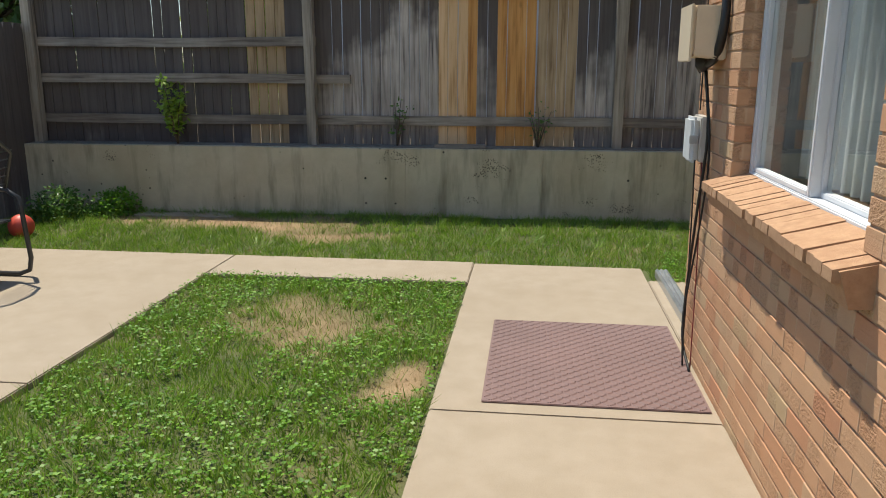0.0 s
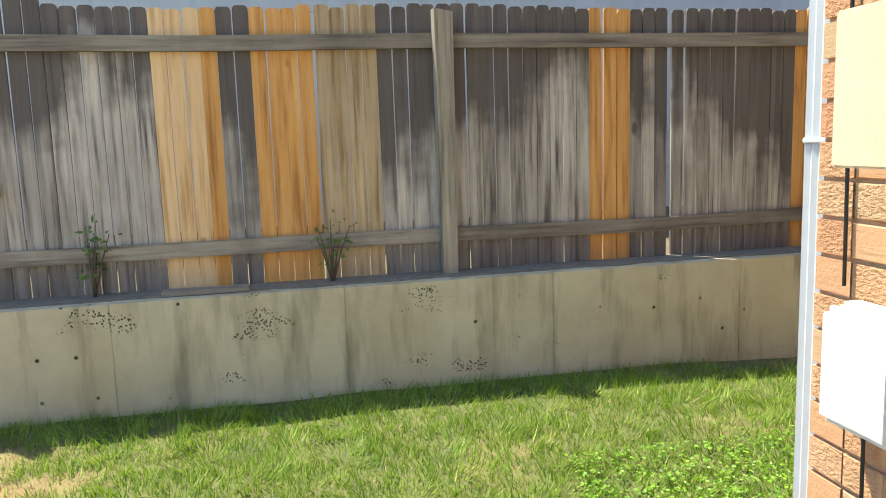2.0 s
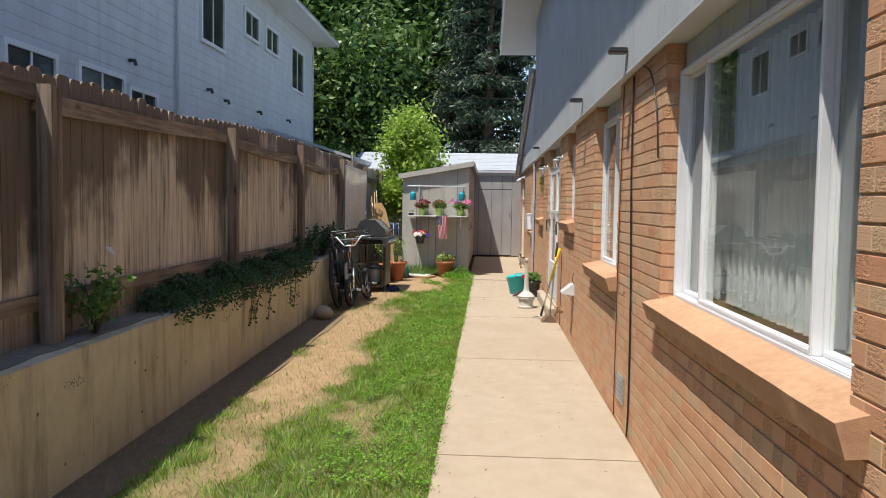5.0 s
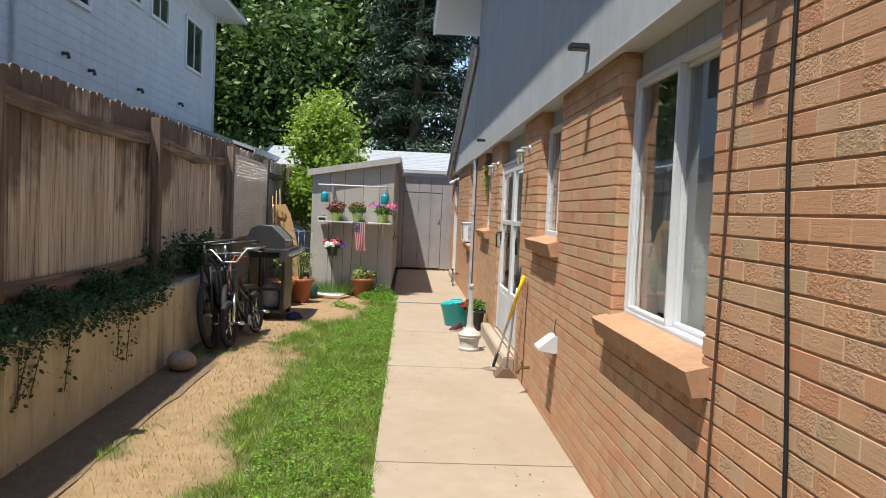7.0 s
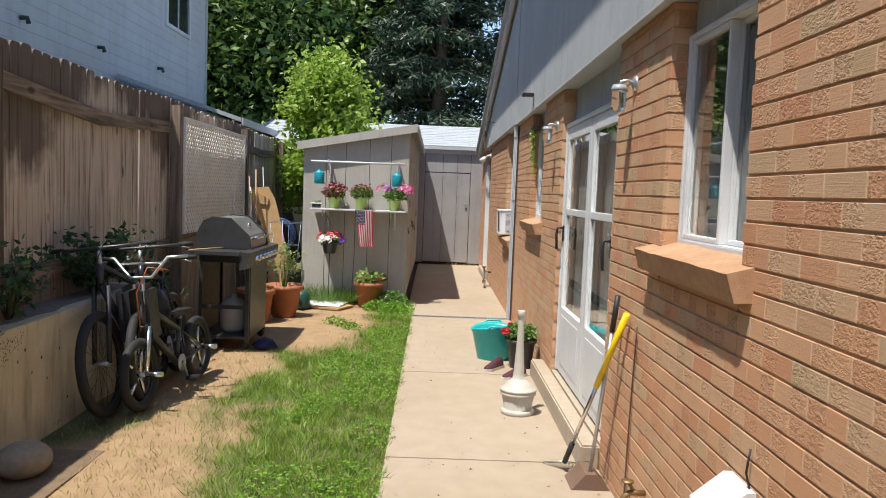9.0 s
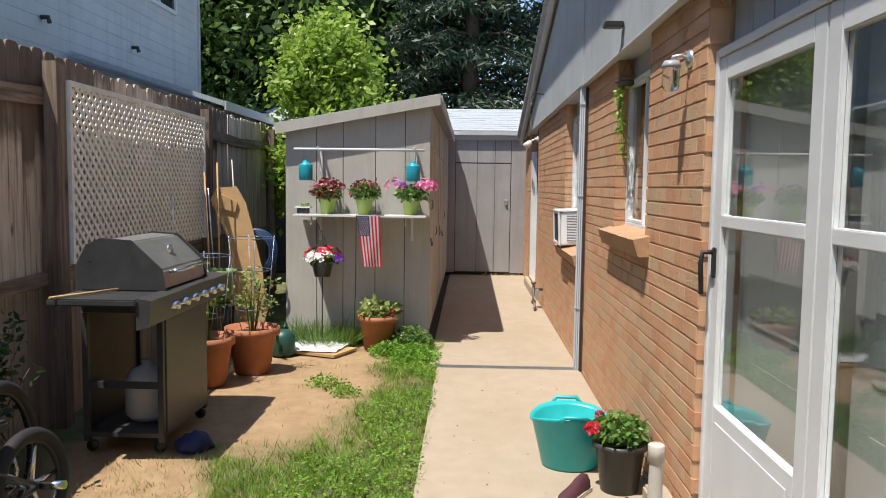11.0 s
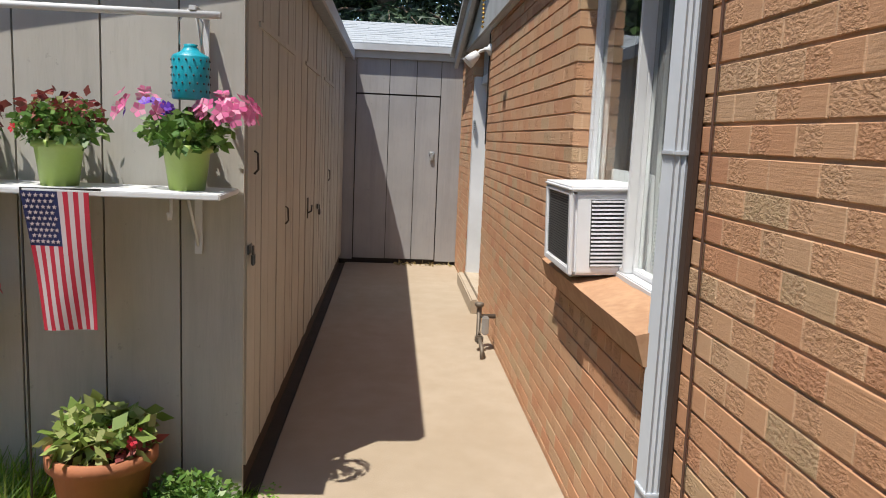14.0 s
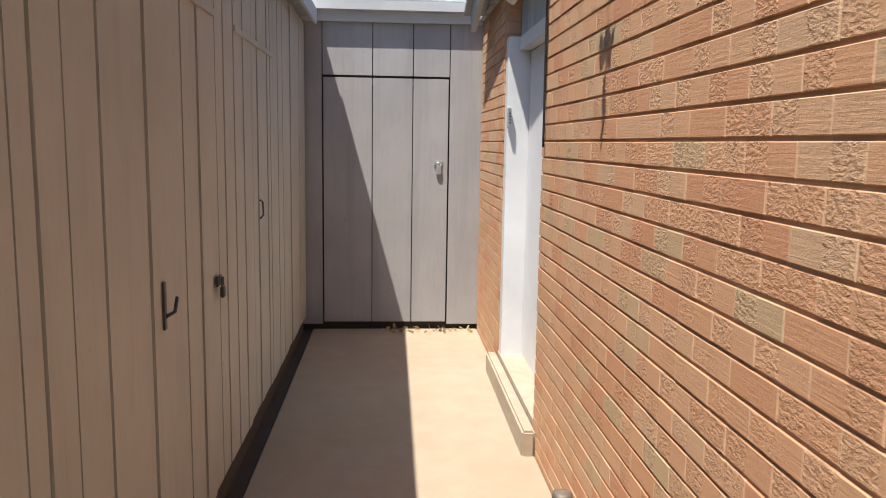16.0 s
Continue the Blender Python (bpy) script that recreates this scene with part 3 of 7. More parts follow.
part("drip_edge", bm, TRIM, upper)

# eave of the upper storey
EAVE_Z, EAVE_Y = 5.42, 4.91
bm = bmesh.new()
prism(bm, [(-9, EAVE_Z), (EAVE_Y, EAVE_Z), (EAVE_Y, EAVE_Z + 0.03), (-9, EAVE_Z + 0.03)], 0, WX - 0.7, 22.4)
eave = solid("roof_soffit", bm, TRIM, "pale painted eave soffit above the upper storey", "roof", "structure")
bm = bmesh.new()
prism(bm, [(EAVE_Y + 0.002, EAVE_Z - 0.02), (EAVE_Y + 0.03, EAVE_Z - 0.02), (EAVE_Y + 0.03, EAVE_Z + 0.16), (EAVE_Y + 0.002, EAVE_Z + 0.16)], 0, WX - 0.7, 22.4)
solid("trim_fascia", bm, WHITE, "white painted fascia board along the eave", "trim", "structure")
bm = bmesh.new()
prism(bm, [(EAVE_Y, EAVE_Z + 0.04), (EAVE_Y + 0.05, EAVE_Z + 0.16), (-2, 7.4), (-9, 5.6), (-9, EAVE_Z + 0.04)], 0, WX - 0.72, 22.42)
solid("roof", bm, SHINGLE, "grey shingle roof of the brick house", "roof", "structure")

# wing with a roof that falls toward the far end
wing = thing("wall_wing", (18.62, W, HEAD), "grey sided gable wall under a sloping roof edge", "wall", kind="structure")


def rake(x):
    return 2.44 + (25.5 - x) * 0.262


x = 18.64
while x < 25.3:
    x1 = min(x + 0.6, 25.3)
    bm = bmesh.new()
    prism(bm, [(x, HEAD + 0.005), (x1 - 0.008, HEAD + 0.005), (x1 - 0.008, max(HEAD + 0.02, rake(x1))), (x, rake(x))], 1, W + 0.02, W + 0.06)
    b = part("siding_board", bm, GREY_SIDING, wing)
    b.matrix_parent_inverse = Matrix.Translation((-18.62, -W, -HEAD))
    x = x1
bm = bmesh.new()
prism(bm, [(18.6, rake(18.6)), (25.7, rake(25.7)), (25.7, rake(25.7) + 0.16), (18.6, rake(18.6) + 0.16)], 1, W + 0.10, W + 0.14)
solid("trim_rake", bm, TRIM, "grey painted rake board along the sloping roof", "trim", "structure")
bm = bmesh.new()
prism(bm, [(18.6, rake(18.6) + 0.14), (25.75, rake(25.75) + 0.14), (25.75, rake(25.75) + 0.18), (18.6, rake(18.6) + 0.18)], 1, -2.0, W + 0.19)
solid("roof_wing", bm, SHINGLE, "dark edged shingle roof over the low wing", "roof", "structure")
bm = bmesh.new()
box(bm, 18.56, 18.62, -2.0, W + 0.03, HEAD + 0.1, 5.4)
solid("wall_upper_end", bm, GREY_SIDING, "grey end wall of the upper storey", "wall", "structure")


def panel_above(x0, x1, z0):
    """Grooved grey filler between a window head and the overhang."""
    p = thing("filler_panel", ((x0 + x1) / 2, W - 0.1, z0), "grey grooved filler panel above an opening", "panel", kind="structure")
    n = max(2, round((x1 - x0) / 0.22))
    for i in range(n):
        bm = bmesh.new()
        a, b = x0 + (x1 - x0) * i / n, x0 + (x1 - x0) * (i + 1) / n
        box(bm, a + 0.003, b - 0.003, W - 0.16, W - 0.105, z0, HEAD - 0.002)
        o = part("siding_board", bm, GREY_SIDING, p)
        o.matrix_parent_inverse = Matrix.Translation(-Vector(p.location))


def sash(parent, x0, x1, z0, z1, y, w=0.022, name="sash", mat=None):
    bm = bmesh.new()
    box(bm, x0, x0 + w, y - 0.02, y + 0.02, z0, z1, 0.004)
    box(bm, x1 - w, x1, y - 0.02, y + 0.02, z0, z1, 0.004)
    box(bm, x0 + w, x1 - w, y - 0.02, y + 0.02, z0, z0 + w, 0.004)
    box(bm, x0 + w, x1 - w, y - 0.02, y + 0.02, z1 - w, z1, 0.004)
    s = part(name, bm, mat or WHITE, parent)
    bm = bmesh.new()
    box(bm, x0 + w, x1 - w, y - 0.004, y + 0.001, z0 + w, z1 - w)
    g = part("pane", bm, GLASS, s, "clear window glass")
    g.visible_shadow = False
    return s


def folds(x0, x1, y, z0, z1, deep, pitch):
    """A curtain hanging in folds."""
    bm = bmesh.new()
    n = max(8, int((x1 - x0) / pitch * 8))
    rows = []
    for i in range(n + 1):
        x = x0 + (x1 - x0) * i / n
        yy = y + deep * math.sin(2 * math.pi * (x - x0) / pitch) + 0.3 * deep * noise.noise(Vector((x * 9, 0, 0)))
        rows.append([bm.verts.new((x, yy + d, z)) for d in (0, -0.006) for z in (z0, z1)])
    for a, b in zip(rows, rows[1:]):
        bm.faces.new((a[0], b[0], b[1], a[1])).smooth = True
        bm.faces.new((a[2], a[3], b[3], b[2])).smooth = True
    return bm


def window(name, x0, x1, z0, z1, cuts, turn=None, curtain=0.09, cloth=None, near_cloth=None):
    """A sliding window in a white frame. cuts: where its sashes part, as shares of the width."""
    mx = turn or Matrix.Identity(4)
    y = W - 0.115
    win = thing(name, (0, 0, 0), "white framed sliding window with a sheer curtain behind the glass", "window", kind="structure")
    bm = bmesh.new()
    f = 0.028
    box(bm, x0, x0 + f, y - 0.045, y + 0.04, z0, z1, 0.005)
    box(bm, x1 - f, x1, y - 0.045, y + 0.04, z0, z1, 0.005)
    box(bm, x0 + f, x1 - f, y - 0.045, y + 0.04, z0, z0 + f, 0.005)
    box(bm, x0 + f, x1 - f, y - 0.045, y + 0.04, z1 - f, z1, 0.005)
    part("window_frame", bm, WHITE, win)
    xs = [x0 + f] + [x0 + f + (x1 - x0 - 2 * f) * c for c in cuts] + [x1 - f]
    for i, (a, b) in enumerate(zip(xs, xs[1:])):
        sash(win, a - (0.02 if i else 0), b, z0 + f, z1 - f, y + (0.012 if i % 2 else -0.026))
    bm = folds(x0 + 0.02, x1 - 0.02, y - 0.16, z0 + 0.02, z1, 0.02, curtain)
    part("curtain", bm, cloth or CURTAIN, win, "hanging curtain")
    if near_cloth:
        part("curtain", folds(x0 + 0.02, (x0 + x1) / 2 + 0.03, y - 0.1, z0 + 0.02, z1, 0.015, 0.2), near_cloth, win, "pale hanging curtain")
    # Dull grey linings added so the reveals behind the glass look unlit.
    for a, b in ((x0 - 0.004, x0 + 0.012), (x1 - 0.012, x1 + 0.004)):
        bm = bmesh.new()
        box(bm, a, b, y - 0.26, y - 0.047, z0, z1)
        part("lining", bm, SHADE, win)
    win.matrix_basis = mx
    return win


def sill(x0, x1, z, turn=None, out=0.09):
    bm = bmesh.new()
    prism(bm, [(W - 0.1, z - 0.02), (W + out - 0.03, z - 0.03), (W + out, z + 0.065), (W - 0.1, z + 0.115)], 0, x0, x1)
    bmesh.ops.subdivide_edges(bm, edges=[e for e in bm.edges if abs(e.verts[0].co.x - e.verts[1].co.x) > 0.3], cuts=24, use_grid_fill=True)
    for v in bm.verts:
        v.co += Vector((0, 1, 1)) * (0.006 * noise.noise(v.co * 9) + 0.003 * noise.noise(v.co * 31))
    ob = solid("window_sill", bm, SILL, "thick sloping tan-orange masonry window sill", "sill", "structure")
    if turn:
        ob.matrix_basis = turn
        x = x0
        while x < x1 - 0.03:
            w = min(random.uniform(0.066, 0.074), x1 - x)
            bm = bmesh.new()
            j, k = random.uniform(0.004, 0.014), random.uniform(0.003, 0.009)
            prism(bm, [(W - 0.09, z + 0.112), (W + out + 0.001, z + 0.03), (W + out + j, z + 0.034), (W + out + j, z + 0.062 + k), (W - 0.09, z + 0.115 + k)], 0, x + 0.002, x + w - 0.003)
            for v in bm.verts:
                v.co.x += (v.co.y - W) * 0.12
            part("sill_brick", bm, SILL, ob)
            x += w
    return ob


TOP = 2.38
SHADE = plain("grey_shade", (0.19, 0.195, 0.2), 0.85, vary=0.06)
window("window_1", 4.62, 6.94, 1.10, TOP, (0.2, 0.8), cloth=CURTAIN)
window("window_2", 8.44, 9.78, 1.10, TOP, (0.52,), curtain=0.3, cloth=SHADE, near_cloth=BLIND)
window("window_3", 11.42, 12.35, 1.44, TOP, (0.5,), cloth=SHADE)
window("window_4", 16.36, 17.32, 1.39, TOP, (0.5,), cloth=SHADE)
# The near-black cloth stands for the dark room behind this window's glass.
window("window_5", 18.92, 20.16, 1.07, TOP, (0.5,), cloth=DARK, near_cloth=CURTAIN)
for a, b, z in ((4.5, 6.99, 1.0), (8.36, 9.84, 1.0), (11.3, 12.47, 1.34), (16.24, 17.44, 1.29), (18.8, 20.24, 0.97)):
    sill(a, b, z)
for a, b in ((4.62, 6.94), (8.44, 9.78), (11.42, 12.35), (16.36, 17.32), (18.92, 20.16)):
    panel_above(a, b, TOP + 0.002)
panel_above(13.33, 15.28, 2.24)
panel_above(23.5, 24.85, 2.24)
# the short wall's window: the same parts, turned to look west
TURN_W = Matrix.Translation((WX, 0, 0)) @ Matrix.Rotation(radians(90), 4, "Z") @ Matrix.Translation((0, -W, 0))
window("window_6", 2.03, 3.42, 1.05, 2.42, (0.5,), TURN_W)
sill(1.93, 3.5, 0.95, TURN_W)


def storm_door(name, x0, x1, hinge_near, label):
    """White storm door with two glass panels and a kick plate."""
    y, z0, z1 = W - 0.06, 0.19, 2.2
    d = thing(name, ((x0 + x1) / 2, y, z0), label, "door", kind="structure")
    inv = Matrix.Translation(-Vector(d.location))

    def put(pname, bm, mat, parent=None, lab=""):
        o = part(pname, bm, mat, parent or d, lab)
        if parent is None:
            o.matrix_parent_inverse = inv
        return o
    s = 0.085
    bm = bmesh.new()
    box(bm, x0, x0 + s, y - 0.02, y + 0.02, z0, z1, 0.004)
    box(bm, x1 - s, x1, y - 0.02, y + 0.02, z0, z1, 0.004)
    box(bm, x0 + s, x1 - s, y - 0.02, y + 0.02, z1 - 0.1, z1, 0.004)
    box(bm, x0 + s, x1 - s, y - 0.02, y + 0.02, z0, z0 + 0.54, 0.004)
    box(bm, x0 + s, x1 - s, y - 0.02, y + 0.02, 1.49, 1.54, 0.004)
    put("door_frame", bm, WHITE)
    bm = bmesh.new()
    box(bm, x0 + s + 0.04, x1 - s - 0.04, y + 0.02, y + 0.026, z0 + 0.08, z0 + 0.48, 0.003)
    put("kick_panel", bm, WHITE)
    for a, b in ((z0 + 0.54, 1.49), (1.54, z1 - 0.1)):
        bm = bmesh.new()
        box(bm, x0 + s, x1 - s, y - 0.003, y + 0.002, a, b)
        g = put("pane", bm, GLASS, None, "clear storm door glass")
        g.visible_shadow = False
    hx = x1 - 0.035 if hinge_near else x0 + 0.035
    bm = bmesh.new()
    box(bm, hx - 0.016, hx + 0.016, y + 0.02, y + 0.034, 1.27, 1.40, 0.004)
    tube(bm, [(hx, y + 0.03, 1.38), (hx, y + 0.075, 1.38), (hx, y + 0.082, 1.33), (hx, y + 0.075, 1.2)], 0.011)
    put("door_handle", bm, BLACK, None, "black lever handle")
    # inner door behind the glass
    bm = bmesh.new()
    box(bm, x0 + 0.03, x1 - 0.03, y - 0.13, y - 0.09, z0, z1, 0.003)
    inner = put("inner_door", bm, SHADE, None, "dim pale inner door leaf")
    for a, b in ((0.3, 0.95), (1.1, 1.95)):
        bm = bmesh.new()
        box(bm, x0 + 0.16, x1 - 0.16, y - 0.089, y - 0.083, a, b, 0.003)
        put("door_panel", bm, SHADE, None)
    return d


storm_door("door_1", 13.42, 14.25, False, "white storm door with two glass panels, closed")
storm_door("door_2", 14.26, 15.24, True, "white storm door with black handle, closed")
bm = bmesh.new()
box(bm, 13.332, 13.42, W - 0.14, W - 0.03, 0.18, 2.235, 0.004)
box(bm, 15.242, 15.278, W - 0.14, W - 0.03, 0.18, 2.235, 0.004)
box(bm, 13.42, 15.242, W - 0.14, W - 0.03, 2.203, 2.238, 0.004)
solid("door_surround", bm, WHITE, "white painted door surround in the brick wall", "trim", "structure")
bm = bmesh.new()
box(bm, 13.34, 15.27, W - 0.24, W - 0.002, 0.02, 0.17)
box(bm, 13.3, 15.7, W + 0.002, W + 0.12, 0.0, 0.165, 0.012)
solid("door_step", bm, STEP, "low pale concrete step below the storm doors", "step", "structure")

# recessed doorway at the far end
bm = bmesh.new()
box(bm, 23.46, 24.88, W - 0.24, W - 0.002, 0.0, 0.155)
box(bm, 23.42, 24.9, W + 0.002, W + 0.07, 0.0, 0.15, 0.012)
box(bm, 23.505, 24.845, W - 0.24, W - 0.002, 0.162, 0.172)
solid("door_step_far", bm, STEP, "low pale concrete step at the far doorway", "step", "structure")
bm = bmesh.new()
box(bm, 24.74, 24.846, W - 0.2, W - 0.01, 0.16, 2.235, 0.004)
box(bm, 23.504, 23.6, W - 0.2, W - 0.08, 0.16, 2.235, 0.004)
box(bm, 23.6, 24.74, W - 0.2, W - 0.08, 2.15, 2.235, 0.004)
solid("door_surround_far", bm, WHITE, "white painted door surround in a recess", "trim", "structure")
bm = bmesh.new()
box(bm, 23.605, 24.735, W - 0.19, W - 0.15, 0.165, 2.145, 0.004)
d3 = solid("door_3", bm, WHITE, "white closed door in the brick recess", "door", "structure")
bm = bmesh.new()
lathe(bm, [(0, 0), (0.025, 0), (0.025, 0.012), (0.012, 0.02), (0.012, 0.05), (0.028, 0.06), (0.028, 0.08), (0, 0.09)], (23.7, W - 0.15, 1.1), 14, 1)
part("door_knob", bm, STEEL, d3)

# ---- fence ----
fence = thing("fence", (0, FENCE_Y, WALL_TOP), "weathered grey-brown board fence with newer orange boards on the retaining wall", "fence")
INV = Matrix.Translation((0, -FENCE_Y, -WALL_TOP))
fence.matrix_basis = ALONG @ Matrix.Translation((0, FENCE_Y, WALL_TOP))


def fence_part(name, bm, mat, parent=None):
    o = part(name, bm, mat, parent or fence)
    if parent is None:
        o.matrix_parent_inverse = INV
    return o


def picket(x, w, z0, z1, y, lean=0.0):
    t = 0.018
    c = w * 0.22
    out = [(-w / 2, z0), (w / 2, z0), (w / 2, z1 - c * 1.1), (w / 2 - c * 0.35, z1 - c * 0.35), (w / 2 - c, z1), (-w / 2 + c, z1), (-w / 2 + c * 0.35, z1 - c * 0.35), (-w / 2, z1 - c * 1.1)]
    bm = bmesh.new()
    prism(bm, [(x + a + lean * (b - z0), b) for a, b in out], 1, y, y + t)
    return bm


ORANGE = [(-0.95, -0.58), (-0.40, -0.02), (1.77, 2.13), (3.33, 3.52), (3.66, 3.8)]
TAN = [(0.06, 0.42), (-2.86, -2.48)]
FRESH = wood("pale_cedar_board", (0.76, 0.50, 0.27), (0.84, 0.60, 0.36), (0.48, 0.25, 0.1), vary=0.1, dirt=0.1)
x = -5.12
while x < 23.2:
    w = random.uniform(0.086, 0.092) if x < 3.5 else random.uniform(0.132, 0.148)
    gap = random.choice((0.003, 0.004, 0.006, 0.01)) if x < 3.6 else random.choice((0.0015, 0.002, 0.004))
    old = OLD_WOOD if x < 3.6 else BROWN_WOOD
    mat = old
    c = x + w / 2
    if any(a <= c <= b for a, b in ORANGE):
        mat = NEW_WOOD
    if -0.95 <= c <= -0.66:
        mat = FRESH
    if any(a <= c <= b for a, b in TAN):
        mat = TAN_WOOD
    z1 = 2.43 + 0.012 * math.sin(x * 1.9) + random.uniform(-0.012, 0.012) + (0.05 if -1.95 < c < -1.5 else 0.0)
    if x > 5:
        z1 = 2.36 + 0.12 * min(1.0, max(0.0, (x - 9.0) / 3.0)) + 0.015 * math.sin((x - 7.0) / 3.05 * 2 * math.pi) + random.uniform(-0.015, 0.015)
    low = WALL_TOP - 0.05 if x < 14.0 else -0.03
    lean = random.gauss(0, 0.0025)
    if 2.31 < c < 2.41:
        x += 0.035
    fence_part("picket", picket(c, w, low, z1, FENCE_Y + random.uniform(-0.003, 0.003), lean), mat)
    x += w + gap
POSTS = [-5.05, -2.18, 0.8, 3.57, 6.85, 10.28, 13.42, 16.9, 20.0, 22.9]
for i, x in enumerate(POSTS):
    bm = bmesh.new()
    base = WALL_TOP - 0.05 if x < 14.0 else -0.05
    top = 2.38 if x < 5 else 2.24 + 0.16 * min(1.0, (x - 6.85) / 6.0)
    y0 = FENCE_Y - 0.135
    hw = 0.045 if x < 5 else 0.055
    prism(bm, [(x - hw, base), (x + hw, base), (x + hw + random.uniform(-0.012, 0.012), top), (x - hw + random.uniform(-0.03, 0.005), top + 0.02)], 1, y0, y0 + 0.09)
    post_mat = wood("post_wood", (0.40, 0.345, 0.28), (0.56, 0.50, 0.42), (0.14, 0.11, 0.085), vary=0.35, dirt=0.4) if i == 0 else bpy.data.materials["post_wood"]
    fence_part("post", bm, BROWN_POST if x > 5 else post_mat)
for a, b in zip(POSTS, POSTS[1:]):
    levels = [2.22, 1.0]
    if a < -4:
        levels += [1.76, 1.4]
    for z in levels:
        bm = bmesh.new()
        za, zm, zb, h = z, z + random.uniform(-0.02, 0.02), z, 0.045
        if z > 2 and a > 3:
            za, zm, zb = {3.57: (2.27, 2.25, 2.22), 6.85: (2.16, 2.2, 2.26), 10.28: (2.24, 2.18, 2.21), 13.42: (2.24, 2.12, 2.2)}.get(a, (2.2, 2.15, 2.2))
            h = 0.055
        mid = (a + b) / 2
        prism(bm, [(a - 0.04, za - h), (mid, zm - h), (b + 0.04, zb - h), (b + 0.04, zb + h), (mid, zm + h), (a - 0.04, za + h)], 1, FENCE_Y - 0.042, FENCE_Y - 0.004)
        fence_part("rail", bm, BROWN_RAIL if a > 3 else RAIL_WOOD)
bm = bmesh.new()
box(bm, -2.14, -1.8, FENCE_Y - 0.046, FENCE_Y - 0.006, 1.355, 1.44)
fence_part("rail", bm, RAIL_WOOD)
bm = bmesh.new()
box(bm, 3.63, 4.05, FENCE_Y - 0.075, FENCE_Y - 0.045, 0.93, 1.06)
fence_part("cleat", bm, TAN_WOOD)

# side fence that closes the yard
side_fence = thing("side_fence", (-5.1, 5, 0), "dark weathered board fence closing the yard", "fence")
y = 7.86
while y > -9:
    w = random.uniform(0.13, 0.145)
    bm = bmesh.new()
    prism(bm, [(y - w, 0.0), (y, 0.0), (y, 1.88), (y - 0.02, 1.93), (y - w + 0.02, 1.93), (y - w, 1.88)], 0, -5.12, -5.1)
    o = part("picket", bm, OLD_WOOD, side_fence)
    o.matrix_parent_inverse = Matrix.Translation((5.1, -5, 0))
    y -= w + 0.004

# ---- lattice ----
lattice = thing("lattice_panel", along(18.3, FENCE_Y - 0.16, 1.09), "pale diagonal lattice panel fixed to the fence", "lattice")
INVL = Matrix.Translation((-18.3, -7.7, -1.09))
lattice.rotation_euler.z = math.atan(SKEW)
LX0, LX1, LZ0, LZ1 = 17.0, 19.72, 1.09, 2.28
LATTICE = plain("lattice_paint", (0.86, 0.83, 0.79), 0.55)
for sign, y in ((1, 7.722), (-1, 7.715)):
    c = LX0 - (LZ1 - LZ0)
    while c < LX1 + (LZ1 - LZ0):
        # a strip along the diagonal, cut to the panel
        h = LZ1 - LZ0
        lo, hi = (0.0, h)
        if sign > 0:
            lo, hi = max(0.0, LX0 - c), min(h, LX1 - c)
        else:
            lo, hi = max(0.0, c - LX1), min(h, c - LX0)
        if hi - lo > 0.03:
            bm = bmesh.new()
            p = [(c + sign * lo - 0.019, LZ0 + lo), (c + sign * lo + 0.019, LZ0 + lo), (c + sign * hi + 0.019, LZ0 + hi), (c + sign * hi - 0.019, LZ0 + hi)]
            prism(bm, p, 1, y, y + 0.006)
            o = part("lattice_strip", bm, LATTICE, lattice)
            o.matrix_parent_inverse = INVL
        c += 0.088
bm = bmesh.new()
box(bm, LX0 - 0.03, LX1 + 0.03, 7.705, 7.735, LZ1, LZ1 + 0.035)
box(bm, LX0 - 0.03, LX0, 7.705, 7.735, LZ0, LZ1)
box(bm, LX1, LX1 + 0.03, 7.705, 7.735, LZ0, LZ1)
o = part("lattice_frame", bm, LATTICE, lattice)
o.matrix_parent_inverse = INVL

# ---- shed ----
SX, SY0, SY1 = 19.82, 5.6, 7.1
shed = thing("shed", (SX, SY0, 0), "taupe painted lean-to shed with vertical grooved siding and doors", "shed")
INVS = Matrix.Translation((-SX, -SY0, 0))


def shed_part(name, bm, mat, parent=None, label=""):
    o = part(name, bm, mat, parent or shed, label)
    if parent is None:
        o.matrix_parent_inverse = INVS
    return o


def shed_top(y):
    return 2.53 - (y - SY0) * 0.183


ys = [SY0, 5.86, 6.165, 6.5, 6.775, SY1]
for a, b in zip(ys, ys[1:]):
    bm = bmesh.new()
    prism(bm, [(a + 0.004, 0.02), (b - 0.004, 0.02), (b - 0.004, shed_top(b)), (a + 0.004, shed_top(a))], 0, SX, SX + 0.02)
    shed_part("siding_board", bm, SHED_SIDING)
bm = bmesh.new()
prism(bm, [(SY0 + 0.03, 0), (SY1, 0), (SY1, shed_top(SY1) - 0.01), (SY0 + 0.03, shed_top(SY0) - 0.01)], 0, SX + 0.021, 26.09)
shed_part("body", bm, plain("shed_core", (0.04, 0.036, 0.032), 0.9))
x = SX + 0.045
k = 0
while x < 26.05:
    w = random.choice((0.1, 0.2, 0.2, 0.15))
    bm = bmesh.new()
    y0 = SY0 + random.uniform(-0.004, 0.004)
    box(bm, x, min(x + w - random.choice((0.009, 0.012, 0.016)), 26.06), y0, SY0 + 0.03, 0.14, 2.48)
    shed_part("siding_board", bm, SHED_SIDING)
    x += w
    k += 1
bm = bmesh.new()
box(bm, SX + 0.02, 26.05, SY0 + 0.02, SY0 + 0.06, 0.0, 0.14)
shed_part("skirt", bm, plain("dark_skirt", (0.06, 0.045, 0.035), 0.9))
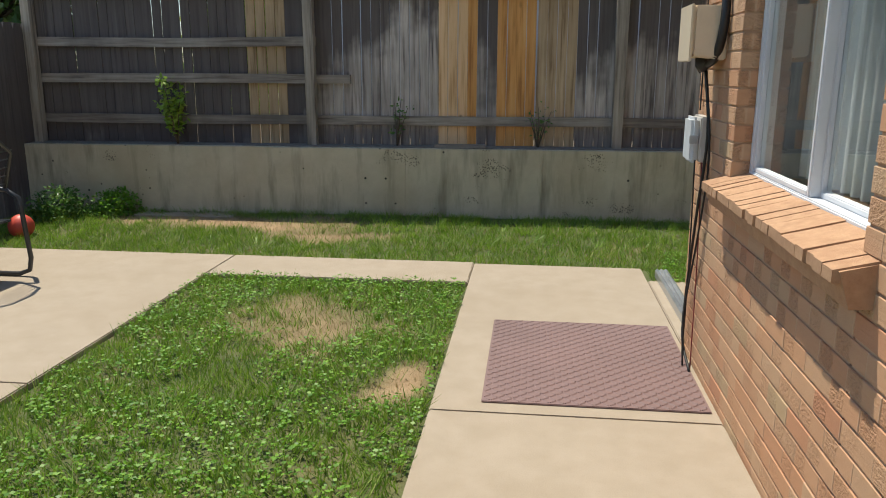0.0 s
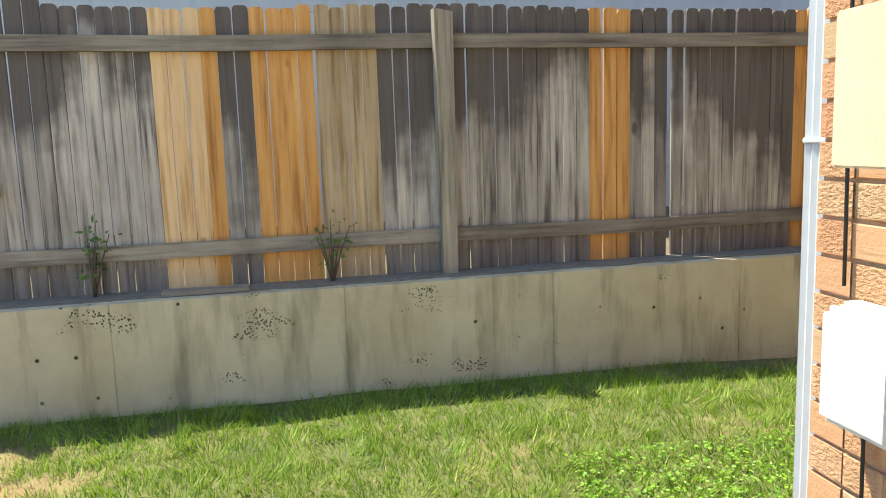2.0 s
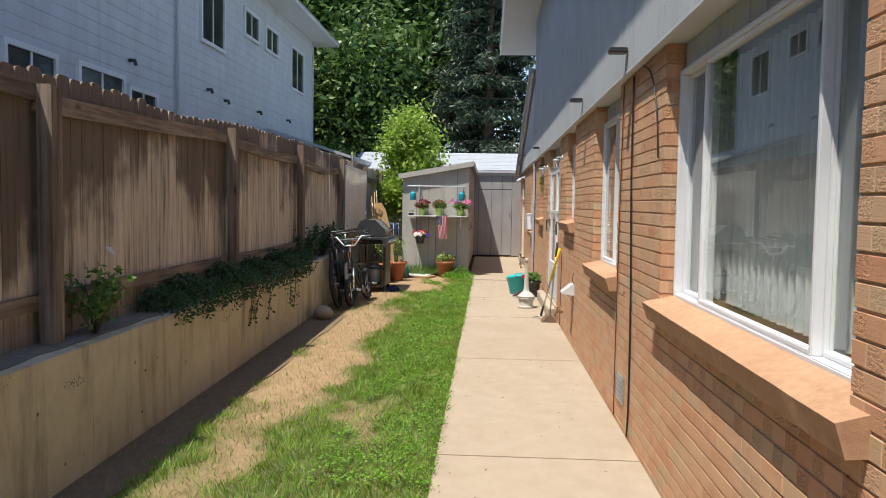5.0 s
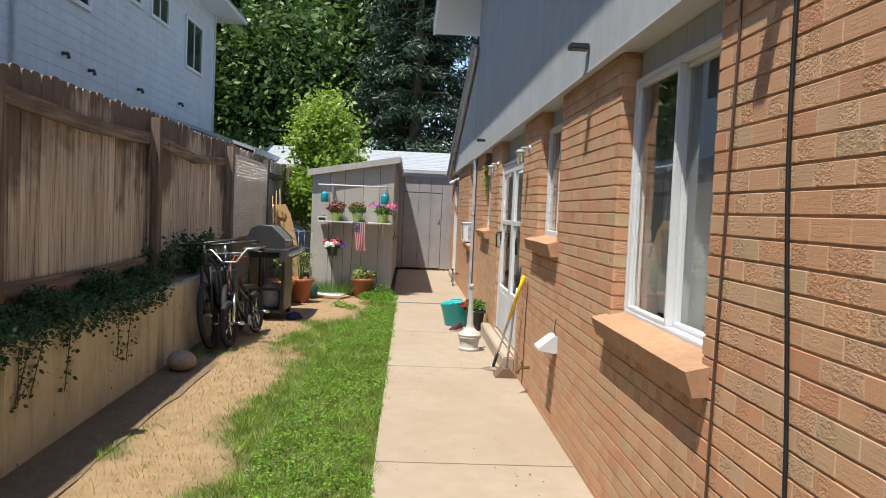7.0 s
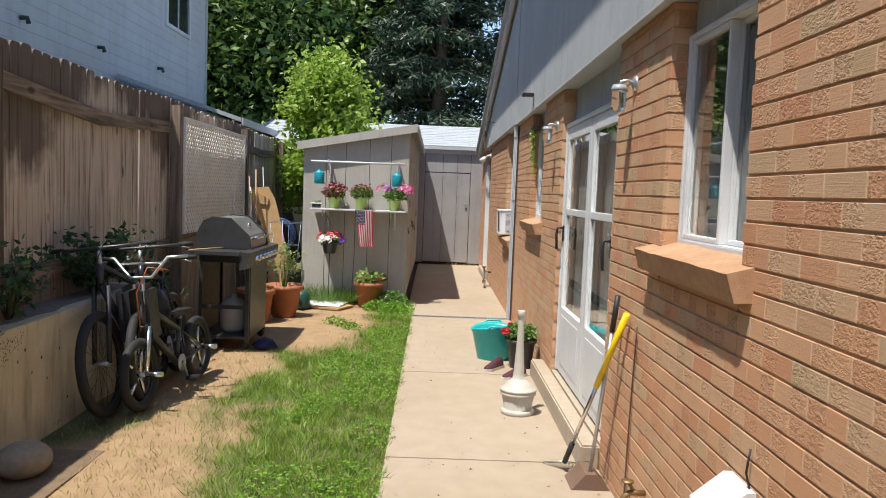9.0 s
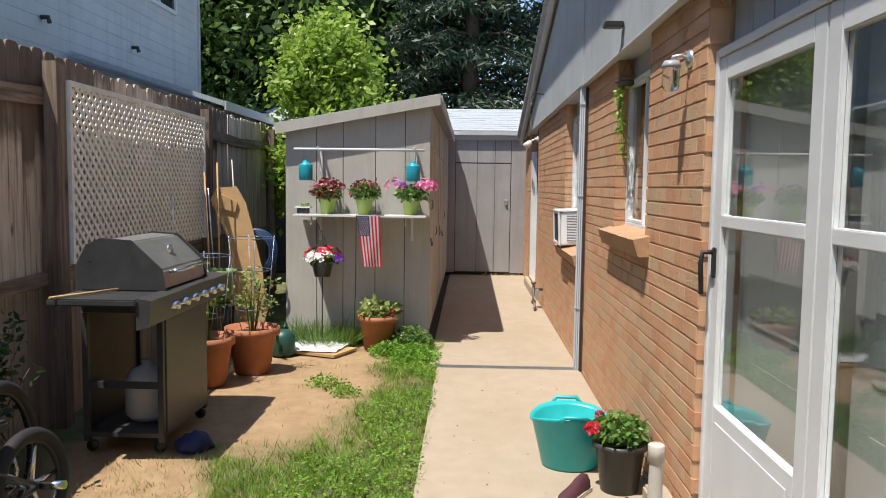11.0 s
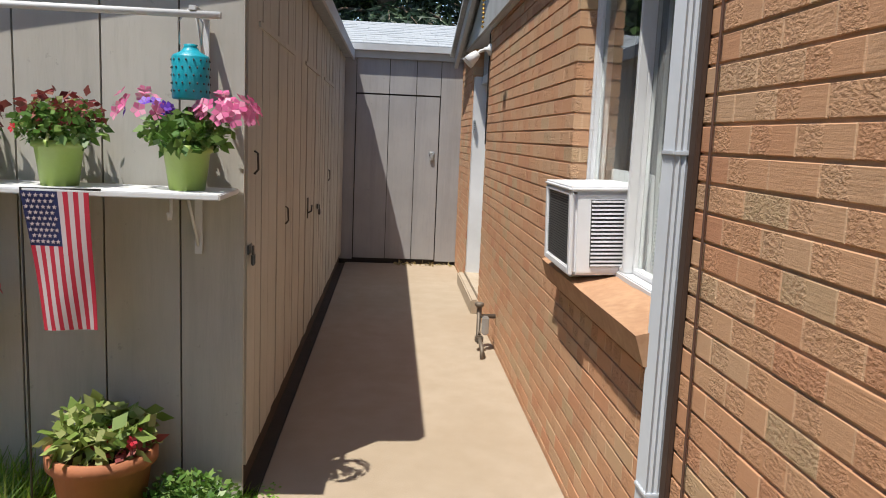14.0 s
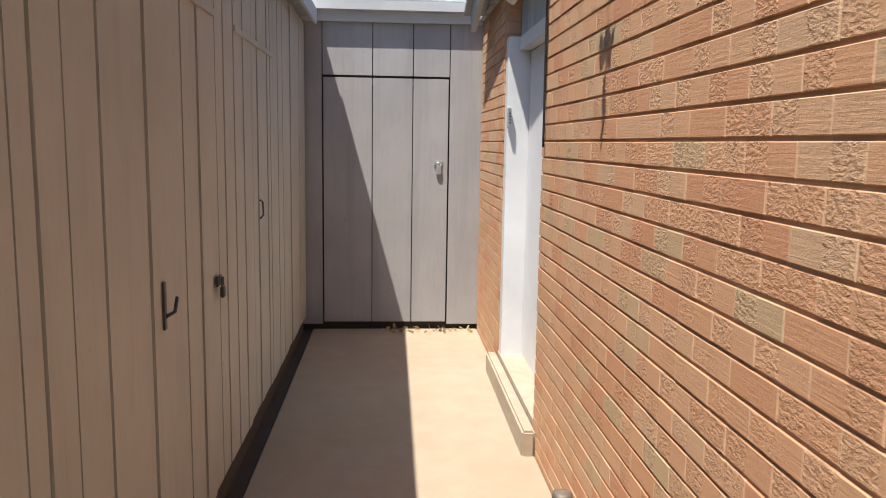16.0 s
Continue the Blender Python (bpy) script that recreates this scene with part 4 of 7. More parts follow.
for x0, x1 in ((20.1, 21.3), (21.9, 22.9), (23.3, 24.4)):
    bm = bmesh.new()
    box(bm, x0, x1, SY0 - 0.012, SY0 - 0.001, 2.03, 2.055)
    shed_part("door_head", bm, SHED_SIDING)
bm = bmesh.new()
prism(bm, [(SY0 - 0.1, shed_top(SY0 - 0.1)), (SY1 + 0.1, shed_top(SY1 + 0.1)), (SY1 + 0.1, shed_top(SY1 + 0.1) + 0.03), (SY0 - 0.1, shed_top(SY0 - 0.1) + 0.03)], 0, SX - 0.075, 26.1)
shed_part("roof", bm, SHINGLE)
bm = bmesh.new()
prism(bm, [(SY0 - 0.1, shed_top(SY0 - 0.1) - 0.085), (SY1 + 0.08, shed_top(SY1 + 0.08) - 0.085), (SY1 + 0.08, shed_top(SY1 + 0.08) + 0.02), (SY0 - 0.1, shed_top(SY0 - 0.1) + 0.02)], 0, SX - 0.1, SX - 0.077)
shed_part("fascia", bm, SHED_SIDING)
bm = bmesh.new()
box(bm, SX - 0.07, 25.9, SY0 - 0.12, SY0 - 0.101, 2.45, 2.56)
shed_part("side_fascia", bm, TRIM)

# ---- end building with a small door ----
EX = 26.1
end = thing("end_shed", (EX, 5, 0), "grey painted outbuilding with a plank door and shingle roof", "shed")
INVE = Matrix.Translation((-EX, -5, 0))


def end_part(name, bm, mat, parent=None, label=""):
    o = part(name, bm, mat, parent or end, label)
    if parent is None:
        o.matrix_parent_inverse = INVE
    return o


END_SIDING = siding_material("grey_end_siding", (0.36, 0.355, 0.36))
ys = [3.6, 4.13, 4.44, 4.735, 5.06, 5.46, 5.74]
for a, b in zip(ys, ys[1:]):
    door = 4.44 <= a < 5.4
    bm = bmesh.new()
    box(bm, EX, EX + 0.025, a + 0.004, b - 0.004, 2.09 if door else 0.06, 2.56)
    end_part("siding_board", bm, END_SIDING)
plank_door = end_part("door", prism(bmesh.new(), [(4.445, 2.02), (5.455, 2.02), (5.455, 2.045), (4.445, 2.045)], 0, EX + 0.012, EX + 0.03), END_SIDING)
for a, b in ((4.445, 4.735), (4.735, 5.06), (5.06, 5.455)):
    bm = bmesh.new()
    box(bm, EX - 0.008, EX + 0.02, a + 0.003, b - 0.003, 0.08, 2.07, 0.003)
    end_part("door_board", bm, END_SIDING, plank_door)
bm = bmesh.new()
box(bm, EX + 0.03, EX + 3, 3.6, 9.5, 0, 2.5)
end_part("body", bm, bpy.data.materials["shed_core"])
bm = bmesh.new()
box(bm, EX - 0.02, EX - 0.001, 4.49, 4.56, 1.38, 1.42, 0.003)
box(bm, EX - 0.035, EX - 0.012, 4.5, 4.545, 1.31, 1.38, 0.006)
tube(bm, [(EX - 0.022, 4.51, 1.38), (EX - 0.022, 4.512, 1.405), (EX - 0.022, 4.535, 1.405), (EX - 0.022, 4.536, 1.38)], 0.004)
end_part("padlock", bm, STEEL, plank_door, "steel hasp and padlock")
bm = bmesh.new()
box(bm, EX - 0.03, EX - 0.002, 3.6, 9.5, 2.5, 2.62)
end_part("fascia", bm, TRIM)
bm = bmesh.new()
prism(bm, [(EX - 0.085, 2.585), (EX - 0.033, 2.585), (EX - 0.033, 2.67), (EX - 0.04, 2.67), (EX - 0.04, 2.6), (EX - 0.078, 2.6), (EX - 0.078, 2.655), (EX - 0.09, 2.655)], 1, 3.6, 9.5)
end_part("gutter", bm, WHITE)
bm = bmesh.new()
box(bm, EX - 0.002, EX + 0.03, 3.6, 9.5, 2.562, 2.58)
end_part("soffit", bm, TRIM)
for i in range(12):
    a = i / 12
    x0, x1 = EX - 0.06 + 3.4 * a, EX - 0.06 + 3.4 * (a + 1 / 12 + 0.01)
    z0, z1 = 2.66 + 0.72 * a, 2.66 + 0.72 * (a + 1 / 12 + 0.01)
    y = 3.5 - random.uniform(0, 0.25)
    while y < 9.5:
        wd = random.uniform(0.2, 0.36)
        bm = bmesh.new()
        lift = random.uniform(0.008, 0.016)
        prism(bm, [(x0, z0), (x1, z1), (x1, z1 + 0.006), (x0, z0 + lift)], 1, y, y + wd - 0.004)
        end_part("shingle", bm, SHINGLE)
        y += wd
bm = bmesh.new()
prism(bm, [(EX - 0.05, 2.655), (EX + 3.34, 3.37), (EX + 6.8, 2.64), (EX + 6.8, 2.6), (EX - 0.05, 2.62)], 1, 3.5, 9.6)
end_part("roof_deck", bm, SHINGLE)

# ---- neighbouring house ----
NY = 11.4
nb = thing("neighbour_house", (10, NY, 0), "two-storey pale grey-blue sided house behind the fence", "house")
INVN = Matrix.Translation((-10, -NY, 0))


def nb_part(name, bm, mat, parent=None, label=""):
    o = part(name, bm, mat, parent or nb, label)
    if parent is None:
        o.matrix_parent_inverse = INVN
    return o


bm = bmesh.new()
box(bm, -3.75, 29.5, NY + 0.02, NY + 9, 0, 7.2)
nb_part("wall", bm, WHITE_SIDING)
for i in range(36):
    z = i * 0.2
    bm = bmesh.new()
    prism(bm, [(NY + 0.02, z), (NY + 0.01, z + 0.002), (NY + 0.014, z + 0.199), (NY + 0.02, z + 0.199)], 0, -3.74, 29.49)
    nb_part("lap_board", bm, WHITE_SIDING)
for x in (-3.78, 29.42):
    bm = bmesh.new()
    box(bm, x, x + 0.1, NY - 0.03, NY + 0.02, 0, 7.2)
    nb_part("corner_board", bm, TRIM)
bm = bmesh.new()
box(bm, -4.4, 30.4, NY - 0.75, NY + 9.6, 7.2, 7.3)
nb_part("eave", bm, WHITE)
bm = bmesh.new()
prism(bm, [(NY - 0.8, 7.3), (NY + 9.7, 7.3), (NY + 4.5, 9.2)], 0, -4.5, 30.5)
nb_part("roof", bm, SHINGLE)
bm = bmesh.new()
tube(bm, [(17.6, NY - 0.05, 0.5), (17.6, NY - 0.05, 7.2)], 0.035)
nb_part("downspout", bm, TRIM)
for x0, x1, z0, z1 in ((18.95, 20.3, 5.1, 6.5), (21.9, 23.0, 5.85, 6.42), (23.75, 24.9, 5.85, 6.42), (26.5, 28.0, 5.2, 6.42), (10.4, 11.35, 2.7, 3.52), (12.15, 13.25, 2.7, 3.58), (13.95, 15.3, 2.7, 3.62), (15.6, 16.6, 2.7, 3.5), (7.0, 8.4, 2.7, 3.55)):
    bm = bmesh.new()
    f = 0.08
    box(bm, x0 - f, x0, NY - 0.05, NY + 0.02, z0 - f, z1 + f)
    box(bm, x1, x1 + f, NY - 0.05, NY + 0.02, z0 - f, z1 + f)
    box(bm, x0, x1, NY - 0.05, NY + 0.02, z0 - f, z0)
    box(bm, x0, x1, NY - 0.05, NY + 0.02, z1, z1 + f)
    wf = nb_part("window", bm, WHITE)
    bm = bmesh.new()
    box(bm, x0, x1, NY - 0.012, NY - 0.008, z0, z1)
    nb_part("pane", bm, plain("dark_pane", (0.02, 0.025, 0.03), 0.06) if "dark_pane" not in bpy.data.materials else bpy.data.materials["dark_pane"], wf)
    bm = bmesh.new()
    box(bm, (x0 + x1) / 2 - 0.02, (x0 + x1) / 2 + 0.02, NY - 0.03, NY - 0.013, z0, z1)
    nb_part("mullion", bm, WHITE, wf)
for x, z in ((12.0, 4.9), (15.6, 4.0), (16.4, 6.1), (19.3, 4.05), (20.4, 3.95), (23.0, 4.0), (26.0, 4.1), (13.8, 5.3)):
    bm = bmesh.new()
    tube(bm, [(x, NY, z), (x, NY - 0.1, z), (x, NY - 0.12, z - 0.08)], 0.035)
    nb_part("wall_vent", bm, DARK)

# low roof beyond the fence
garage = thing("neighbour_garage", (26, 10, 0), "low grey outbuilding with a dark shingle roof behind the fence", "shed")
for nm, mat, o in (("wall", GREY_SIDING, [(9.2, 0), (11.3, 0), (11.3, 3.5), (9.2, 2.85)]), ("roof", SHINGLE, [(8.95, 2.82), (11.3, 3.55), (11.3, 3.63), (8.95, 2.9)])):
    bm = bmesh.new()
    prism(bm, o, 0, 23.9 if nm == "wall" else 23.6, 32)
    p = part(nm, bm, mat, garage)
    p.matrix_parent_inverse = Matrix.Translation((-26, -10, 0))
bm = bmesh.new()
box(bm, 23.6, 32, 8.91, 8.94, 2.76, 2.9)
p = part("fascia", bm, TRIM, garage)
p.matrix_parent_inverse = Matrix.Translation((-26, -10, 0))

# ---- trees ----
def limbs(bm, base, top, r, count, spread, seed):
    """A tapered trunk with limbs; returns points along the limbs."""
    rnd = random.Random(seed)
    base, top = Vector(base), Vector(top)
    pts = [base.lerp(top, i / 6) + Vector((rnd.uniform(-1, 1), rnd.uniform(-1, 1), 0)) * r * 0.6 * (0 < i < 6) for i in range(7)]
    tube(bm, pts, [r * (1 - 0.13 * i) for i in range(7)], 8)
    spots = []
    for k in range(count):
        f = rnd.uniform(0.25, 0.98)
        p = base.lerp(top, f)
        a = rnd.uniform(0, 2 * math.pi)
        reach = spread * rnd.uniform(0.5, 1.0) * (1.25 - f * 0.7)
        d = Vector((math.cos(a), math.sin(a), rnd.uniform(0.25, 0.9))).normalized()
        q = [p, p + d * reach * 0.5 + Vector((0, 0, 0.05 * reach)), p + d * reach]
        tube(bm, q, [r * 0.35, r * 0.2, r * 0.06], 5)
        spots += [q[1], q[2], q[1].lerp(q[2], 0.5)]
    return spots


def crown(spots, n, spread, size, droop, aspect=0.55):
    spots = np.array([tuple(p) for p in spots])
    at = spots[RNG.integers(0, len(spots), n)]
    off = RNG.normal(size=(n, 3)) * spread
    return leaf_quads(at + off, size, droop, aspect)


def leafy_tree(name, base, height, r, count, reach, n, puff, leaf, mat, label, seed, low=0.25):
    t = thing(name, base, label, "tree")
    bm = bmesh.new()
    spots = limbs(bm, (0, 0, 0), (0, 0, height * 0.82), r, count, reach, seed)
    part("trunk", bm, BARK, t)
    spots = [p for p in spots if p.z > height * low] + [Vector((0, 0, height * f)) for f in (0.7, 0.8, 0.85, 0.9)]
    o = new("crown", cards("crown", crown(spots, n, puff, leaf, 0.45), mat))
    o.parent = t
    return t


leafy_tree("young_tree", (23.4, 7.25, 0), 4.5, 0.07, 46, 1.05, 26000, 0.2, 0.12, LIGHT_LEAF, "small bright green leafy tree behind the shed", 3, 0.3)
leafy_tree("broadleaf_tree", (37.0, 15.0, 0), 15, 0.35, 90, 6.0, 52000, 1.05, 0.34, TREE_LEAF, "tall broadleaf tree with dense dark green crown", 5, 0.1)
leafy_tree("broadleaf_tree", (41.0, 8.5, 0), 17, 0.35, 90, 6.0, 52000, 1.05, 0.34, TREE_LEAF, "tall broadleaf tree with dense dark green crown", 8, 0.08)
leafy_tree("broadleaf_tree", (34.0, 10.2, 0), 9, 0.2, 60, 3.0, 22000, 0.7, 0.3, TREE_LEAF, "broadleaf tree of middle height behind the sheds", 11, 0.1)
leafy_tree("yard_tree", (-5.0, 13.5, 0), 4.9, 0.12, 40, 1.0, 7000, 0.3, 0.16, LIGHT_LEAF, "leafy green tree beyond the neighbouring house", 12, 0.2)

leafy_tree("yard_tree", (-7.9, 10.9, 0), 5.5, 0.15, 50, 1.6, 9000, 0.4, 0.18, TREE_LEAF, "leafy green tree beyond the side fence", 14, 0.1)


def spruce(base, height, reach, seed):
    rnd = random.Random(seed)
    t = thing("spruce_tree", base, "tall dark green spruce with drooping layered boughs", "tree", "spruces behind the outbuilding")
    bm = bmesh.new()
    tube(bm, [(0, 0, 0), (0, 0, height * 0.5), (0, 0, height)], [0.3, 0.18, 0.03], 8)
    spots = []
    z = 1.2
    while z < height - 0.3:
        k = 1 - z / height
        for i in range(7):
            a = rnd.uniform(0, 2 * math.pi)
            L = reach * (0.15 + 0.85 * k) * rnd.uniform(0.75, 1.1)
            d = Vector((math.cos(a), math.sin(a), 0))
            q = [Vector((0, 0, z)), Vector((0, 0, z - 0.02 * L)) + d * L * 0.5, Vector((0, 0, z - 0.22 * L)) + d * L]
            tube(bm, q, [0.05, 0.03, 0.01], 4, False)
            for j in range(9):
                f = 0.25 + 0.75 * j / 8
                spots.append(q[0].lerp(q[1], f * 2) if f < 0.5 else q[1].lerp(q[2], f * 2 - 1))
        z += 0.42
    part("trunk", bm, BARK, t)
    at = np.array([tuple(p) for p in spots])
    n = 62000
    c = at[RNG.integers(0, len(at), n)] + RNG.normal(size=(n, 3)) * np.array([0.22, 0.22, 0.10]) - np.array([0, 0, 0.1])
    o = new("crown", cards("crown", leaf_quads(c, 0.27, 0.7, 0.22), NEEDLE))
    o.parent = t


spruce((33.5, 5.2, 0), 15, 3.4, 1)
spruce((36.0, 1.6, 0), 17, 3.6, 2)
spruce((33.0, -1.8, 0), 14, 3.2, 3)
spruce((42.0, 12.5, 0), 17, 3.6, 4)


# ---- grass ----
def grow():
    green, dry, clover = [], [], []
    areas = [(0.9, 19.9, 5.45, 7.6), (-5.0, 0.9, 5.85, 7.37), (-2.36, -0.45, -1.5, 5.25)]
    for x0, x1, y0, y1 in areas:
        n = int((x1 - x0) * (y1 - y0) * 5600)
        xs, ys = RNG.uniform(x0, x1, n), RNG.uniform(y0, y1, n)
        u = RNG.uniform(0, 1, n)
        for x, y, k in zip(xs, ys, u):
            if y > WALL_Y + SKEW * x - 0.01:
                continue
            b = bareness(x, y) + 0.3 * noise.noise(Vector((x * 11, y * 11, 2))) + 0.2 * noise.noise(Vector((x * 4, y * 4, 6)))
            if y > 7.19 + 0.12 * noise.noise(Vector((x * 3, 0, 7))) and x > 2.5 and k > 0.12:
                continue
            if y > 7.3 and k > 0.5:
                continue
            if b > 0.28:
                keep = max(0.2 if x < 16.5 else 0.02, 0.9 - b * (0.85 if x < 16.5 else 1.1))
                if k < keep:
                    (dry if k < keep * (0.45 + 0.5 * b) else green).append((x, y))
            elif k < 0.86:
                (green if k > 0.12 else dry).append((x, y))
            elif (y < 6.2 and x > 1 and noise.noise(Vector((x * 1.3, y * 1.6, 5))) > -0.2) or (x < -0.45 and y < 5.3 and noise.noise(Vector((x * 2.3, y * 2.3, 8))) > -0.2):
                clover.append((x, y))

    def blades(pts, tall, wide, tufts=False):
        p = np.array(pts)
        n = len(p)
        z = np.array([lawn_height(x, y) for x, y in pts]) - 0.015
        a = RNG.uniform(0, 2 * np.pi, n)
        h = tall * RNG.uniform(0.5, 1.3, n)
        lean = RNG.normal(0, 0.55, (n, 2)) * h[:, None]
        if tufts:
            # tufts lean and grow together, with hollows between them
            grow_by = np.array([noise.noise(Vector((x * 9, y * 9, 31))) + 0.6 * noise.noise(Vector((x * 2.4, y * 2.4, 13))) for x, y in pts])
            h *= np.clip(1.0 + 0.75 * grow_by, 0.35, 1.9)
            way = np.array([(noise.noise(Vector((x * 6, y * 6, 57))), noise.noise(Vector((x * 6, y * 6, 83)))) for x, y in pts])
            lean = RNG.normal(0, 0.38, (n, 2)) * h[:, None] + 1.3 * way * h[:, None]
        base = np.column_stack([p, z])
        side = np.column_stack([np.cos(a), np.sin(a), np.zeros(n)]) * wide
        tip = base + np.column_stack([lean, h])
        return np.stack([base - side, base + side, tip], 1)

    g = new("lawn_grass", cards("lawn_grass", blades(green, 0.055, 0.0034, True), GRASS))
    tagged(g, "short green lawn grass with worn gaps", "grass", kind="stuff")
    d = new("dry_grass", cards("dry_grass", blades(dry, 0.035, 0.0024), DRY))
    tagged(d, "dry straw-coloured grass in worn lawn", "grass", kind="stuff")
    c = np.array([(x, y, lawn_height(x, y) + RNG.uniform(0.015, 0.06)) for x, y in clover])
    c = np.repeat(c, 3, axis=0) + RNG.normal(0, 0.012, (3 * len(c), 3)) * np.array([1, 1, 0.3])
    q = leaf_quads(c, 0.022, 0.1, 0.9)
    q[:, :, 2] = q[:, :1, 2] + (q[:, :, 2] - q[:, :1, 2]) * 0.4
    o = new("clover_patch", cards("clover_patch", q, CLOVER))
    tagged(o, "low green clover along the walk", "clover", kind="stuff")


grow()

# ---- materials of the loose things ----
TERRA = plain("terracotta", (0.37, 0.14, 0.066), 0.75, vary=0.18, size=0.12)
LIME = plain("lime_plastic", (0.30, 0.42, 0.10), 0.4, vary=0.08)
TEAL = plain("teal_plastic", (0.02, 0.42, 0.44), 0.35, vary=0.08)
LANTERN = plain("teal_enamel", (0.01, 0.32, 0.42), 0.4, vary=0.15, size=0.02)
WHITE_POT = plain("white_plastic", (0.55, 0.52, 0.47), 0.45, vary=0.07)
CREAM = plain("cream_plastic", (0.66, 0.55, 0.40), 0.45, vary=0.06)
CHARCOAL = plain("charcoal_enamel", (0.045, 0.046, 0.048), 0.35, vary=0.2)
GRILL_GREY = plain("grey_grill_enamel", (0.075, 0.073, 0.072), 0.38, 0.3, vary=0.12)
CHROME = plain("chrome", (0.72, 0.73, 0.74), 0.18, 1.0, vary=0.05)
RUBBER = plain("tyre_rubber", (0.018, 0.018, 0.019), 0.75)
PAINT_DARK = plain("dark_frame_paint", (0.025, 0.03, 0.045), 0.3)
ORANGE_CABLE = plain("orange_cable", (0.55, 0.14, 0.03), 0.5)
YELLOW = plain("yellow_plastic", (0.80, 0.56, 0.01), 0.4, vary=0.08)
BRASS = plain("old_brass", (0.30, 0.20, 0.09), 0.5, 0.8)
CARD = plain("cardboard", (0.47, 0.30, 0.14), 0.85, vary=0.12)
FILM_W = plain("plastic_sheet", (0.75, 0.76, 0.78), 0.25, vary=0.05)
WIRE = plain("blue_grey_wire", (0.22, 0.27, 0.38), 0.4, 0.6)
CABLE = plain("black_cable", (0.012, 0.012, 0.013), 0.5)
STONE = concrete("field_stone", (0.42, 0.36, 0.28), (0.33, 0.28, 0.21), (0.3, 0.25, 0.19), 0.3)
RED = leaf_material("red_petal", (0.45, 0.01, 0.03), (0.62, 0.03, 0.06), (0.72, 0.10, 0.12), 0.5, 0.25)
PINK = leaf_material("pink_petal", (0.62, 0.10, 0.28), (0.75, 0.22, 0.42), (0.82, 0.42, 0.55), 0.5, 0.3)
WHITE_PETAL = leaf_material("white_petal", (0.78, 0.76, 0.74), (0.82, 0.8, 0.8), (0.85, 0.8, 0.82), 0.5, 0.3)
PURPLE = leaf_material("purple_petal", (0.10, 0.03, 0.42), (0.16, 0.05, 0.5), (0.28, 0.12, 0.6), 0.5, 0.25)
BURGUNDY = leaf_material("burgundy_leaf", (0.16, 0.02, 0.03), (0.27, 0.05, 0.05), (0.32, 0.14, 0.10), 0.5, 0.25)
PLANT = leaf_material("plant_leaf", (0.05, 0.13, 0.02), (0.11, 0.23, 0.04), (0.22, 0.33, 0.09), 0.45, 0.3)
VARIEGATED = leaf_material("variegated_leaf", (0.12, 0.22, 0.04), (0.30, 0.38, 0.10), (0.45, 0.46, 0.22), 0.5, 0.3)
FLAG_RED = plain("flag_red", (0.36, 0.012, 0.032), 0.8, vary=0.1)
FLAG_WHITE = plain("flag_white", (0.46, 0.38, 0.40), 0.8, vary=0.06)
FLAG_BLUE = plain("flag_blue", (0.01, 0.015, 0.075), 0.8, vary=0.1)
FROST = glass_material("ribbed_glass", (0.97, 0.98, 0.96), 0.12)


def foliage(name, parent, mat, center, radius, n, size, squash=0.7, droop=0.2, aspect=0.6, label=""):
    """A clump of leaves or petals inside an uneven ball, as one mesh."""
    d = RNG.normal(size=(n, 3))
    d /= np.linalg.norm(d, axis=1)[:, None]
    r = radius * RNG.uniform(0.25, 1.0, (n, 1)) ** 0.6
    c = d * r * np.array([1, 1, squash]) + np.array(center)
    o = new(name, cards(name, leaf_quads(c, size, droop, aspect), mat))
    o.parent = parent
    return tagged(o, label, kind="stuff")


def blooms(name, parent, mat, center, radius, n, size, squash=0.5, up=0.35):
    """Flowers of five petals each on the outside of a clump."""
    quads = []
    for _ in range(n):
        d = RNG.normal(size=3)
        d[2] = abs(d[2]) * 0.8 + up * 0.3
        d /= np.linalg.norm(d)
        c = np.array(center) + d * radius * np.array([1, 1, squash]) * RNG.uniform(0.75, 1.05)
        u = np.cross(d, (0.3, 0.2, 1.0))
        u /= np.linalg.norm(u)
        v = np.cross(d, u)
        for k in range(5):
            a, b = 2 * np.pi * k / 5, 2 * np.pi * (k + 0.5) / 5
            p = lambda t, r: c + (u * np.cos(t) + v * np.sin(t)) * r * size + d * size * 0.25 * r
            quads.append([c, p(a - 0.55, 0.75), p(a, 1.0), p(a + 0.55, 0.75)])
    o = new(name, cards(name, quads, mat))
    o.parent = parent
    return o


def pot_mesh(r0, r1, h, rim=0.03, lip=0.012):
    bm = bmesh.new()
    lathe(bm, [(0, 0), (r0, 0), (r0 + (r1 - r0) * 0.8, h - rim), (r1 + lip, h - rim + 0.004), (r1 + lip, h), (r1 - 0.004, h), (r1 - 0.02, h - 0.05), (0, h - 0.05)], seg=28)
    return bm


def soil_disc(r, z):
    bm = bmesh.new()
    lathe(bm, [(0, z + 0.012), (r * 0.6, z + 0.008), (r, z - 0.004), (0, z - 0.01)], seg=18)
    return bm


EARTH = concrete("potting_soil", (0.07, 0.05, 0.035), (0.04, 0.03, 0.02), (0.05, 0.04, 0.03), 0.2)


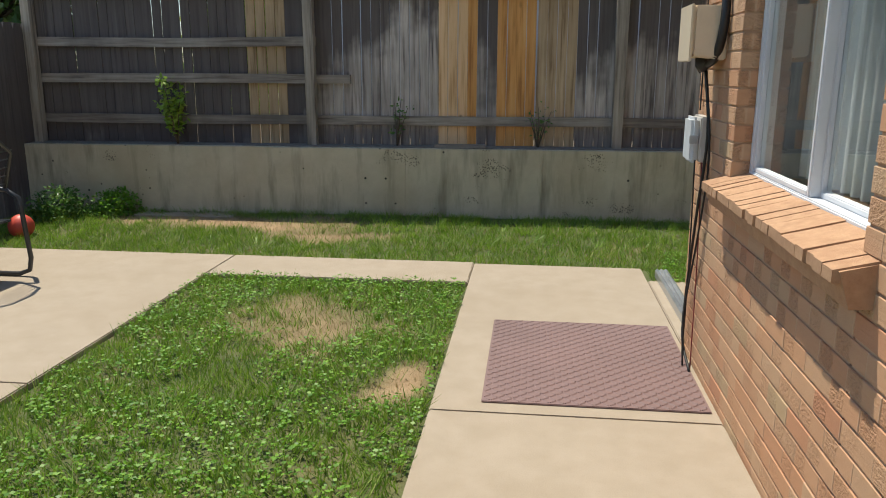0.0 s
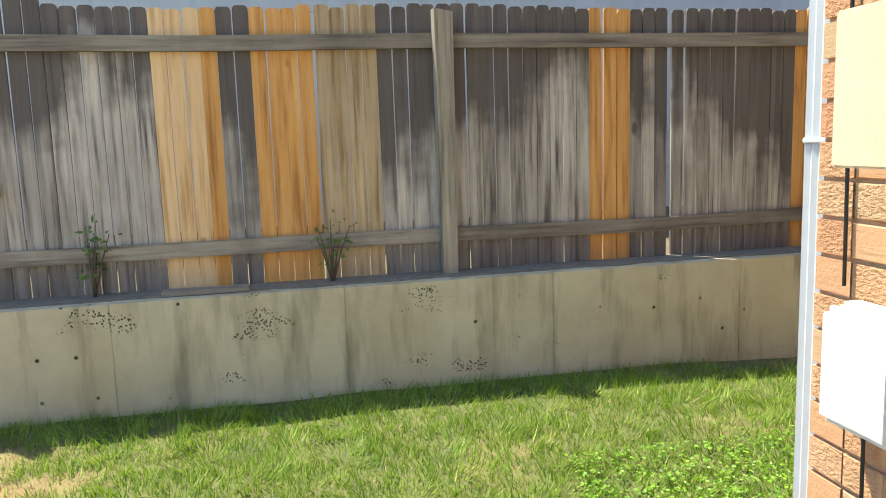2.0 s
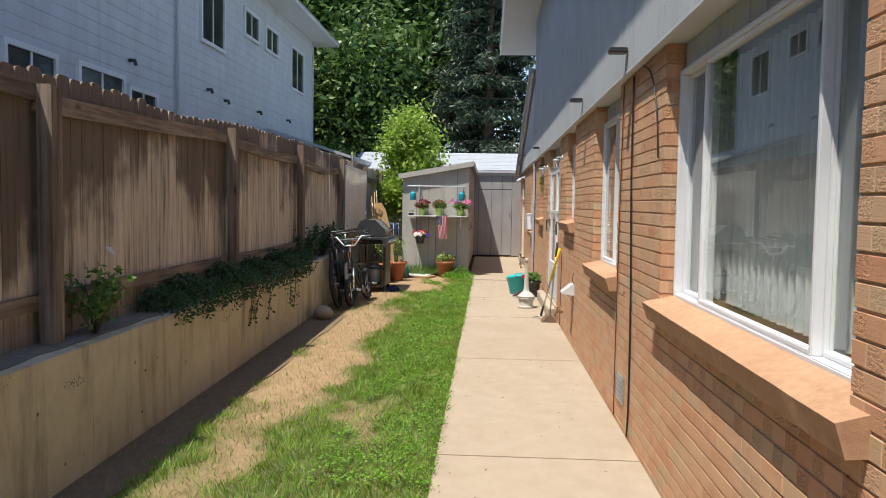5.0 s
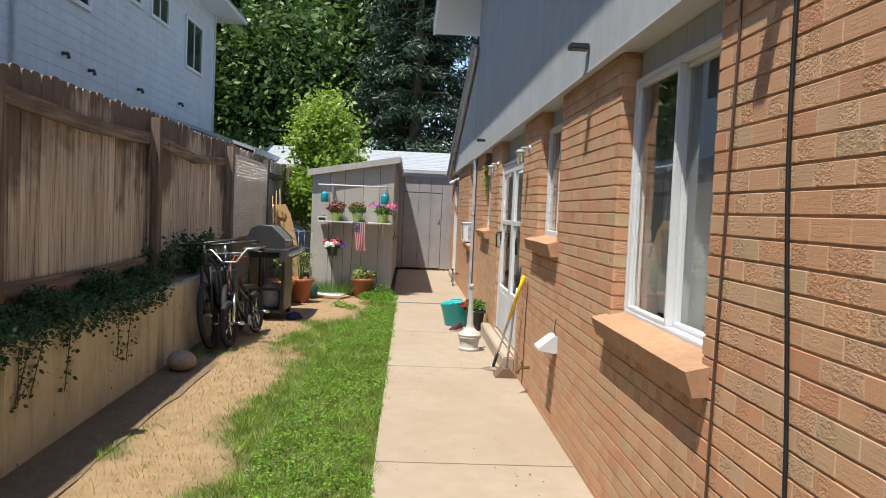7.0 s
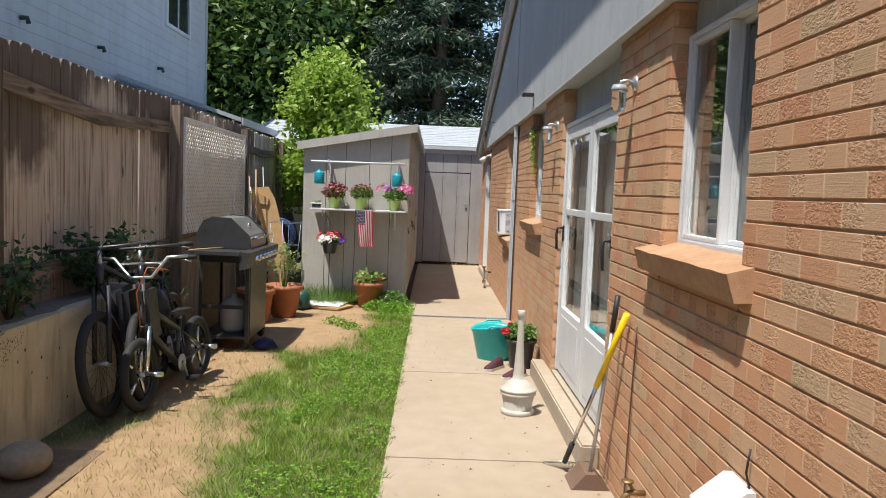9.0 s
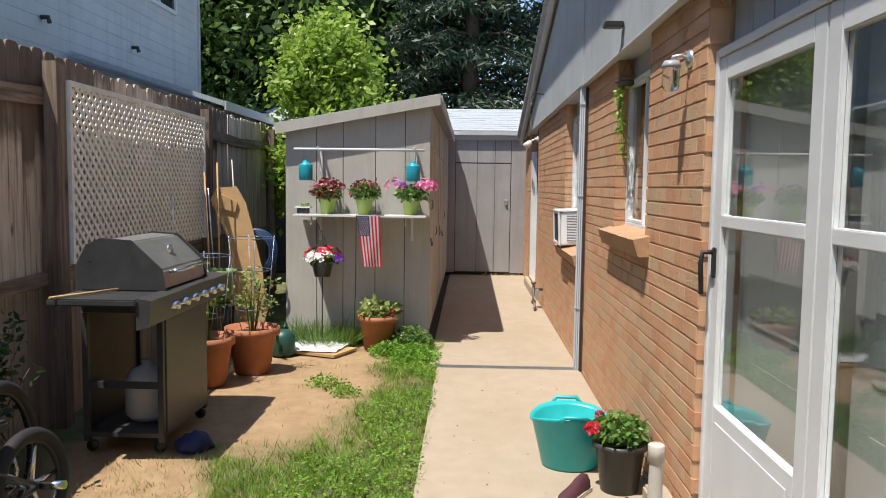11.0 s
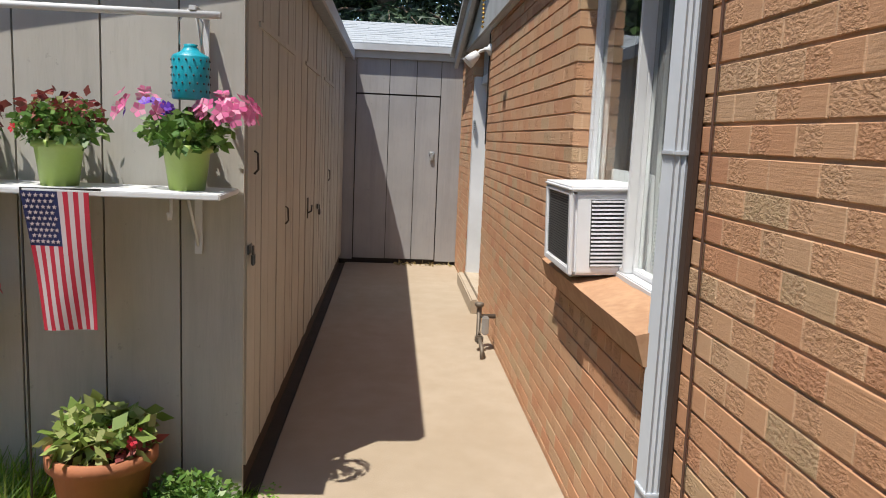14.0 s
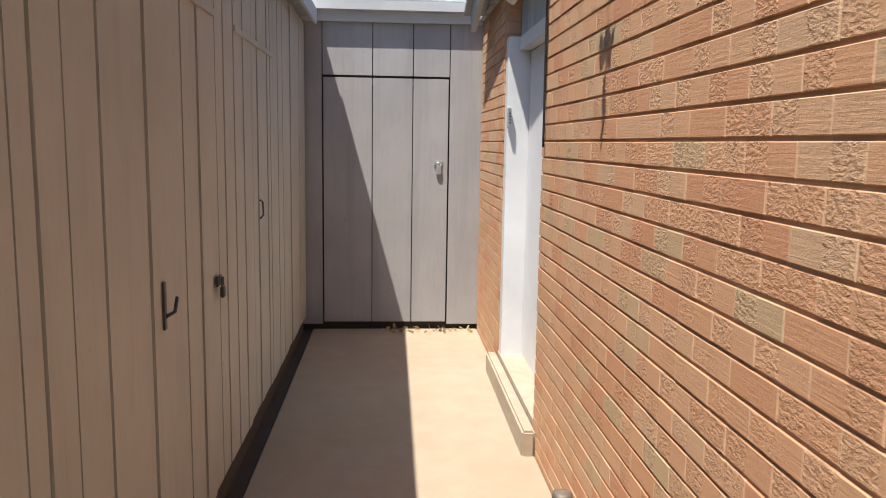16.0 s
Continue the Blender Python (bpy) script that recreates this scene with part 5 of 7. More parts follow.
# ---- beside the short wall ----
box_a = thing("utility_box", (WX, 3.8, 1.66), "cream plastic utility box on the brick wall", "utility box")
bm = bmesh.new()
prism(bm, [(-0.15, -0.10), (0, -0.12), (0, 0.12), (-0.15, 0.12)], 1, -0.13, 0.13)
bmesh.ops.bevel(bm, geom=list(bm.edges), offset=0.008, segments=2, affect="EDGES")
part("body", bm, CREAM, box_a)
bm = bmesh.new()
box(bm, -0.165, -0.152, -0.137, 0.137, -0.125, 0.125, 0.004)
part("lid", bm, CREAM, box_a)
bm = bmesh.new()
tube(bm, [(-0.07, 0, -0.105), (-0.07, 0, -0.135), (-0.055, 0, -0.155)], 0.04, 10)
part("cable_collar", bm, BLACK, box_a)
box_b = thing("utility_box", (WX, 3.95, 1.17), "pale grey plastic junction box on the brick wall", "utility box")
bm = bmesh.new()
box(bm, -0.05, 0, -0.1, 0.1, -0.11, 0.11, 0.008)
part("body", bm, WHITE_POT, box_b)
bm = bmesh.new()
box(bm, -0.09, -0.051, -0.085, 0.1, -0.115, 0.105, 0.014)
part("cover", bm, plain("pale_grey_plastic", (0.62, 0.65, 0.66), 0.45), box_b)
bm = bmesh.new()
box(bm, -0.098, -0.06, -0.1, -0.086, -0.02, 0.02, 0.003)
part("latch", bm, plain("grey_latch", (0.4, 0.42, 0.43), 0.4), box_b)


def cable(label, pts, r=0.006, mat=None, name="wall_cable"):
    bm = bmesh.new()
    pts = [Vector(p) for p in pts]
    fine = []
    for i in range(len(pts) - 1):
        p0, p1, p2, p3 = pts[max(i - 1, 0)], pts[i], pts[i + 1], pts[min(i + 2, len(pts) - 1)]
        for k in range(5):
            t = k / 5
            fine.append(0.5 * ((2 * p1) + (p2 - p0) * t + (2 * p0 - 5 * p1 + 4 * p2 - p3) * t * t + (3 * p1 - p0 - 3 * p2 + p3) * t ** 3))
    fine.append(pts[-1])
    tube(bm, fine, r, 6)
    return solid(name, bm, mat or CABLE, label, "cable")


cable("thick black service conduit on the brick wall", [(WX - 0.02, 3.78, 2.5), (WX - 0.02, 3.72, 2.1), (WX - 0.025, 3.64, 1.75), (WX - 0.04, 3.68, 1.57), (WX - 0.06, 3.78, 1.52)], 0.02)
cable("black cable hanging down the brick wall", [(WX - 0.06, 3.8, 1.5), (WX - 0.03, 3.78, 1.2), (WX - 0.04, 3.84, 0.8), (WX - 0.03, 3.98, 0.4), (WX - 0.05, 3.9, 0.15), (WX - 0.04, 3.72, 0.03)], 0.007)
cable("black cable hanging down the brick wall", [(WX - 0.05, 3.82, 1.5), (WX - 0.025, 3.74, 1.1), (WX - 0.03, 3.82, 0.7), (WX - 0.05, 3.9, 0.3), (WX - 0.06, 3.8, 0.03)], 0.005)
cable("thin black cable from the junction box", [(WX - 0.04, 3.98, 1.06), (WX - 0.03, 3.99, 0.7), (WX - 0.02, 4.02, 0.3), (WX - 0.03, 3.98, 0.03)], 0.004)
cable("thin black cable along the wall corner", [(WX - 0.012, 4.1, 2.5), (WX - 0.012, 4.09, 1.9), (WX - 0.012, 4.08, 1.3)], 0.004)
cable("dark red wire hanging on the brick wall", [(WX - 0.03, 3.86, 1.06), (WX - 0.02, 3.84, 0.6), (WX - 0.03, 3.76, 0.03)], 0.003, plain("dark_red_wire", (0.2, 0.02, 0.02), 0.5))

# ribbed mat on the walk
mat = thing("door_mat", (0.31, 3.84, 0.021), "flat mauve-brown ribbed rubber mat on the concrete walk", "mat")
bm = bmesh.new()
box(bm, -0.51, 0.51, -0.59, 0.59, 0, 0.008, 0.003)
part("base", bm, MAT_RUBBER, mat)
verts, faces = [], []
for i in range(30):
    for j in range(36):
        x, y = -0.485 + i * 0.0334, -0.565 + j * 0.0323
        s = 1 if (i + j) % 2 else -1
        n = len(verts)
        dx, dy = 0.012, 0.012 * s
        px, py = 0.004 * s, -0.004
        for a, b in ((-dx - px, -dy - py), (dx - px, dy - py), (dx + px, dy + py), (-dx + px, -dy + py)):
            verts.append((x + a, y + b, 0.008))
        for a, b in ((-dx, -dy), (dx, dy)):
            verts.append((x + a, y + b, 0.012))
        faces += [(n, n + 1, n + 5, n + 4), (n + 2, n + 3, n + 4, n + 5), (n + 1, n + 2, n + 5), (n + 3, n, n + 4)]
o = new("tread", raw("tread", verts, faces, MAT_RUBBER))
o.parent = mat
tagged(o, kind="stuff")


def downspout(x, y0, top, label, group="downspouts", dp=0.095):
    """Ribbed rectangular pipe against the long wall."""
    d = thing("downspout", (x, y0, 0.02), label, "downspout", group)
    bm = bmesh.new()
    w = 0.045
    out = []
    for i in range(9):
        out.append((-w + 2 * w * i / 8, dp - (0.007 if i % 2 else 0.0)))
    for i in range(1, 6):
        out.append((w - (0.006 if i % 2 else 0.0), dp - dp * i / 6))
    out += [(w, 0.004), (-w, 0.004)]
    for i in range(1, 6):
        out.append((-w + (0.006 if i % 2 else 0.0), dp * i / 6))
    prism(bm, out, 2, 0.0, top)
    part("pipe", bm, plain("pipe_paint", (0.50, 0.535, 0.585), 0.4, vary=0.06, size=0.3) if "pipe_paint" not in bpy.data.materials else bpy.data.materials["pipe_paint"], d)
    for z in (0.55, 1.55, 2.35):
        bm = bmesh.new()
        box(bm, -0.049, 0.049, 0.0, dp + 0.004, z, z + 0.012, 0.002)
        part("strap", bm, bpy.data.materials["pipe_paint"], d)
    return d


downspout(0.915, W, 2.48, "pale grey ribbed metal downspout at the house corner", dp=0.072)
# Thin dark brown upright strip on the brick next to the pipe.
bm = bmesh.new()
box(bm, 18.655, 18.7, W + 0.002, W + 0.018, 0.02, HEAD - 0.02, 0.003)
solid("trim_joint", bm, plain("dark_brown_strip", (0.05, 0.026, 0.016), 0.8), "dark brown strip on the brick wall at the downspout", "trim", "structure")
ext = thing("downspout_extension", (0.96, 5.1, 0.021), "silver metal downspout end lying on the walk", "downspout")
bm = bmesh.new()
prism(bm, [(-0.045, 0), (0.045, 0), (0.045, 0.05), (0.03, 0.062), (0.015, 0.052), (0, 0.062), (-0.015, 0.052), (-0.03, 0.062), (-0.045, 0.05)], 1, -0.82, 0.48)
part("pipe", bm, STEEL, ext)
downspout(18.76, W, 5.38, "tall pale blue-grey ribbed downspout from the eave", dp=0.052)

# black metal patio chair, its back to the yard
chair = thing("patio_chair", (-3.92, 4.75, 0.02), "black tubular metal cantilever patio chair on the concrete", "chair")
for s in (-1, 1):
    bm = bmesh.new()
    y = 0.0 + s * 0.27
    tube(bm, [(-0.3, y, 0.02), (0.24, y, 0.02), (0.32, y, 0.05), (0.34, y, 0.14), (0.31, y, 0.5), (0.3, y, 0.58), (0.2, y, 0.64), (-0.28, y, 0.6)], 0.017, 8)
    part("leg", bm, CHARCOAL, chair)
bm = bmesh.new()
tube(bm, [(0.2, -0.27, 0.64), (0.3, -0.24, 0.9), (0.33, -0.1, 0.99), (0.33, 0.1, 0.99), (0.3, 0.24, 0.9), (0.2, 0.27, 0.64)], 0.014, 8)
part("back_frame", bm, CHARCOAL, chair)
for i in range(5):
    bm = bmesh.new()
    z = 0.68 + i * 0.06
    tube(bm, [(0.22 + i * 0.02, -0.26, z), (0.25 + i * 0.02, 0, z - 0.005), (0.22 + i * 0.02, 0.26, z)], 0.004, 6)
    part("back_wire", bm, CHARCOAL, chair)
bm = bmesh.new()
box(bm, -0.25, 0.24, -0.25, 0.25, 0.41, 0.425, 0.005)
part("seat", bm, CHARCOAL, chair)
bm = bmesh.new()
tube(bm, [(-0.3, -0.27, 0.02), (-0.3, 0.27, 0.02)], 0.017, 8)
part("cross_bar", bm, CHARCOAL, chair)
ball = thing("toy_ball", (-4.55, 6.3, 0.0), "faded red and white play ball on the grass", "ball")
bm = bmesh.new()
lathe(bm, [(0.11 * math.sin(math.pi * i / 12), 0.11 - 0.11 * math.cos(math.pi * i / 12)) for i in range(13)], seg=20)
part("ball", bm, plain("red_rubber", (0.62, 0.08, 0.05), 0.5), ball)


# shrubs and weeds
def sapling(base, height, n, leaf, matl, label, seed, twigs=9, spread=0.22):
    t = thing("shrub", base, label, "shrub")
    rnd = random.Random(seed)
    bm = bmesh.new()
    spots = []
    for i in range(twigs):
        a = rnd.uniform(0, 6.28)
        h = height * rnd.uniform(0.6, 1.0)
        tip = Vector((math.cos(a) * spread * rnd.uniform(0.2, 1), math.sin(a) * spread * rnd.uniform(0.2, 0.8), h))
        q = [Vector((0, 0, 0)), tip * 0.5 + Vector((0, 0, 0.06 * h)), tip]
        tube(bm, q, [0.008, 0.005, 0.002], 5)
        spots += [q[0].lerp(q[1], 0.7), q[1], q[1].lerp(q[2], 0.35), q[1].lerp(q[2], 0.7), q[2]]
    tagged(part("twig_mass", bm, BARK, t), kind="stuff")
    at = np.array([tuple(p) for p in spots])
    c = at[RNG.integers(0, len(at), n)] + RNG.normal(size=(n, 3)) * 0.03
    o = new("foliage", cards("foliage", leaf_quads(c, leaf, 0.1, 0.5), matl))
    o.parent = t
    return t


sapling(along(-3.55, 7.5, WALL_TOP), 0.66, 420, 0.07, LIGHT_LEAF, "small shrub with yellow-green leaves on the retaining wall", 3)
sapling(along(-1.33, 7.56, WALL_TOP - 0.005), 0.5, 70, 0.045, PLANT, "thin dark green weed at the fence foot", 4, 6, 0.12)
sapling(along(0.05, 7.56, WALL_TOP - 0.005), 0.42, 70, 0.04, PLANT, "thin green weed with white flowers at the fence foot", 5, 7, 0.14)
flowered = sapling(along(7.2, 7.5, WALL_TOP - 0.005), 0.42, 420, 0.06, PLANT, "leafy weed with pale flower on the retaining wall", 6, 12, 0.34)
blooms("blossom", flowered, WHITE_PETAL, (0.05, -0.06, 0.5), 0.04, 3, 0.03, 1.4)
sapling(along(13.5, 7.52, WALL_TOP - 0.005), 0.5, 520, 0.06, IVY, "dark leafy shrub at the fence behind the bicycles", 9, 18, 0.5)
sapling(along(14.75, 7.53, WALL_TOP - 0.005), 0.5, 900, 0.07, IVY, "dark leafy shrub growing between bicycles and fence", 15, 22, 0.5)
sapling((15.72, 7.82, 0.0), 0.95, 800, 0.07, IVY, "dark leafy shrub growing between grill and fence", 16, 20, 0.5)


def weed(base, r, h, n, matl, label, wide=0.06):
    """A tussock of long leaves."""
    t = thing("weed_clump", base, label, "weeds", "weeds beside the walk")
    if wide > 0.05:
        size = 0.036 if h > 0.2 else 0.03
        foliage("foliage", t, matl, (0, 0, h * 0.2), r * 1.1, n * 4, size, h * 0.75 / r, 0.0, 0.6)
        foliage("shoot_mass", t, matl, (0, 0, h * 0.5), r * 0.7, n, size * 1.3, h * 0.7 / r, -0.5, 0.35)
        return t
    wide = 0.012
    p = RNG.normal(size=(n, 2)) * r * 0.5
    b = np.column_stack([p, np.zeros(n)])
    d = np.column_stack([p * 0.9 + RNG.normal(size=(n, 2)) * r * 0.45, RNG.uniform(0.45, 1.1, n) * h])
    s = np.cross(d, RNG.normal(size=(n, 3)))
    s /= np.linalg.norm(s, axis=1)[:, None] + 1e-9
    L = np.linalg.norm(d, axis=1)[:, None]
    q = np.stack([b - s * wide * L * 0.2, b + d * 0.55 - s * wide * L, b + d, b + d * 0.55 + s * wide * L], 1)
    o = new("foliage", cards("foliage", q, matl))
    o.parent = t
    return t


weed((19.6, 6.7, 0), 0.2, 0.3, 380, PLANT, "tall green grass tussock against the shed", wide=0.03)
weed((19.66, 6.45, 0), 0.16, 0.26, 280, GRASS, "tall green grass tussock against the shed", wide=0.03)
weed((19.62, 6.95, 0), 0.14, 0.3, 140, PLANT, "green grass tussock beside the shed corner", wide=0.035)
weed((19.55, 5.75, 0), 0.22, 0.24, 420, PLANT, "low leafy weeds at the shed corner", wide=0.09)
weed((19.05, 5.68, 0), 0.22, 0.16, 420, CLOVER, "low leafy weeds at the walk edge", wide=0.09)
weed((19.3, 5.95, 0), 0.2, 0.12, 300, CLOVER, "low leafy weeds before the shed", wide=0.08)
weed((18.1, 6.35, 0), 0.16, 0.08, 70, CLOVER, "small weed growing on bare dirt", wide=0.08)
weed((17.85, 6.15, 0), 0.12, 0.06, 45, CLOVER, "small weed growing on bare dirt", wide=0.08)
weed((-4.55, 6.9, 0.05), 0.3, 0.34, 420, PLANT, "leafy weeds in the yard corner", wide=0.09)
weed((-4.1, 7.15, 0.08), 0.25, 0.26, 320, CLOVER, "leafy weeds in the yard corner", wide=0.09)
for i in range(10):
    weed(along(8.3 + i * 0.5, 7.5, WALL_TOP - 0.01), 0.26, (0.2, 0.26, 0.17, 0.3)[i % 4], 420, IVY, "dark green ground cover on the retaining wall", wide=0.1)
# vine over the wall
vine = thing("vine", along(10.5, WALL_Y + 0.02, WALL_TOP), "dark green vine hanging over the retaining wall", "vine")
stems = bmesh.new()
spots = []
for i in range(20):
    x = -2.0 + i * 0.22 + random.uniform(-0.1, 0.1)
    drop = random.uniform(0.04, 0.16) + (0.4 if 6 < i < 11 or i in (14, 15) else 0.0) * random.uniform(0.5, 1)
    q = [(x, 0.2, 0.03), (x, -0.01, 0.03), (x + 0.03, -0.055, -0.03), (x + random.uniform(-0.1, 0.1), -0.035, -drop)]
    tube(stems, q, 0.004, 5)
    for k in range(int(14 + drop * 70)):
        f = random.random()
        p = Vector(q[1]).lerp(Vector(q[2]), f * 3) if f < 0.33 else Vector(q[2]).lerp(Vector(q[3]), (f - 0.33) / 0.67)
        spots.append(tuple(p + Vector((random.gauss(0, 0.05), random.gauss(-0.01, 0.015), random.gauss(0, 0.03)))))
tagged(part("stem_mass", stems, BARK, vine), kind="stuff")
o = new("foliage", cards("foliage", leaf_quads(np.array(spots), 0.038, 0.5, 0.7), IVY))
o.parent = vine
bm = bmesh.new()
box(bm, -0.95, -0.45, 7.42, 7.51, WALL_TOP + 0.005, WALL_TOP + 0.035, 0.003)
solid("loose_board", bm, RAIL_WOOD, "short weathered board lying on the retaining wall", "board")

# ---- electric meters on the long wall ----
cab = thing("meter_cabinet", (1.58, W, 1.24), "large grey enamel electrical cabinet on the brick wall", "cabinet")
bm = bmesh.new()
box(bm, 0.0, 0.36, 0.002, 0.235, 0.0, 0.86, 0.01)
part("body", bm, GREY_BOX, cab)
bm = bmesh.new()
box(bm, -0.012, 0.372, 0.237, 0.262, -0.012, 0.87, 0.006)
part("door", bm, GREY_BOX, cab)
bm = bmesh.new()
box(bm, -0.014, -0.001, 0.03, 0.06, 0.36, 0.40, 0.004)
part("latch", bm, STEEL, cab)
bm = bmesh.new()
prism(bm, [(0.004, 0.62), (0.1, 0.53), (0.165, 0.42), (0.19, 0.36), (0.215, 0.34), (0.245, 0.35), (0.262, 0.385), (0.262, 0.869), (0.004, 0.869)], 0, -0.24, -0.014)
hood = part("hood", bm, GREY_BOX, cab)
for y, z in ((0.22, 0.4), (0.14, 0.6)):
    bm = bmesh.new()
    lathe(bm, [(0, -0.246), (0.009, -0.246), (0.011, -0.2405), (0, -0.2405)], (0, y, z), 12, 0)
    part("bolt", bm, STEEL, hood)
bm = bmesh.new()
tube(bm, [(0.2, 0.1, -0.001), (0.2, 0.1, -0.2), (0.2, 0.1, -1.22)], [0.03, 0.05, 0.05], 12)
part("conduit", bm, GREY_BOX, cab)
bm = bmesh.new()
box(bm, 0.06, 0.12, 0.16, 0.2, -0.1, -0.002, 0.006)
part("fitting", bm, BLACK, cab)
meters = thing("meter_bank", (2.6, W, 1.02), "grey meter panel with four glass electric meters", "electric meter")
bm = bmesh.new()
box(bm, -0.14, 0.14, 0.002, 0.1, 0.0, 0.98, 0.01)
part("panel", bm, GREY_BOX, meters)
for i in range(4):
    z = 0.13 + i * 0.235
    bm = bmesh.new()
    lathe(bm, [(0.085, 0.1), (0.095, 0.104), (0.095, 0.13), (0.085, 0.134)], (0, 0, z), 24, 1)
    m1 = part("collar", bm, STEEL, meters)
    bm = bmesh.new()
    lathe(bm, [(0.08, 0.13), (0.08, 0.225), (0.07, 0.25), (0.0, 0.258)], (0, 0, z), 24, 1)
    part("glass_dome", bm, FROST, m1, "clear glass meter dome")
    bm = bmesh.new()
    lathe(bm, [(0, 0.19), (0.062, 0.19), (0.065, 0.12)], (0, 0, z), 20, 1)
    part("dial", bm, WHITE_POT, m1)

# ---- along the long wall ----
cable("black cable running up the brick wall", [(7.86, W + 0.012, 2.5), (7.84, W + 0.014, 1.8), (7.75, W + 0.012, 1.0), (7.72, W + 0.012, 0.3), (7.74, W + 0.015, 0.04)], 0.007)
cable("thin dark cable across the brick pier", [(7.05, W + 0.01, 1.9), (7.12, W + 0.012, 2.2), (7.3, W + 0.012, 2.42), (7.45, W + 0.03, 2.5)], 0.005)
cable("thin brown cable on the brick wall", [(8.25, W + 0.01, 2.5), (8.28, W + 0.012, 1.5), (8.3, W + 0.012, 0.6), (8.3, W + 0.012, 0.04)], 0.005, plain("brown_cable", (0.09, 0.045, 0.03), 0.6))
cable("thin brown cable on the brick wall", [(12.62, W + 0.01, 1.0), (12.66, W + 0.012, 0.5), (12.68, W + 0.012, 0.04)], 0.005, bpy.data.materials["brown_cable"])
cable("thin brown cable behind the downspout", [(18.58, W + 0.01, 2.5), (18.57, W + 0.012, 1.5), (18.55, W + 0.012, 0.5), (18.56, W + 0.012, 0.04)], 0.004, bpy.data.materials["brown_cable"])
bm = bmesh.new()
box(bm, 7.95, 8.2, W + 0.001, W + 0.012, 0.2, 0.4, 0.002)
vent = solid("foundation_vent", bm, STEEL, "small galvanised foundation vent in the brick wall", "vent")
for i in range(5):
    bm = bmesh.new()
    box(bm, 7.97, 8.18, W + 0.013, W + 0.02, 0.225 + i * 0.034, 0.24 + i * 0.034)
    part("slat", bm, STEEL, vent)
hood = thing("dryer_vent", (11.27, W, 0.66), "white plastic dryer vent hood on the brick wall", "vent")
bm = bmesh.new()
prism(bm, [(0.0, 0.07), (0.0, -0.05), (0.02, -0.055), (0.14, -0.035), (0.14, -0.02), (0.03, 0.07)], 0, -0.1, 0.1)
part("hood", bm, WHITE, hood)
bm = bmesh.new()
box(bm, -0.08, 0.08, 0.03, 0.036, -0.1, -0.058, 0.002)
part("flap", bm, WHITE_POT, hood)
bm = bmesh.new()
tube(bm, [(-0.06, 0.004, 0.06), (-0.058, 0.02, 0.12), (-0.06, 0.012, 0.2)], 0.004, 6)
part("wire", bm, CABLE, hood)


def hose_bib(x, z):
    b = thing("hose_bib", (x, W, z), "old brass garden tap on the brick wall", "tap")
    bm = bmesh.new()
    tube(bm, [(0, 0, 0), (0, 0.07, 0), (0, 0.1, -0.02), (0, 0.11, -0.06)], [0.014, 0.014, 0.016, 0.014], 10)
    part("spout", bm, BRASS, b)
    bm = bmesh.new()
    tube(bm, [(0, 0.06, 0.01), (0, 0.085, 0.05)], 0.007, 8)
    lathe(bm, [(0, 0.048), (0.03, 0.05), (0.03, 0.058), (0, 0.06)], (0, 0.087, 0), 12)
    part("handle", bm, BRASS, b)


hose_bib(12.35, 0.26)


def wall_lamp(x, z):
    """Jar lantern on a bent arm."""
    l = thing("wall_lamp", (x, W, z), "grey metal jar lamp with ribbed glass on the brick wall", "lamp", "jar lamps beside the doors")
    bm = bmesh.new()
    lathe(bm, [(0, 0.03), (0.03, 0.028), (0.055, 0.012), (0.055, 0.0)], (0, 0.0, 0.08), 18, 1)
    part("wall_plate", bm, STEEL, l)
    bm = bmesh.new()
    tube(bm, [(0, 0.02, 0.08), (0, 0.06, 0.1), (0, 0.11, 0.09), (0, 0.12, 0.06)], 0.011, 8)
    part("arm", bm, STEEL, l)
    bm = bmesh.new()
    lathe(bm, [(0, 0.05), (0.045, 0.045), (0.06, 0.02), (0.06, 0.0), (0.05, 0.0)], (0, 0.12, 0.02), 20)
    part("cap", bm, GREY_BOX, l)
    bm = bmesh.new()
    prof = [(0.048, 0.0)]
    for i in range(8):
        prof += [(0.053, -0.012 - i * 0.014), (0.049, -0.019 - i * 0.014)]
    prof += [(0.035, -0.14), (0, -0.145)]
    lathe(bm, prof, (0, 0.12, 0.02), 20)
    part("jar", bm, FROST, l, "ribbed clear glass jar")
    return l


for x in (12.95, 15.55):
    wall_lamp(x, 2.19).scale = (0.74, 0.74, 0.74)


# things by the doors
def pole(name, parent, a, b, r, mat, label=""):
    bm = bmesh.new()
    tube(bm, [a, b], r, 10)
    return part(name, bm, mat, parent, label)


rake_tool = thing("garden_rake", (13.25, 4.4, 0.02), "fan rake with yellow grip leaning on the wall", "rake")
A, B = Vector((0, 0, 0.06)), Vector((-0.47, -0.195, 1.02))
pole("grip", rake_tool, A.lerp(B, 0.54), B, 0.017, YELLOW, "yellow grip")
pole("shaft", rake_tool, A.lerp(B, 0.12), A.lerp(B, 0.54), 0.012, CHROME)
pole("socket", rake_tool, A, A.lerp(B, 0.14), 0.016, BLACK)
for i in range(9):
    bm = bmesh.new()
    a = (i - 4) * 0.13
    tube(bm, [A + Vector((0.01, 0, 0)), A + Vector((0.11 * math.cos(a), 0.16 * math.sin(a), -0.035)), A + Vector((0.16 * math.cos(a), 0.22 * math.sin(a), -0.055))], 0.004, 5)
    part("tine", bm, STEEL, rake_tool)
broom = thing("dustpan_pole", (13.03, 4.3, 0.02), "grey metal pole with black grip leaning on the wall", "broom")
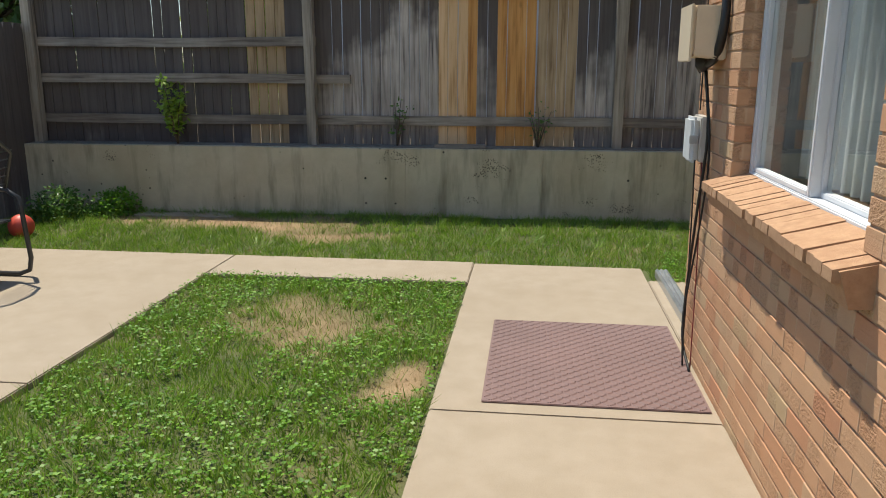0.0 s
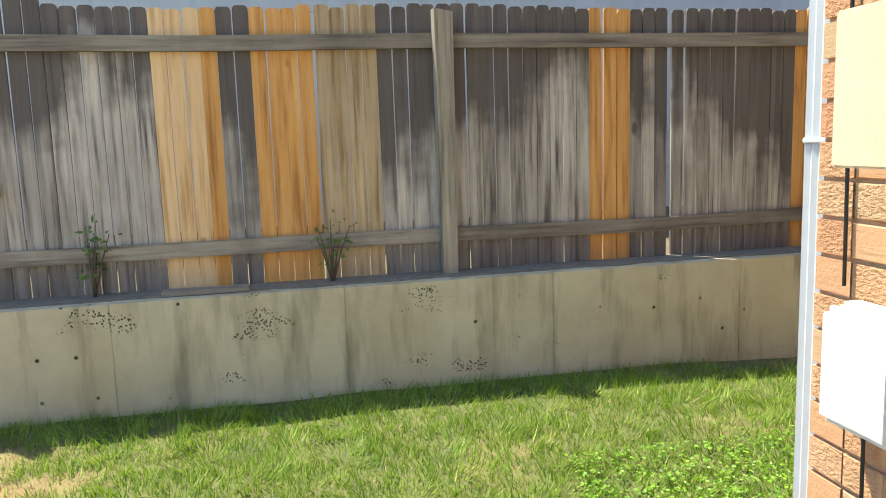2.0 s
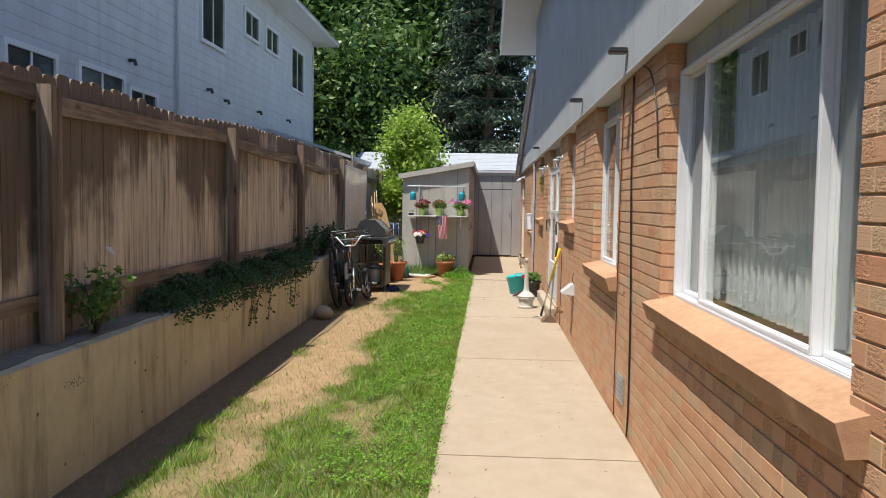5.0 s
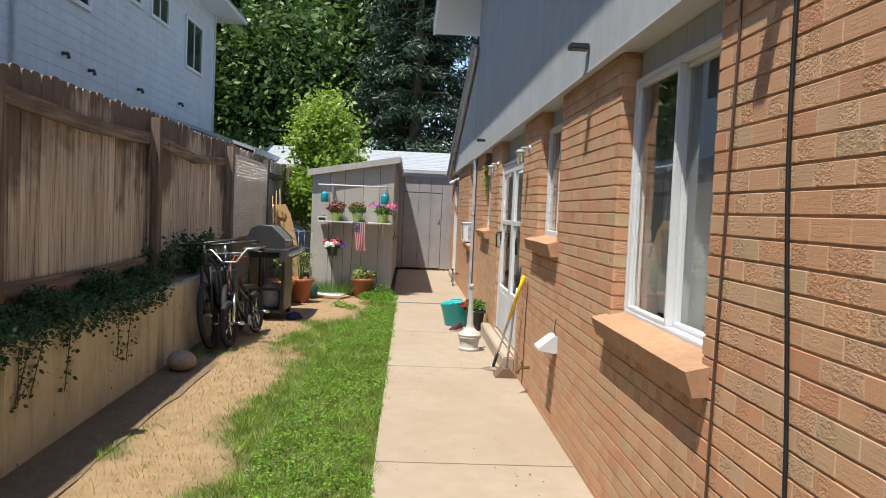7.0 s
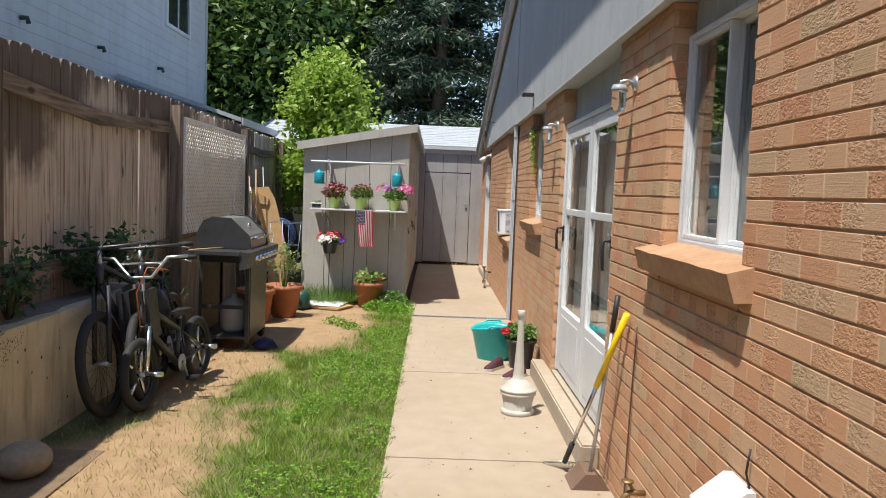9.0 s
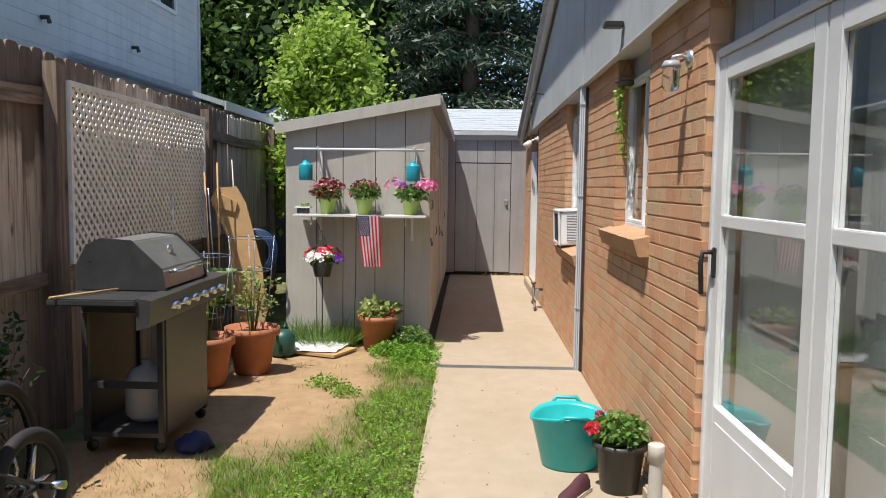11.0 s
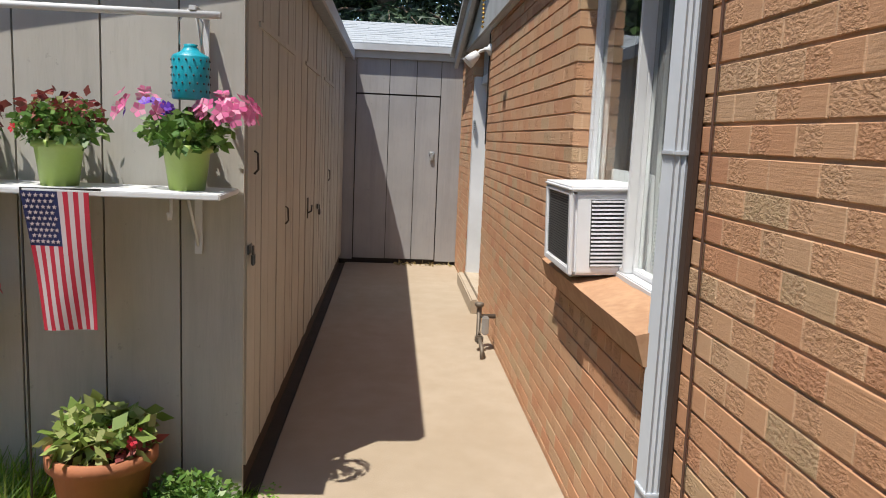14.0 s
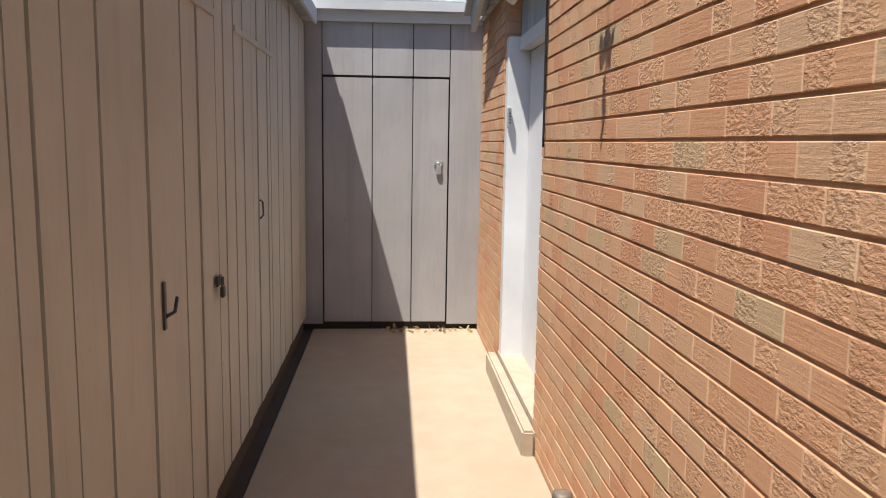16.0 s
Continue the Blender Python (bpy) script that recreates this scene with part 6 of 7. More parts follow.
pole("shaft", broom, (0, 0, 0.05), (-0.1, -0.06, 0.9), 0.011, STEEL)
pole("grip", broom, (-0.1, -0.06, 0.9), (-0.125, -0.075, 1.1), 0.015, BLACK)
bm = bmesh.new()
prism(bm, [(-0.11, 0.0), (0.11, 0.0), (0.09, 0.02), (0.03, 0.09), (-0.03, 0.09), (-0.09, 0.02)], 0, -0.06, 0.16)
part("pan", bm, plain("brown_pan", (0.16, 0.10, 0.07), 0.6), broom)

URN = plain("stone_grey_plastic", (0.47, 0.44, 0.39), 0.5, vary=0.1, size=0.1)
ash = thing("smoker_urn", (14.45, 4.55, 0.02), "stone-grey plastic smoker urn with a tall tapered neck", "ash urn")
ash.scale = (0.88, 0.88, 0.9)
bm = bmesh.new()
lathe(bm, [(0, 0), (0.135, 0), (0.14, 0.004), (0.14, 0.03), (0.136, 0.036), (0.118, 0.04), (0.115, 0.044), (0.138, 0.158), (0.138, 0.162), (0, 0.162)], seg=28)
part("base", bm, URN, ash)
bm = bmesh.new()
lathe(bm, [(0.14, 0.16), (0.15, 0.162), (0.152, 0.166), (0.152, 0.18), (0.147, 0.184), (0.147, 0.19), (0.155, 0.193), (0.155, 0.206), (0.15, 0.211), (0.125, 0.226), (0.122, 0.232), (0.09, 0.262), (0.06, 0.285), (0.054, 0.29), (0.045, 0.34), (0.03, 0.6), (0.025, 0.78), (0.025, 0.79), (0.032, 0.793), (0.032, 0.85), (0.028, 0.855), (0, 0.856)], seg=28)
part("neck", bm, URN, ash)

tub = thing("plastic_tub", (16.34, 4.58, 0.02), "turquoise flexible plastic tub on the walk", "tub")
tub.scale = (1.05, 1.22, 1.0)
bm = bmesh.new()
lathe(bm, [(0, 0), (0.125, 0), (0.135, 0.01), (0.185, 0.26), (0.197, 0.275), (0.191, 0.283), (0.176, 0.26), (0.123, 0.02), (0, 0.015)], seg=30)
for v in bm.verts:
    v.co.z += 0.05 * (v.co.z / 0.28) * abs(v.co.x) / 0.2
part("body", bm, TEAL, tub)
for s in (-1, 1):
    bm = bmesh.new()
    tube(bm, [(s * 0.19, -0.07, 0.31), (s * 0.205, -0.05, 0.345), (s * 0.21, 0.05, 0.345), (s * 0.19, 0.07, 0.31)], 0.012, 8)
    part("handle", bm, TEAL, tub)
fpot = thing("flower_pot", (15.98, 4.36, 0.02), "black pot of green leaves with a red bloom", "flower pot")
part("pot", pot_mesh(0.1, 0.14, 0.27), CHARCOAL, fpot)
part("soil", soil_disc(0.12, 0.24), EARTH, fpot)
foliage("foliage", fpot, PLANT, (0, 0, 0.33), 0.155, 620, 0.05, 0.6)
blooms("blossom", fpot, RED, (-0.02, 0.15, 0.33), 0.045, 16, 0.026, 1.0)
blooms("blossom", fpot, RED, (0.08, 0.1, 0.38), 0.025, 7, 0.02, 1.0)


def shoe(x, y, turn, label):
    s = thing("shoe", (x, y, 0.02), label, "shoe", "shoes by the door")
    s.rotation_euler = (0, 0, turn)
    bm = bmesh.new()
    rows = []
    for i, (px, w, h) in enumerate(((-0.13, 0.03, 0.09), (-0.1, 0.037, 0.105), (-0.03, 0.036, 0.095), (0.03, 0.042, 0.07), (0.09, 0.044, 0.055), (0.13, 0.03, 0.045), (0.145, 0.012, 0.035))):
        rows.append([bm.verts.new(p) for p in ((px, -w, 0.022), (px, -w * 0.8, h * 0.7), (px, -w * 0.3, h), (px, w * 0.3, h), (px, w * 0.8, h * 0.7), (px, w, 0.022))])
    for a, b in zip(rows, rows[1:]):
        for k in range(5):
            bm.faces.new((a[k], a[k + 1], b[k + 1], b[k])).smooth = True
    bm.faces.new(rows[0]), bm.faces.new(rows[-1][::-1])
    part("upper", bm, plain("maroon_mesh", (0.07, 0.02, 0.03), 0.8) if "maroon_mesh" not in bpy.data.materials else bpy.data.materials["maroon_mesh"], s)
    bm = bmesh.new()
    prism(bm, [(-0.14, -0.035), (0.02, -0.044), (0.11, -0.046), (0.15, -0.015), (0.15, 0.015), (0.11, 0.046), (0.02, 0.044), (-0.14, 0.035)], 2, 0.0, 0.024)
    part("sole", bm, WHITE_POT, s, "pale rubber sole")


shoe(15.85, 4.62, 2.5, "dark maroon running shoe on the walk")
shoe(15.55, 4.46, 2.3, "dark maroon running shoe on the walk")

# drain grate across the walk
grate = thing("drain_grate", (18.77, 4.83, -0.005), "narrow grey slotted drain grate across the walk", "drain")
bm = bmesh.new()
box(bm, -0.046, -0.032, -0.62, 0.64, 0, 0.026)
box(bm, 0.032, 0.046, -0.62, 0.64, 0, 0.026)
part("frame", bm, STEEL, grate)
bm = bmesh.new()
for i in range(70):
    y = -0.615 + i * 0.018
    box(bm, -0.031, 0.031, y, y + 0.008, 0.008, 0.023)
tagged(part("bars", bm, STEEL, grate), kind="stuff")
bm = bmesh.new()
box(bm, -0.046, 0.046, -0.62, 0.64, -0.06, -0.04)
part("channel", bm, DARK, grate)

# trailing plant in the window opening
trail = thing("trailing_plant", (17.24, W - 0.05, 2.36), "green trailing vine hung in the window opening", "plant")
bm = bmesh.new()
lathe(bm, [(0, -0.02), (0.06, -0.015), (0.085, 0.0), (0.088, 0.012), (0.07, 0.012), (0, 0.0)], seg=20)
part("dish", bm, CHARCOAL, trail)
bm = bmesh.new()
spots = []
for i in range(5):
    x, drop = random.uniform(-0.05, 0.06), random.uniform(0.35, 0.56)
    q = [(x, 0.02, 0.0), (x - 0.01, 0.05, -0.1), (x - 0.02 - 0.08 * random.random(), 0.04, -0.3), (x - 0.05 - 0.08 * random.random(), 0.03, -drop)]
    tube(bm, q, 0.002, 5)
    for k in range(26):
        f = random.random() * 2.99
        a = int(f)
        spots.append(tuple(Vector(q[a]).lerp(Vector(q[a + 1]), f - a) + Vector((random.gauss(0, 0.012), random.gauss(0, 0.01), random.gauss(0, 0.015)))))
for y in (-0.06, 0.06):
    tube(bm, [(0, y, 0.01), (0, 0, 0.16)], 0.002, 5)
tagged(part("stem_mass", bm, PLANT, trail), kind="stuff")
o = new("foliage", cards("foliage", leaf_quads(np.array(spots), 0.045, 0.4, 0.5), LIGHT_LEAF))
o.parent = trail

# window air conditioner
ac = thing("air_conditioner", (19.82, W - 0.09, 1.08), "white window air conditioner with a black rear grille", "air conditioner")
CASE = plain("case_enamel", (0.72, 0.73, 0.76), 0.35, vary=0.05, size=0.2)
FIN = plain("coil_fin", (0.13, 0.135, 0.14), 0.45, 0.5)
ac.rotation_euler = (-0.035, 0, 0)
ac.scale = (1.08, 1.0, 1.0)
bm = bmesh.new()
box(bm, -0.225, 0.225, -0.12, 0.19, 0.0, 0.33, 0.012)
part("body", bm, CASE, ac)
bm = bmesh.new()
box(bm, -0.235, 0.235, -0.1, 0.212, 0.331, 0.352, 0.008)
part("top_cover", bm, CASE, ac)
bm = bmesh.new()
prism(bm, [(-0.2, 0.0), (0.2, 0.0), (0.14, -0.02), (-0.14, -0.02)], 1, 0.06, 0.18)
part("drip_base", bm, CASE, ac)
bm = bmesh.new()
box(bm, -0.195, 0.195, 0.1905, 0.194, 0.03, 0.315, 0.001)
part("rear_mesh", bm, plain("coil_dark", (0.03, 0.032, 0.035), 0.6), ac)
for a, b, z0, z1 in ((-0.225, -0.194, 0.002, 0.33), (0.194, 0.225, 0.002, 0.33), (-0.194, 0.194, 0.002, 0.031), (-0.194, 0.194, 0.314, 0.33)):
    bm = bmesh.new()
    box(bm, a, b, 0.1905, 0.208, z0, z1, 0.004)
    part("rear_frame", bm, CASE, ac)
for i in range(26):
    bm = bmesh.new()
    z = 0.036 + i * 0.0107
    box(bm, -0.193, 0.193, 0.195, 0.199, z, z + 0.0055)
    part("rear_slat", bm, FIN, ac)
for s in (-1, 1):
    bm = bmesh.new()
    # Dark plate laid on the casing as the shade between the slats.
    box(bm, min(s * 0.2255, s * 0.228), max(s * 0.2255, s * 0.228), -0.045, 0.125, 0.035, 0.3)
    part("side_recess", bm, DARK, ac)
    for i in range(17):
        bm = bmesh.new()
        z = 0.038 + i * 0.0157
        box(bm, min(s * 0.2285, s * 0.233), max(s * 0.2285, s * 0.233), -0.043, 0.123, z, z + 0.0075, 0.001)
        part("side_slat", bm, CASE, ac)
    bm = bmesh.new()
    box(bm, min(s * 0.2285, s * 0.232), max(s * 0.2285, s * 0.232), -0.014, -0.006, 0.036, 0.3)
    part("side_rib", bm, CASE, ac)
bm = bmesh.new()
box(bm, -0.25, 0.25, -0.119, -0.1, -0.01, 0.4, 0.004)
part("mounting_frame", bm, WHITE, ac)

# pipes near the far doorway
RUSTY = plain("rusty_iron", (0.17, 0.14, 0.11), 0.6, 0.4, vary=0.35, size=0.03)
pipes = thing("gas_pipe", (22.22, W - 0.04, 0.02), "rusty iron gas pipe with cap and valve by the wall", "pipe")
bm = bmesh.new()
tube(bm, [(0.06, 0.045, 0.25), (0.06, 0.16, 0.25), (0.06, 0.17, 0.33)], 0.018, 10)
tube(bm, [(0.06, 0.17, 0.3), (0.06, 0.17, 0.1), (-0.08, 0.17, 0.09), (-0.22, 0.17, 0.07), (-0.24, 0.17, 0.0)], 0.016, 10)
part("pipe", bm, RUSTY, pipes)
bm = bmesh.new()
lathe(bm, [(0, 0.0), (0.024, 0.0), (0.036, 0.012), (0.036, 0.03), (0.022, 0.036), (0, 0.036)], (0.06, 0.17, 0.32), 14)
part("cap", bm, RUSTY, pipes)
bm = bmesh.new()
box(bm, -0.05, 0.03, 0.14, 0.2, 0.06, 0.12, 0.012)
tube(bm, [(-0.01, 0.17, 0.12), (-0.01, 0.17, 0.15)], 0.01, 8)
part("valve", bm, RUSTY, pipes)
bm = bmesh.new()
box(bm, -0.02, 0.04, 0.1, 0.15, 0.12, 0.26, 0.01)
part("regulator", bm, STEEL, pipes, "dull grey regulator")
cable("dark cable down the brick beside the doorway", [(23.44, W + 0.01, 2.5), (23.43, W + 0.012, 2.0), (23.42, W + 0.012, 1.55)], 0.006)
bell = thing("door_intercom", (24.72, W - 0.03, 1.66), "small grey intercom plate on the door surround", "intercom")
bm = bmesh.new()
box(bm, -0.03, 0.018, 0.0, 0.02, 0, 0.13, 0.004)
part("plate", bm, STEEL, bell)
bm = bmesh.new()
for i in range(4):
    for k in range(3):
        box(bm, -0.032, -0.0301, 0.003 + k * 0.005, 0.006 + k * 0.005, 0.03 + i * 0.02, 0.04 + i * 0.02)
tagged(part("buttons", bm, BLACK, bell), kind="stuff")
flood = thing("flood_light", (23.4, W + 0.002, 2.36), "white twin-headed flood light above the doorway", "flood light")
bm = bmesh.new()
lathe(bm, [(0.05, 0), (0.05, 0.02), (0.02, 0.035), (0.02, 0.06), (0, 0.06)], (0, 0, 0), 16, 1)
part("base", bm, WHITE, flood)
for s in (-1, 1):
    bm = bmesh.new()
    tube(bm, [(0, 0.05, 0), (s * 0.05, 0.1, -0.02), (s * 0.06, 0.13, -0.05)], 0.012, 8)
    tube(bm, [(s * 0.06, 0.12, -0.04), (s * 0.06, 0.15, -0.07), (s * 0.06, 0.2, -0.12)], [0.03, 0.045, 0.055], 14)
    part("lamp_head", bm, WHITE, flood)
hook = thing("hanging_ornament", (22.2, W + 0.06, 2.62), "dark metal hanging ornament with a gold chain", "ornament")
bm = bmesh.new()
tube(bm, [(0, 0, 0.25), (0, 0.14, 0.27), (0, 0.16, 0.2)], 0.006, 6)
part("bracket", bm, BLACK, hook)
bm = bmesh.new()
prism(bm, [(-0.09, 0.1), (-0.06, 0.0), (0, 0.05), (0.06, 0.0), (0.09, 0.1), (0.04, 0.07), (0, 0.14), (-0.04, 0.07)], 1, 0.15, 0.165)
part("figure", bm, BLACK, hook)
bm = bmesh.new()
for i in range(8):
    lathe(bm, [(0, -0.014), (0.013, 0), (0, 0.014)], (0.01 * math.sin(i), 0.158, -0.03 - i * 0.03), 8)
part("chain", bm, plain("gold_paint", (0.5, 0.33, 0.08), 0.4, 0.6), hook)
for x, y0 in ((7.9, 0.06), (10.4, 0.06), (16.9, 0.06)):
    soff = thing("wall_bracket", (x, W + y0, 2.66), "small dark eave camera bracket on grey siding", "bracket", "brackets on the siding")
    bm = bmesh.new()
    box(bm, -0.05, 0.05, 0.0, 0.12, 0.0, 0.035, 0.006)
    part("body", bm, BLACK, soff)

# ---- shed front: rod, lanterns, shelf, pots, flag ----
FX = 19.8
rod = thing("hanging_rod", (FX, 6.3, 2.0), "white wooden rod on brackets across the shed front", "rod")
bm = bmesh.new()
tube(bm, [(-0.2, -0.65, 0), (-0.2, 0.66, 0)], 0.014, 10)
part("bar", bm, WHITE, rod)
for y in (-0.55, 0.42):
    bm = bmesh.new()
    box(bm, -0.215, 0.0, y - 0.012, y + 0.012, 0.012, 0.03, 0.002)
    box(bm, -0.012, 0.0, y - 0.014, y + 0.014, -0.22, 0.01, 0.002)
    tube(bm, [(-0.16, y, 0.014), (-0.005, y, -0.19)], 0.006, 6)
    part("bracket", bm, WHITE, rod)


def lantern(y):
    l = thing("lantern", (FX - 0.2, y, 1.79), "turquoise pierced metal lantern hanging on the rod", "lantern", "hanging lanterns")
    bm = bmesh.new()
    lathe(bm, [(0, -0.1), (0.064, -0.1), (0.068, -0.094), (0.068, 0.052), (0.064, 0.06), (0.036, 0.074), (0.022, 0.092), (0.026, 0.1), (0, 0.104)], seg=22)
    part("body", bm, LANTERN, l)
    bm = bmesh.new()
    for i in range(16):
        for k in range(5):
            a = 2 * math.pi * (i + 0.5 * (k % 2)) / 16
            c = Vector((math.cos(a) * 0.0685, math.sin(a) * 0.0685, -0.07 + k * 0.028))
            lathe(bm, [(0, 0.006), (0.004, 0), (0, -0.006)], c, 6)
    tagged(part("piercing", bm, DARK, l), kind="stuff")
    bm = bmesh.new()
    tube(bm, [(0, -0.04, 0.1), (0, -0.045, 0.18), (0, 0, 0.235), (0, 0.045, 0.18), (0, 0.04, 0.1)], 0.003, 6)
    part("bail", bm, STEEL, l)


lantern(6.84)
lantern(5.76)
shelf = thing("wall_shelf", (FX, 6.28, 1.33), "white painted wall shelf on the shed front", "shelf")
bm = bmesh.new()
box(bm, -0.36, 0.0, -0.66, 0.66, 0.0, 0.022, 0.004)
part("board", bm, WHITE, shelf)
for y in (-0.5, 0.45):
    bm = bmesh.new()
    box(bm, -0.2, 0.0, y - 0.012, y + 0.012, -0.014, -0.001)
    box(bm, -0.014, 0.0, y - 0.014, y + 0.014, -0.25, -0.014)
    tube(bm, [(-0.17, y, -0.012), (-0.008, y, -0.22)], 0.006, 6)
    part("bracket", bm, WHITE, shelf)
for y in (-0.45, 0.5):
    bm = bmesh.new()
    tube(bm, [(-0.22, y, -0.001), (-0.22, y, -0.06), (-0.23, y, -0.085), (-0.25, y, -0.085), (-0.255, y, -0.06)], 0.007, 8)
    part("hook", bm, WHITE, shelf)


def green_pot(y, label):
    p = thing("flower_pot", (FX - 0.18, y, 1.352), label, "flower pot", "green pots on the shelf")
    part("pot", pot_mesh(0.066, 0.09, 0.17, 0.03, 0.006), LIME, p)
    part("soil", soil_disc(0.075, 0.14), EARTH, p)
    return p


p = green_pot(6.62, "lime green plastic pot of burgundy coleus on the shelf")
foliage("foliage", p, BURGUNDY, (0, 0, 0.25), 0.18, 420, 0.05, 0.6)
foliage("under_leaves", p, PLANT, (0, 0, 0.22), 0.15, 420, 0.045, 0.55)
blooms("blossom", p, PINK, (0, 0.05, 0.26), 0.16, 7, 0.018)
p = green_pot(6.25, "lime green plastic pot of bronze-green foliage on the shelf")
foliage("foliage", p, PLANT, (0, 0, 0.23), 0.16, 520, 0.045, 0.55)
foliage("upper_foliage", p, BURGUNDY, (0, 0, 0.28), 0.16, 190, 0.04, 0.5)
foliage("pale_leaves", p, VARIEGATED, (0, 0, 0.25), 0.15, 120, 0.04, 0.5)
blooms("blossom", p, RED, (0, 0.1, 0.2), 0.08, 6, 0.022)
p = green_pot(5.78, "lime green plastic pot of pink petunias on the shelf")
foliage("foliage", p, PLANT, (0, 0, 0.22), 0.17, 420, 0.055, 0.5)
blooms("blossom", p, PINK, (0, -0.14, 0.26), 0.13, 34, 0.034, 0.9)
blooms("blossom", p, PINK, (0, 0.16, 0.27), 0.11, 16, 0.03, 1.0)
blooms("blossom", p, PURPLE, (0, 0.12, 0.27), 0.1, 8, 0.025, 0.8)
tray = thing("seedling_tray", (FX - 0.14, 6.88, 1.352), "small black seedling tray with white rim on the shelf", "tray")
bm = bmesh.new()
box(bm, -0.05, 0.05, -0.055, 0.055, 0.0, 0.055, 0.004)
part("tray", bm, BLACK, tray)
bm = bmesh.new()
box(bm, -0.06, 0.06, -0.08, 0.08, 0.056, 0.072, 0.003)
part("rim", bm, WHITE, tray)
foliage("foliage", tray, VARIEGATED, (0, 0, 0.085), 0.05, 60, 0.03, 0.4)

# flag on a thin garden pole
flag = thing("flag", (FX - 0.375, 6.18, 0.0), "small striped cotton flag with a starred blue corner", "flag")
FW, FH, FTOP = 0.235, 0.5, 1.345
bmp = bmesh.new()
tube(bmp, [(0.08, 0.16, 0.02), (0.02, 0.13, 0.7), (0.0, 0.125, FTOP + 0.01), (0.0, -0.15, FTOP + 0.01)], 0.0045, 6)
part("pole", bmp, BLACK, flag)


def flag_point(u, v):
    """u across from the canton's side, v down."""
    return (0.015 * math.sin(u * 5 + v * 4) * v - 0.004, 0.125 - u * FW * (1 - 0.24 * v) - 0.075 * v, FTOP - v * FH)


def cloth(u0, u1, v0, v1, off=0.0):
    bm = bmesh.new()
    nu, nv = max(1, round((u1 - u0) * 13)), max(2, round((v1 - v0) * 16))
    for s in (0.0, 0.0015):
        g = [[bm.verts.new((lambda p: (p[0] - off - s, p[1], p[2]))(flag_point(u0 + (u1 - u0) * i / nu, v0 + (v1 - v0) * j / nv))) for i in range(nu + 1)] for j in range(nv + 1)]
        for j in range(nv):
            for i in range(nu):
                bm.faces.new((g[j][i], g[j][i + 1], g[j + 1][i + 1], g[j + 1][i])).smooth = True
    return bm


for k in range(13):
    u0, u1 = k / 13, (k + 1) / 13
    part("stripe", cloth(u0, u1, 0.39 if k < 7 else 0.0, 1.0), FLAG_WHITE if k % 2 else FLAG_RED, flag)
part("canton", cloth(0.0, 7 / 13, 0.0, 0.39), FLAG_BLUE, flag)
for r in range(9):
    for c in range(6 if r % 2 == 0 else 5):
        u = 0.05 + (c + (0.5 if r % 2 else 0.0)) * 0.085
        v = 0.03 + r * 0.041
        px = flag_point(u, v)
        bm = bmesh.new()
        star = [(0.0085 * (1 if i % 2 == 0 else 0.42) * math.sin(math.pi * i / 5), 0.0085 * (1 if i % 2 == 0 else 0.42) * math.cos(math.pi * i / 5)) for i in range(10)]
        prism(bm, [(px[1] + a, px[2] + b) for a, b in star], 0, px[0] - 0.004, px[0] - 0.0025)
        part("star", bm, FLAG_WHITE, flag)

basket = thing("hanging_basket", (FX - 0.27, 6.66, 0.73), "black hanging pot of red, white and purple petunias", "flower pot")
part("pot", pot_mesh(0.08, 0.115, 0.17, 0.025, 0.006), CHARCOAL, basket)
part("soil", soil_disc(0.1, 0.14), EARTH, basket)
foliage("foliage", basket, PLANT, (0, 0, 0.19), 0.17, 380, 0.05, 0.4)
blooms("blossom", basket, RED, (0.02, 0.0, 0.2), 0.18, 26, 0.04, 0.6)
blooms("blossom", basket, WHITE_PETAL, (-0.05, 0.01, 0.17), 0.17, 26, 0.04, 0.55)
blooms("blossom", basket, PURPLE, (-0.03, -0.15, 0.18), 0.07, 9, 0.035, 0.7)
bm = bmesh.new()
for s in ((0.1, 0), (-0.06, 0.09), (-0.06, -0.09)):
    tube(bm, [(s[0], s[1], 0.16), (s[0] * 0.4, s[1] * 0.4, 0.36), (0.02, 0.05, 0.53)], 0.002, 5)
part("hanger", bm, BLACK, basket)
bm = bmesh.new()
tube(bm, [(0, 0, -0.73), (0, 0, -0.001)], 0.006, 6)
part("stake", bm, BLACK, basket)

tp = thing("terracotta_pot", (19.58, 6.1, 0.0), "large terracotta pot of variegated leaves before the shed", "flower pot")
part("pot", pot_mesh(0.14, 0.195, 0.34, 0.06, 0.012), TERRA, tp)
part("soil", soil_disc(0.17, 0.3), EARTH, tp)
foliage("foliage", tp, VARIEGATED, (0, 0, 0.4), 0.2, 420, 0.08, 0.5)
blooms("blossom", tp, RED, (-0.05, -0.1, 0.38), 0.1, 8, 0.022)
foliage("red_leaves", tp, BURGUNDY, (-0.02, -0.1, 0.37), 0.12, 70, 0.06, 0.4)

sheet = thing("cardboard_sheet", (19.4, 6.66, 0.0), "flat cardboard with crumpled white plastic sheet on the dirt", "cardboard")
bm = bmesh.new()
prism(bm, [(-0.32, -0.2), (0.05, -0.36), (0.33, 0.2), (0.05, 0.42), (-0.1, 0.38)], 2, 0.0, 0.025)
part("board", bm, CARD, sheet)
bm = bmesh.new()
g = []
for i in range(15):
    g.append([bm.verts.new((-0.22 + 0.034 * i, -0.2 + 0.04 * j - 0.02 * i * 0.3, 0.035 + 0.045 * abs(noise.noise(Vector((i * 0.2, j * 0.2, 1)))) + 0.003 * random.random())) for j in range(15)])
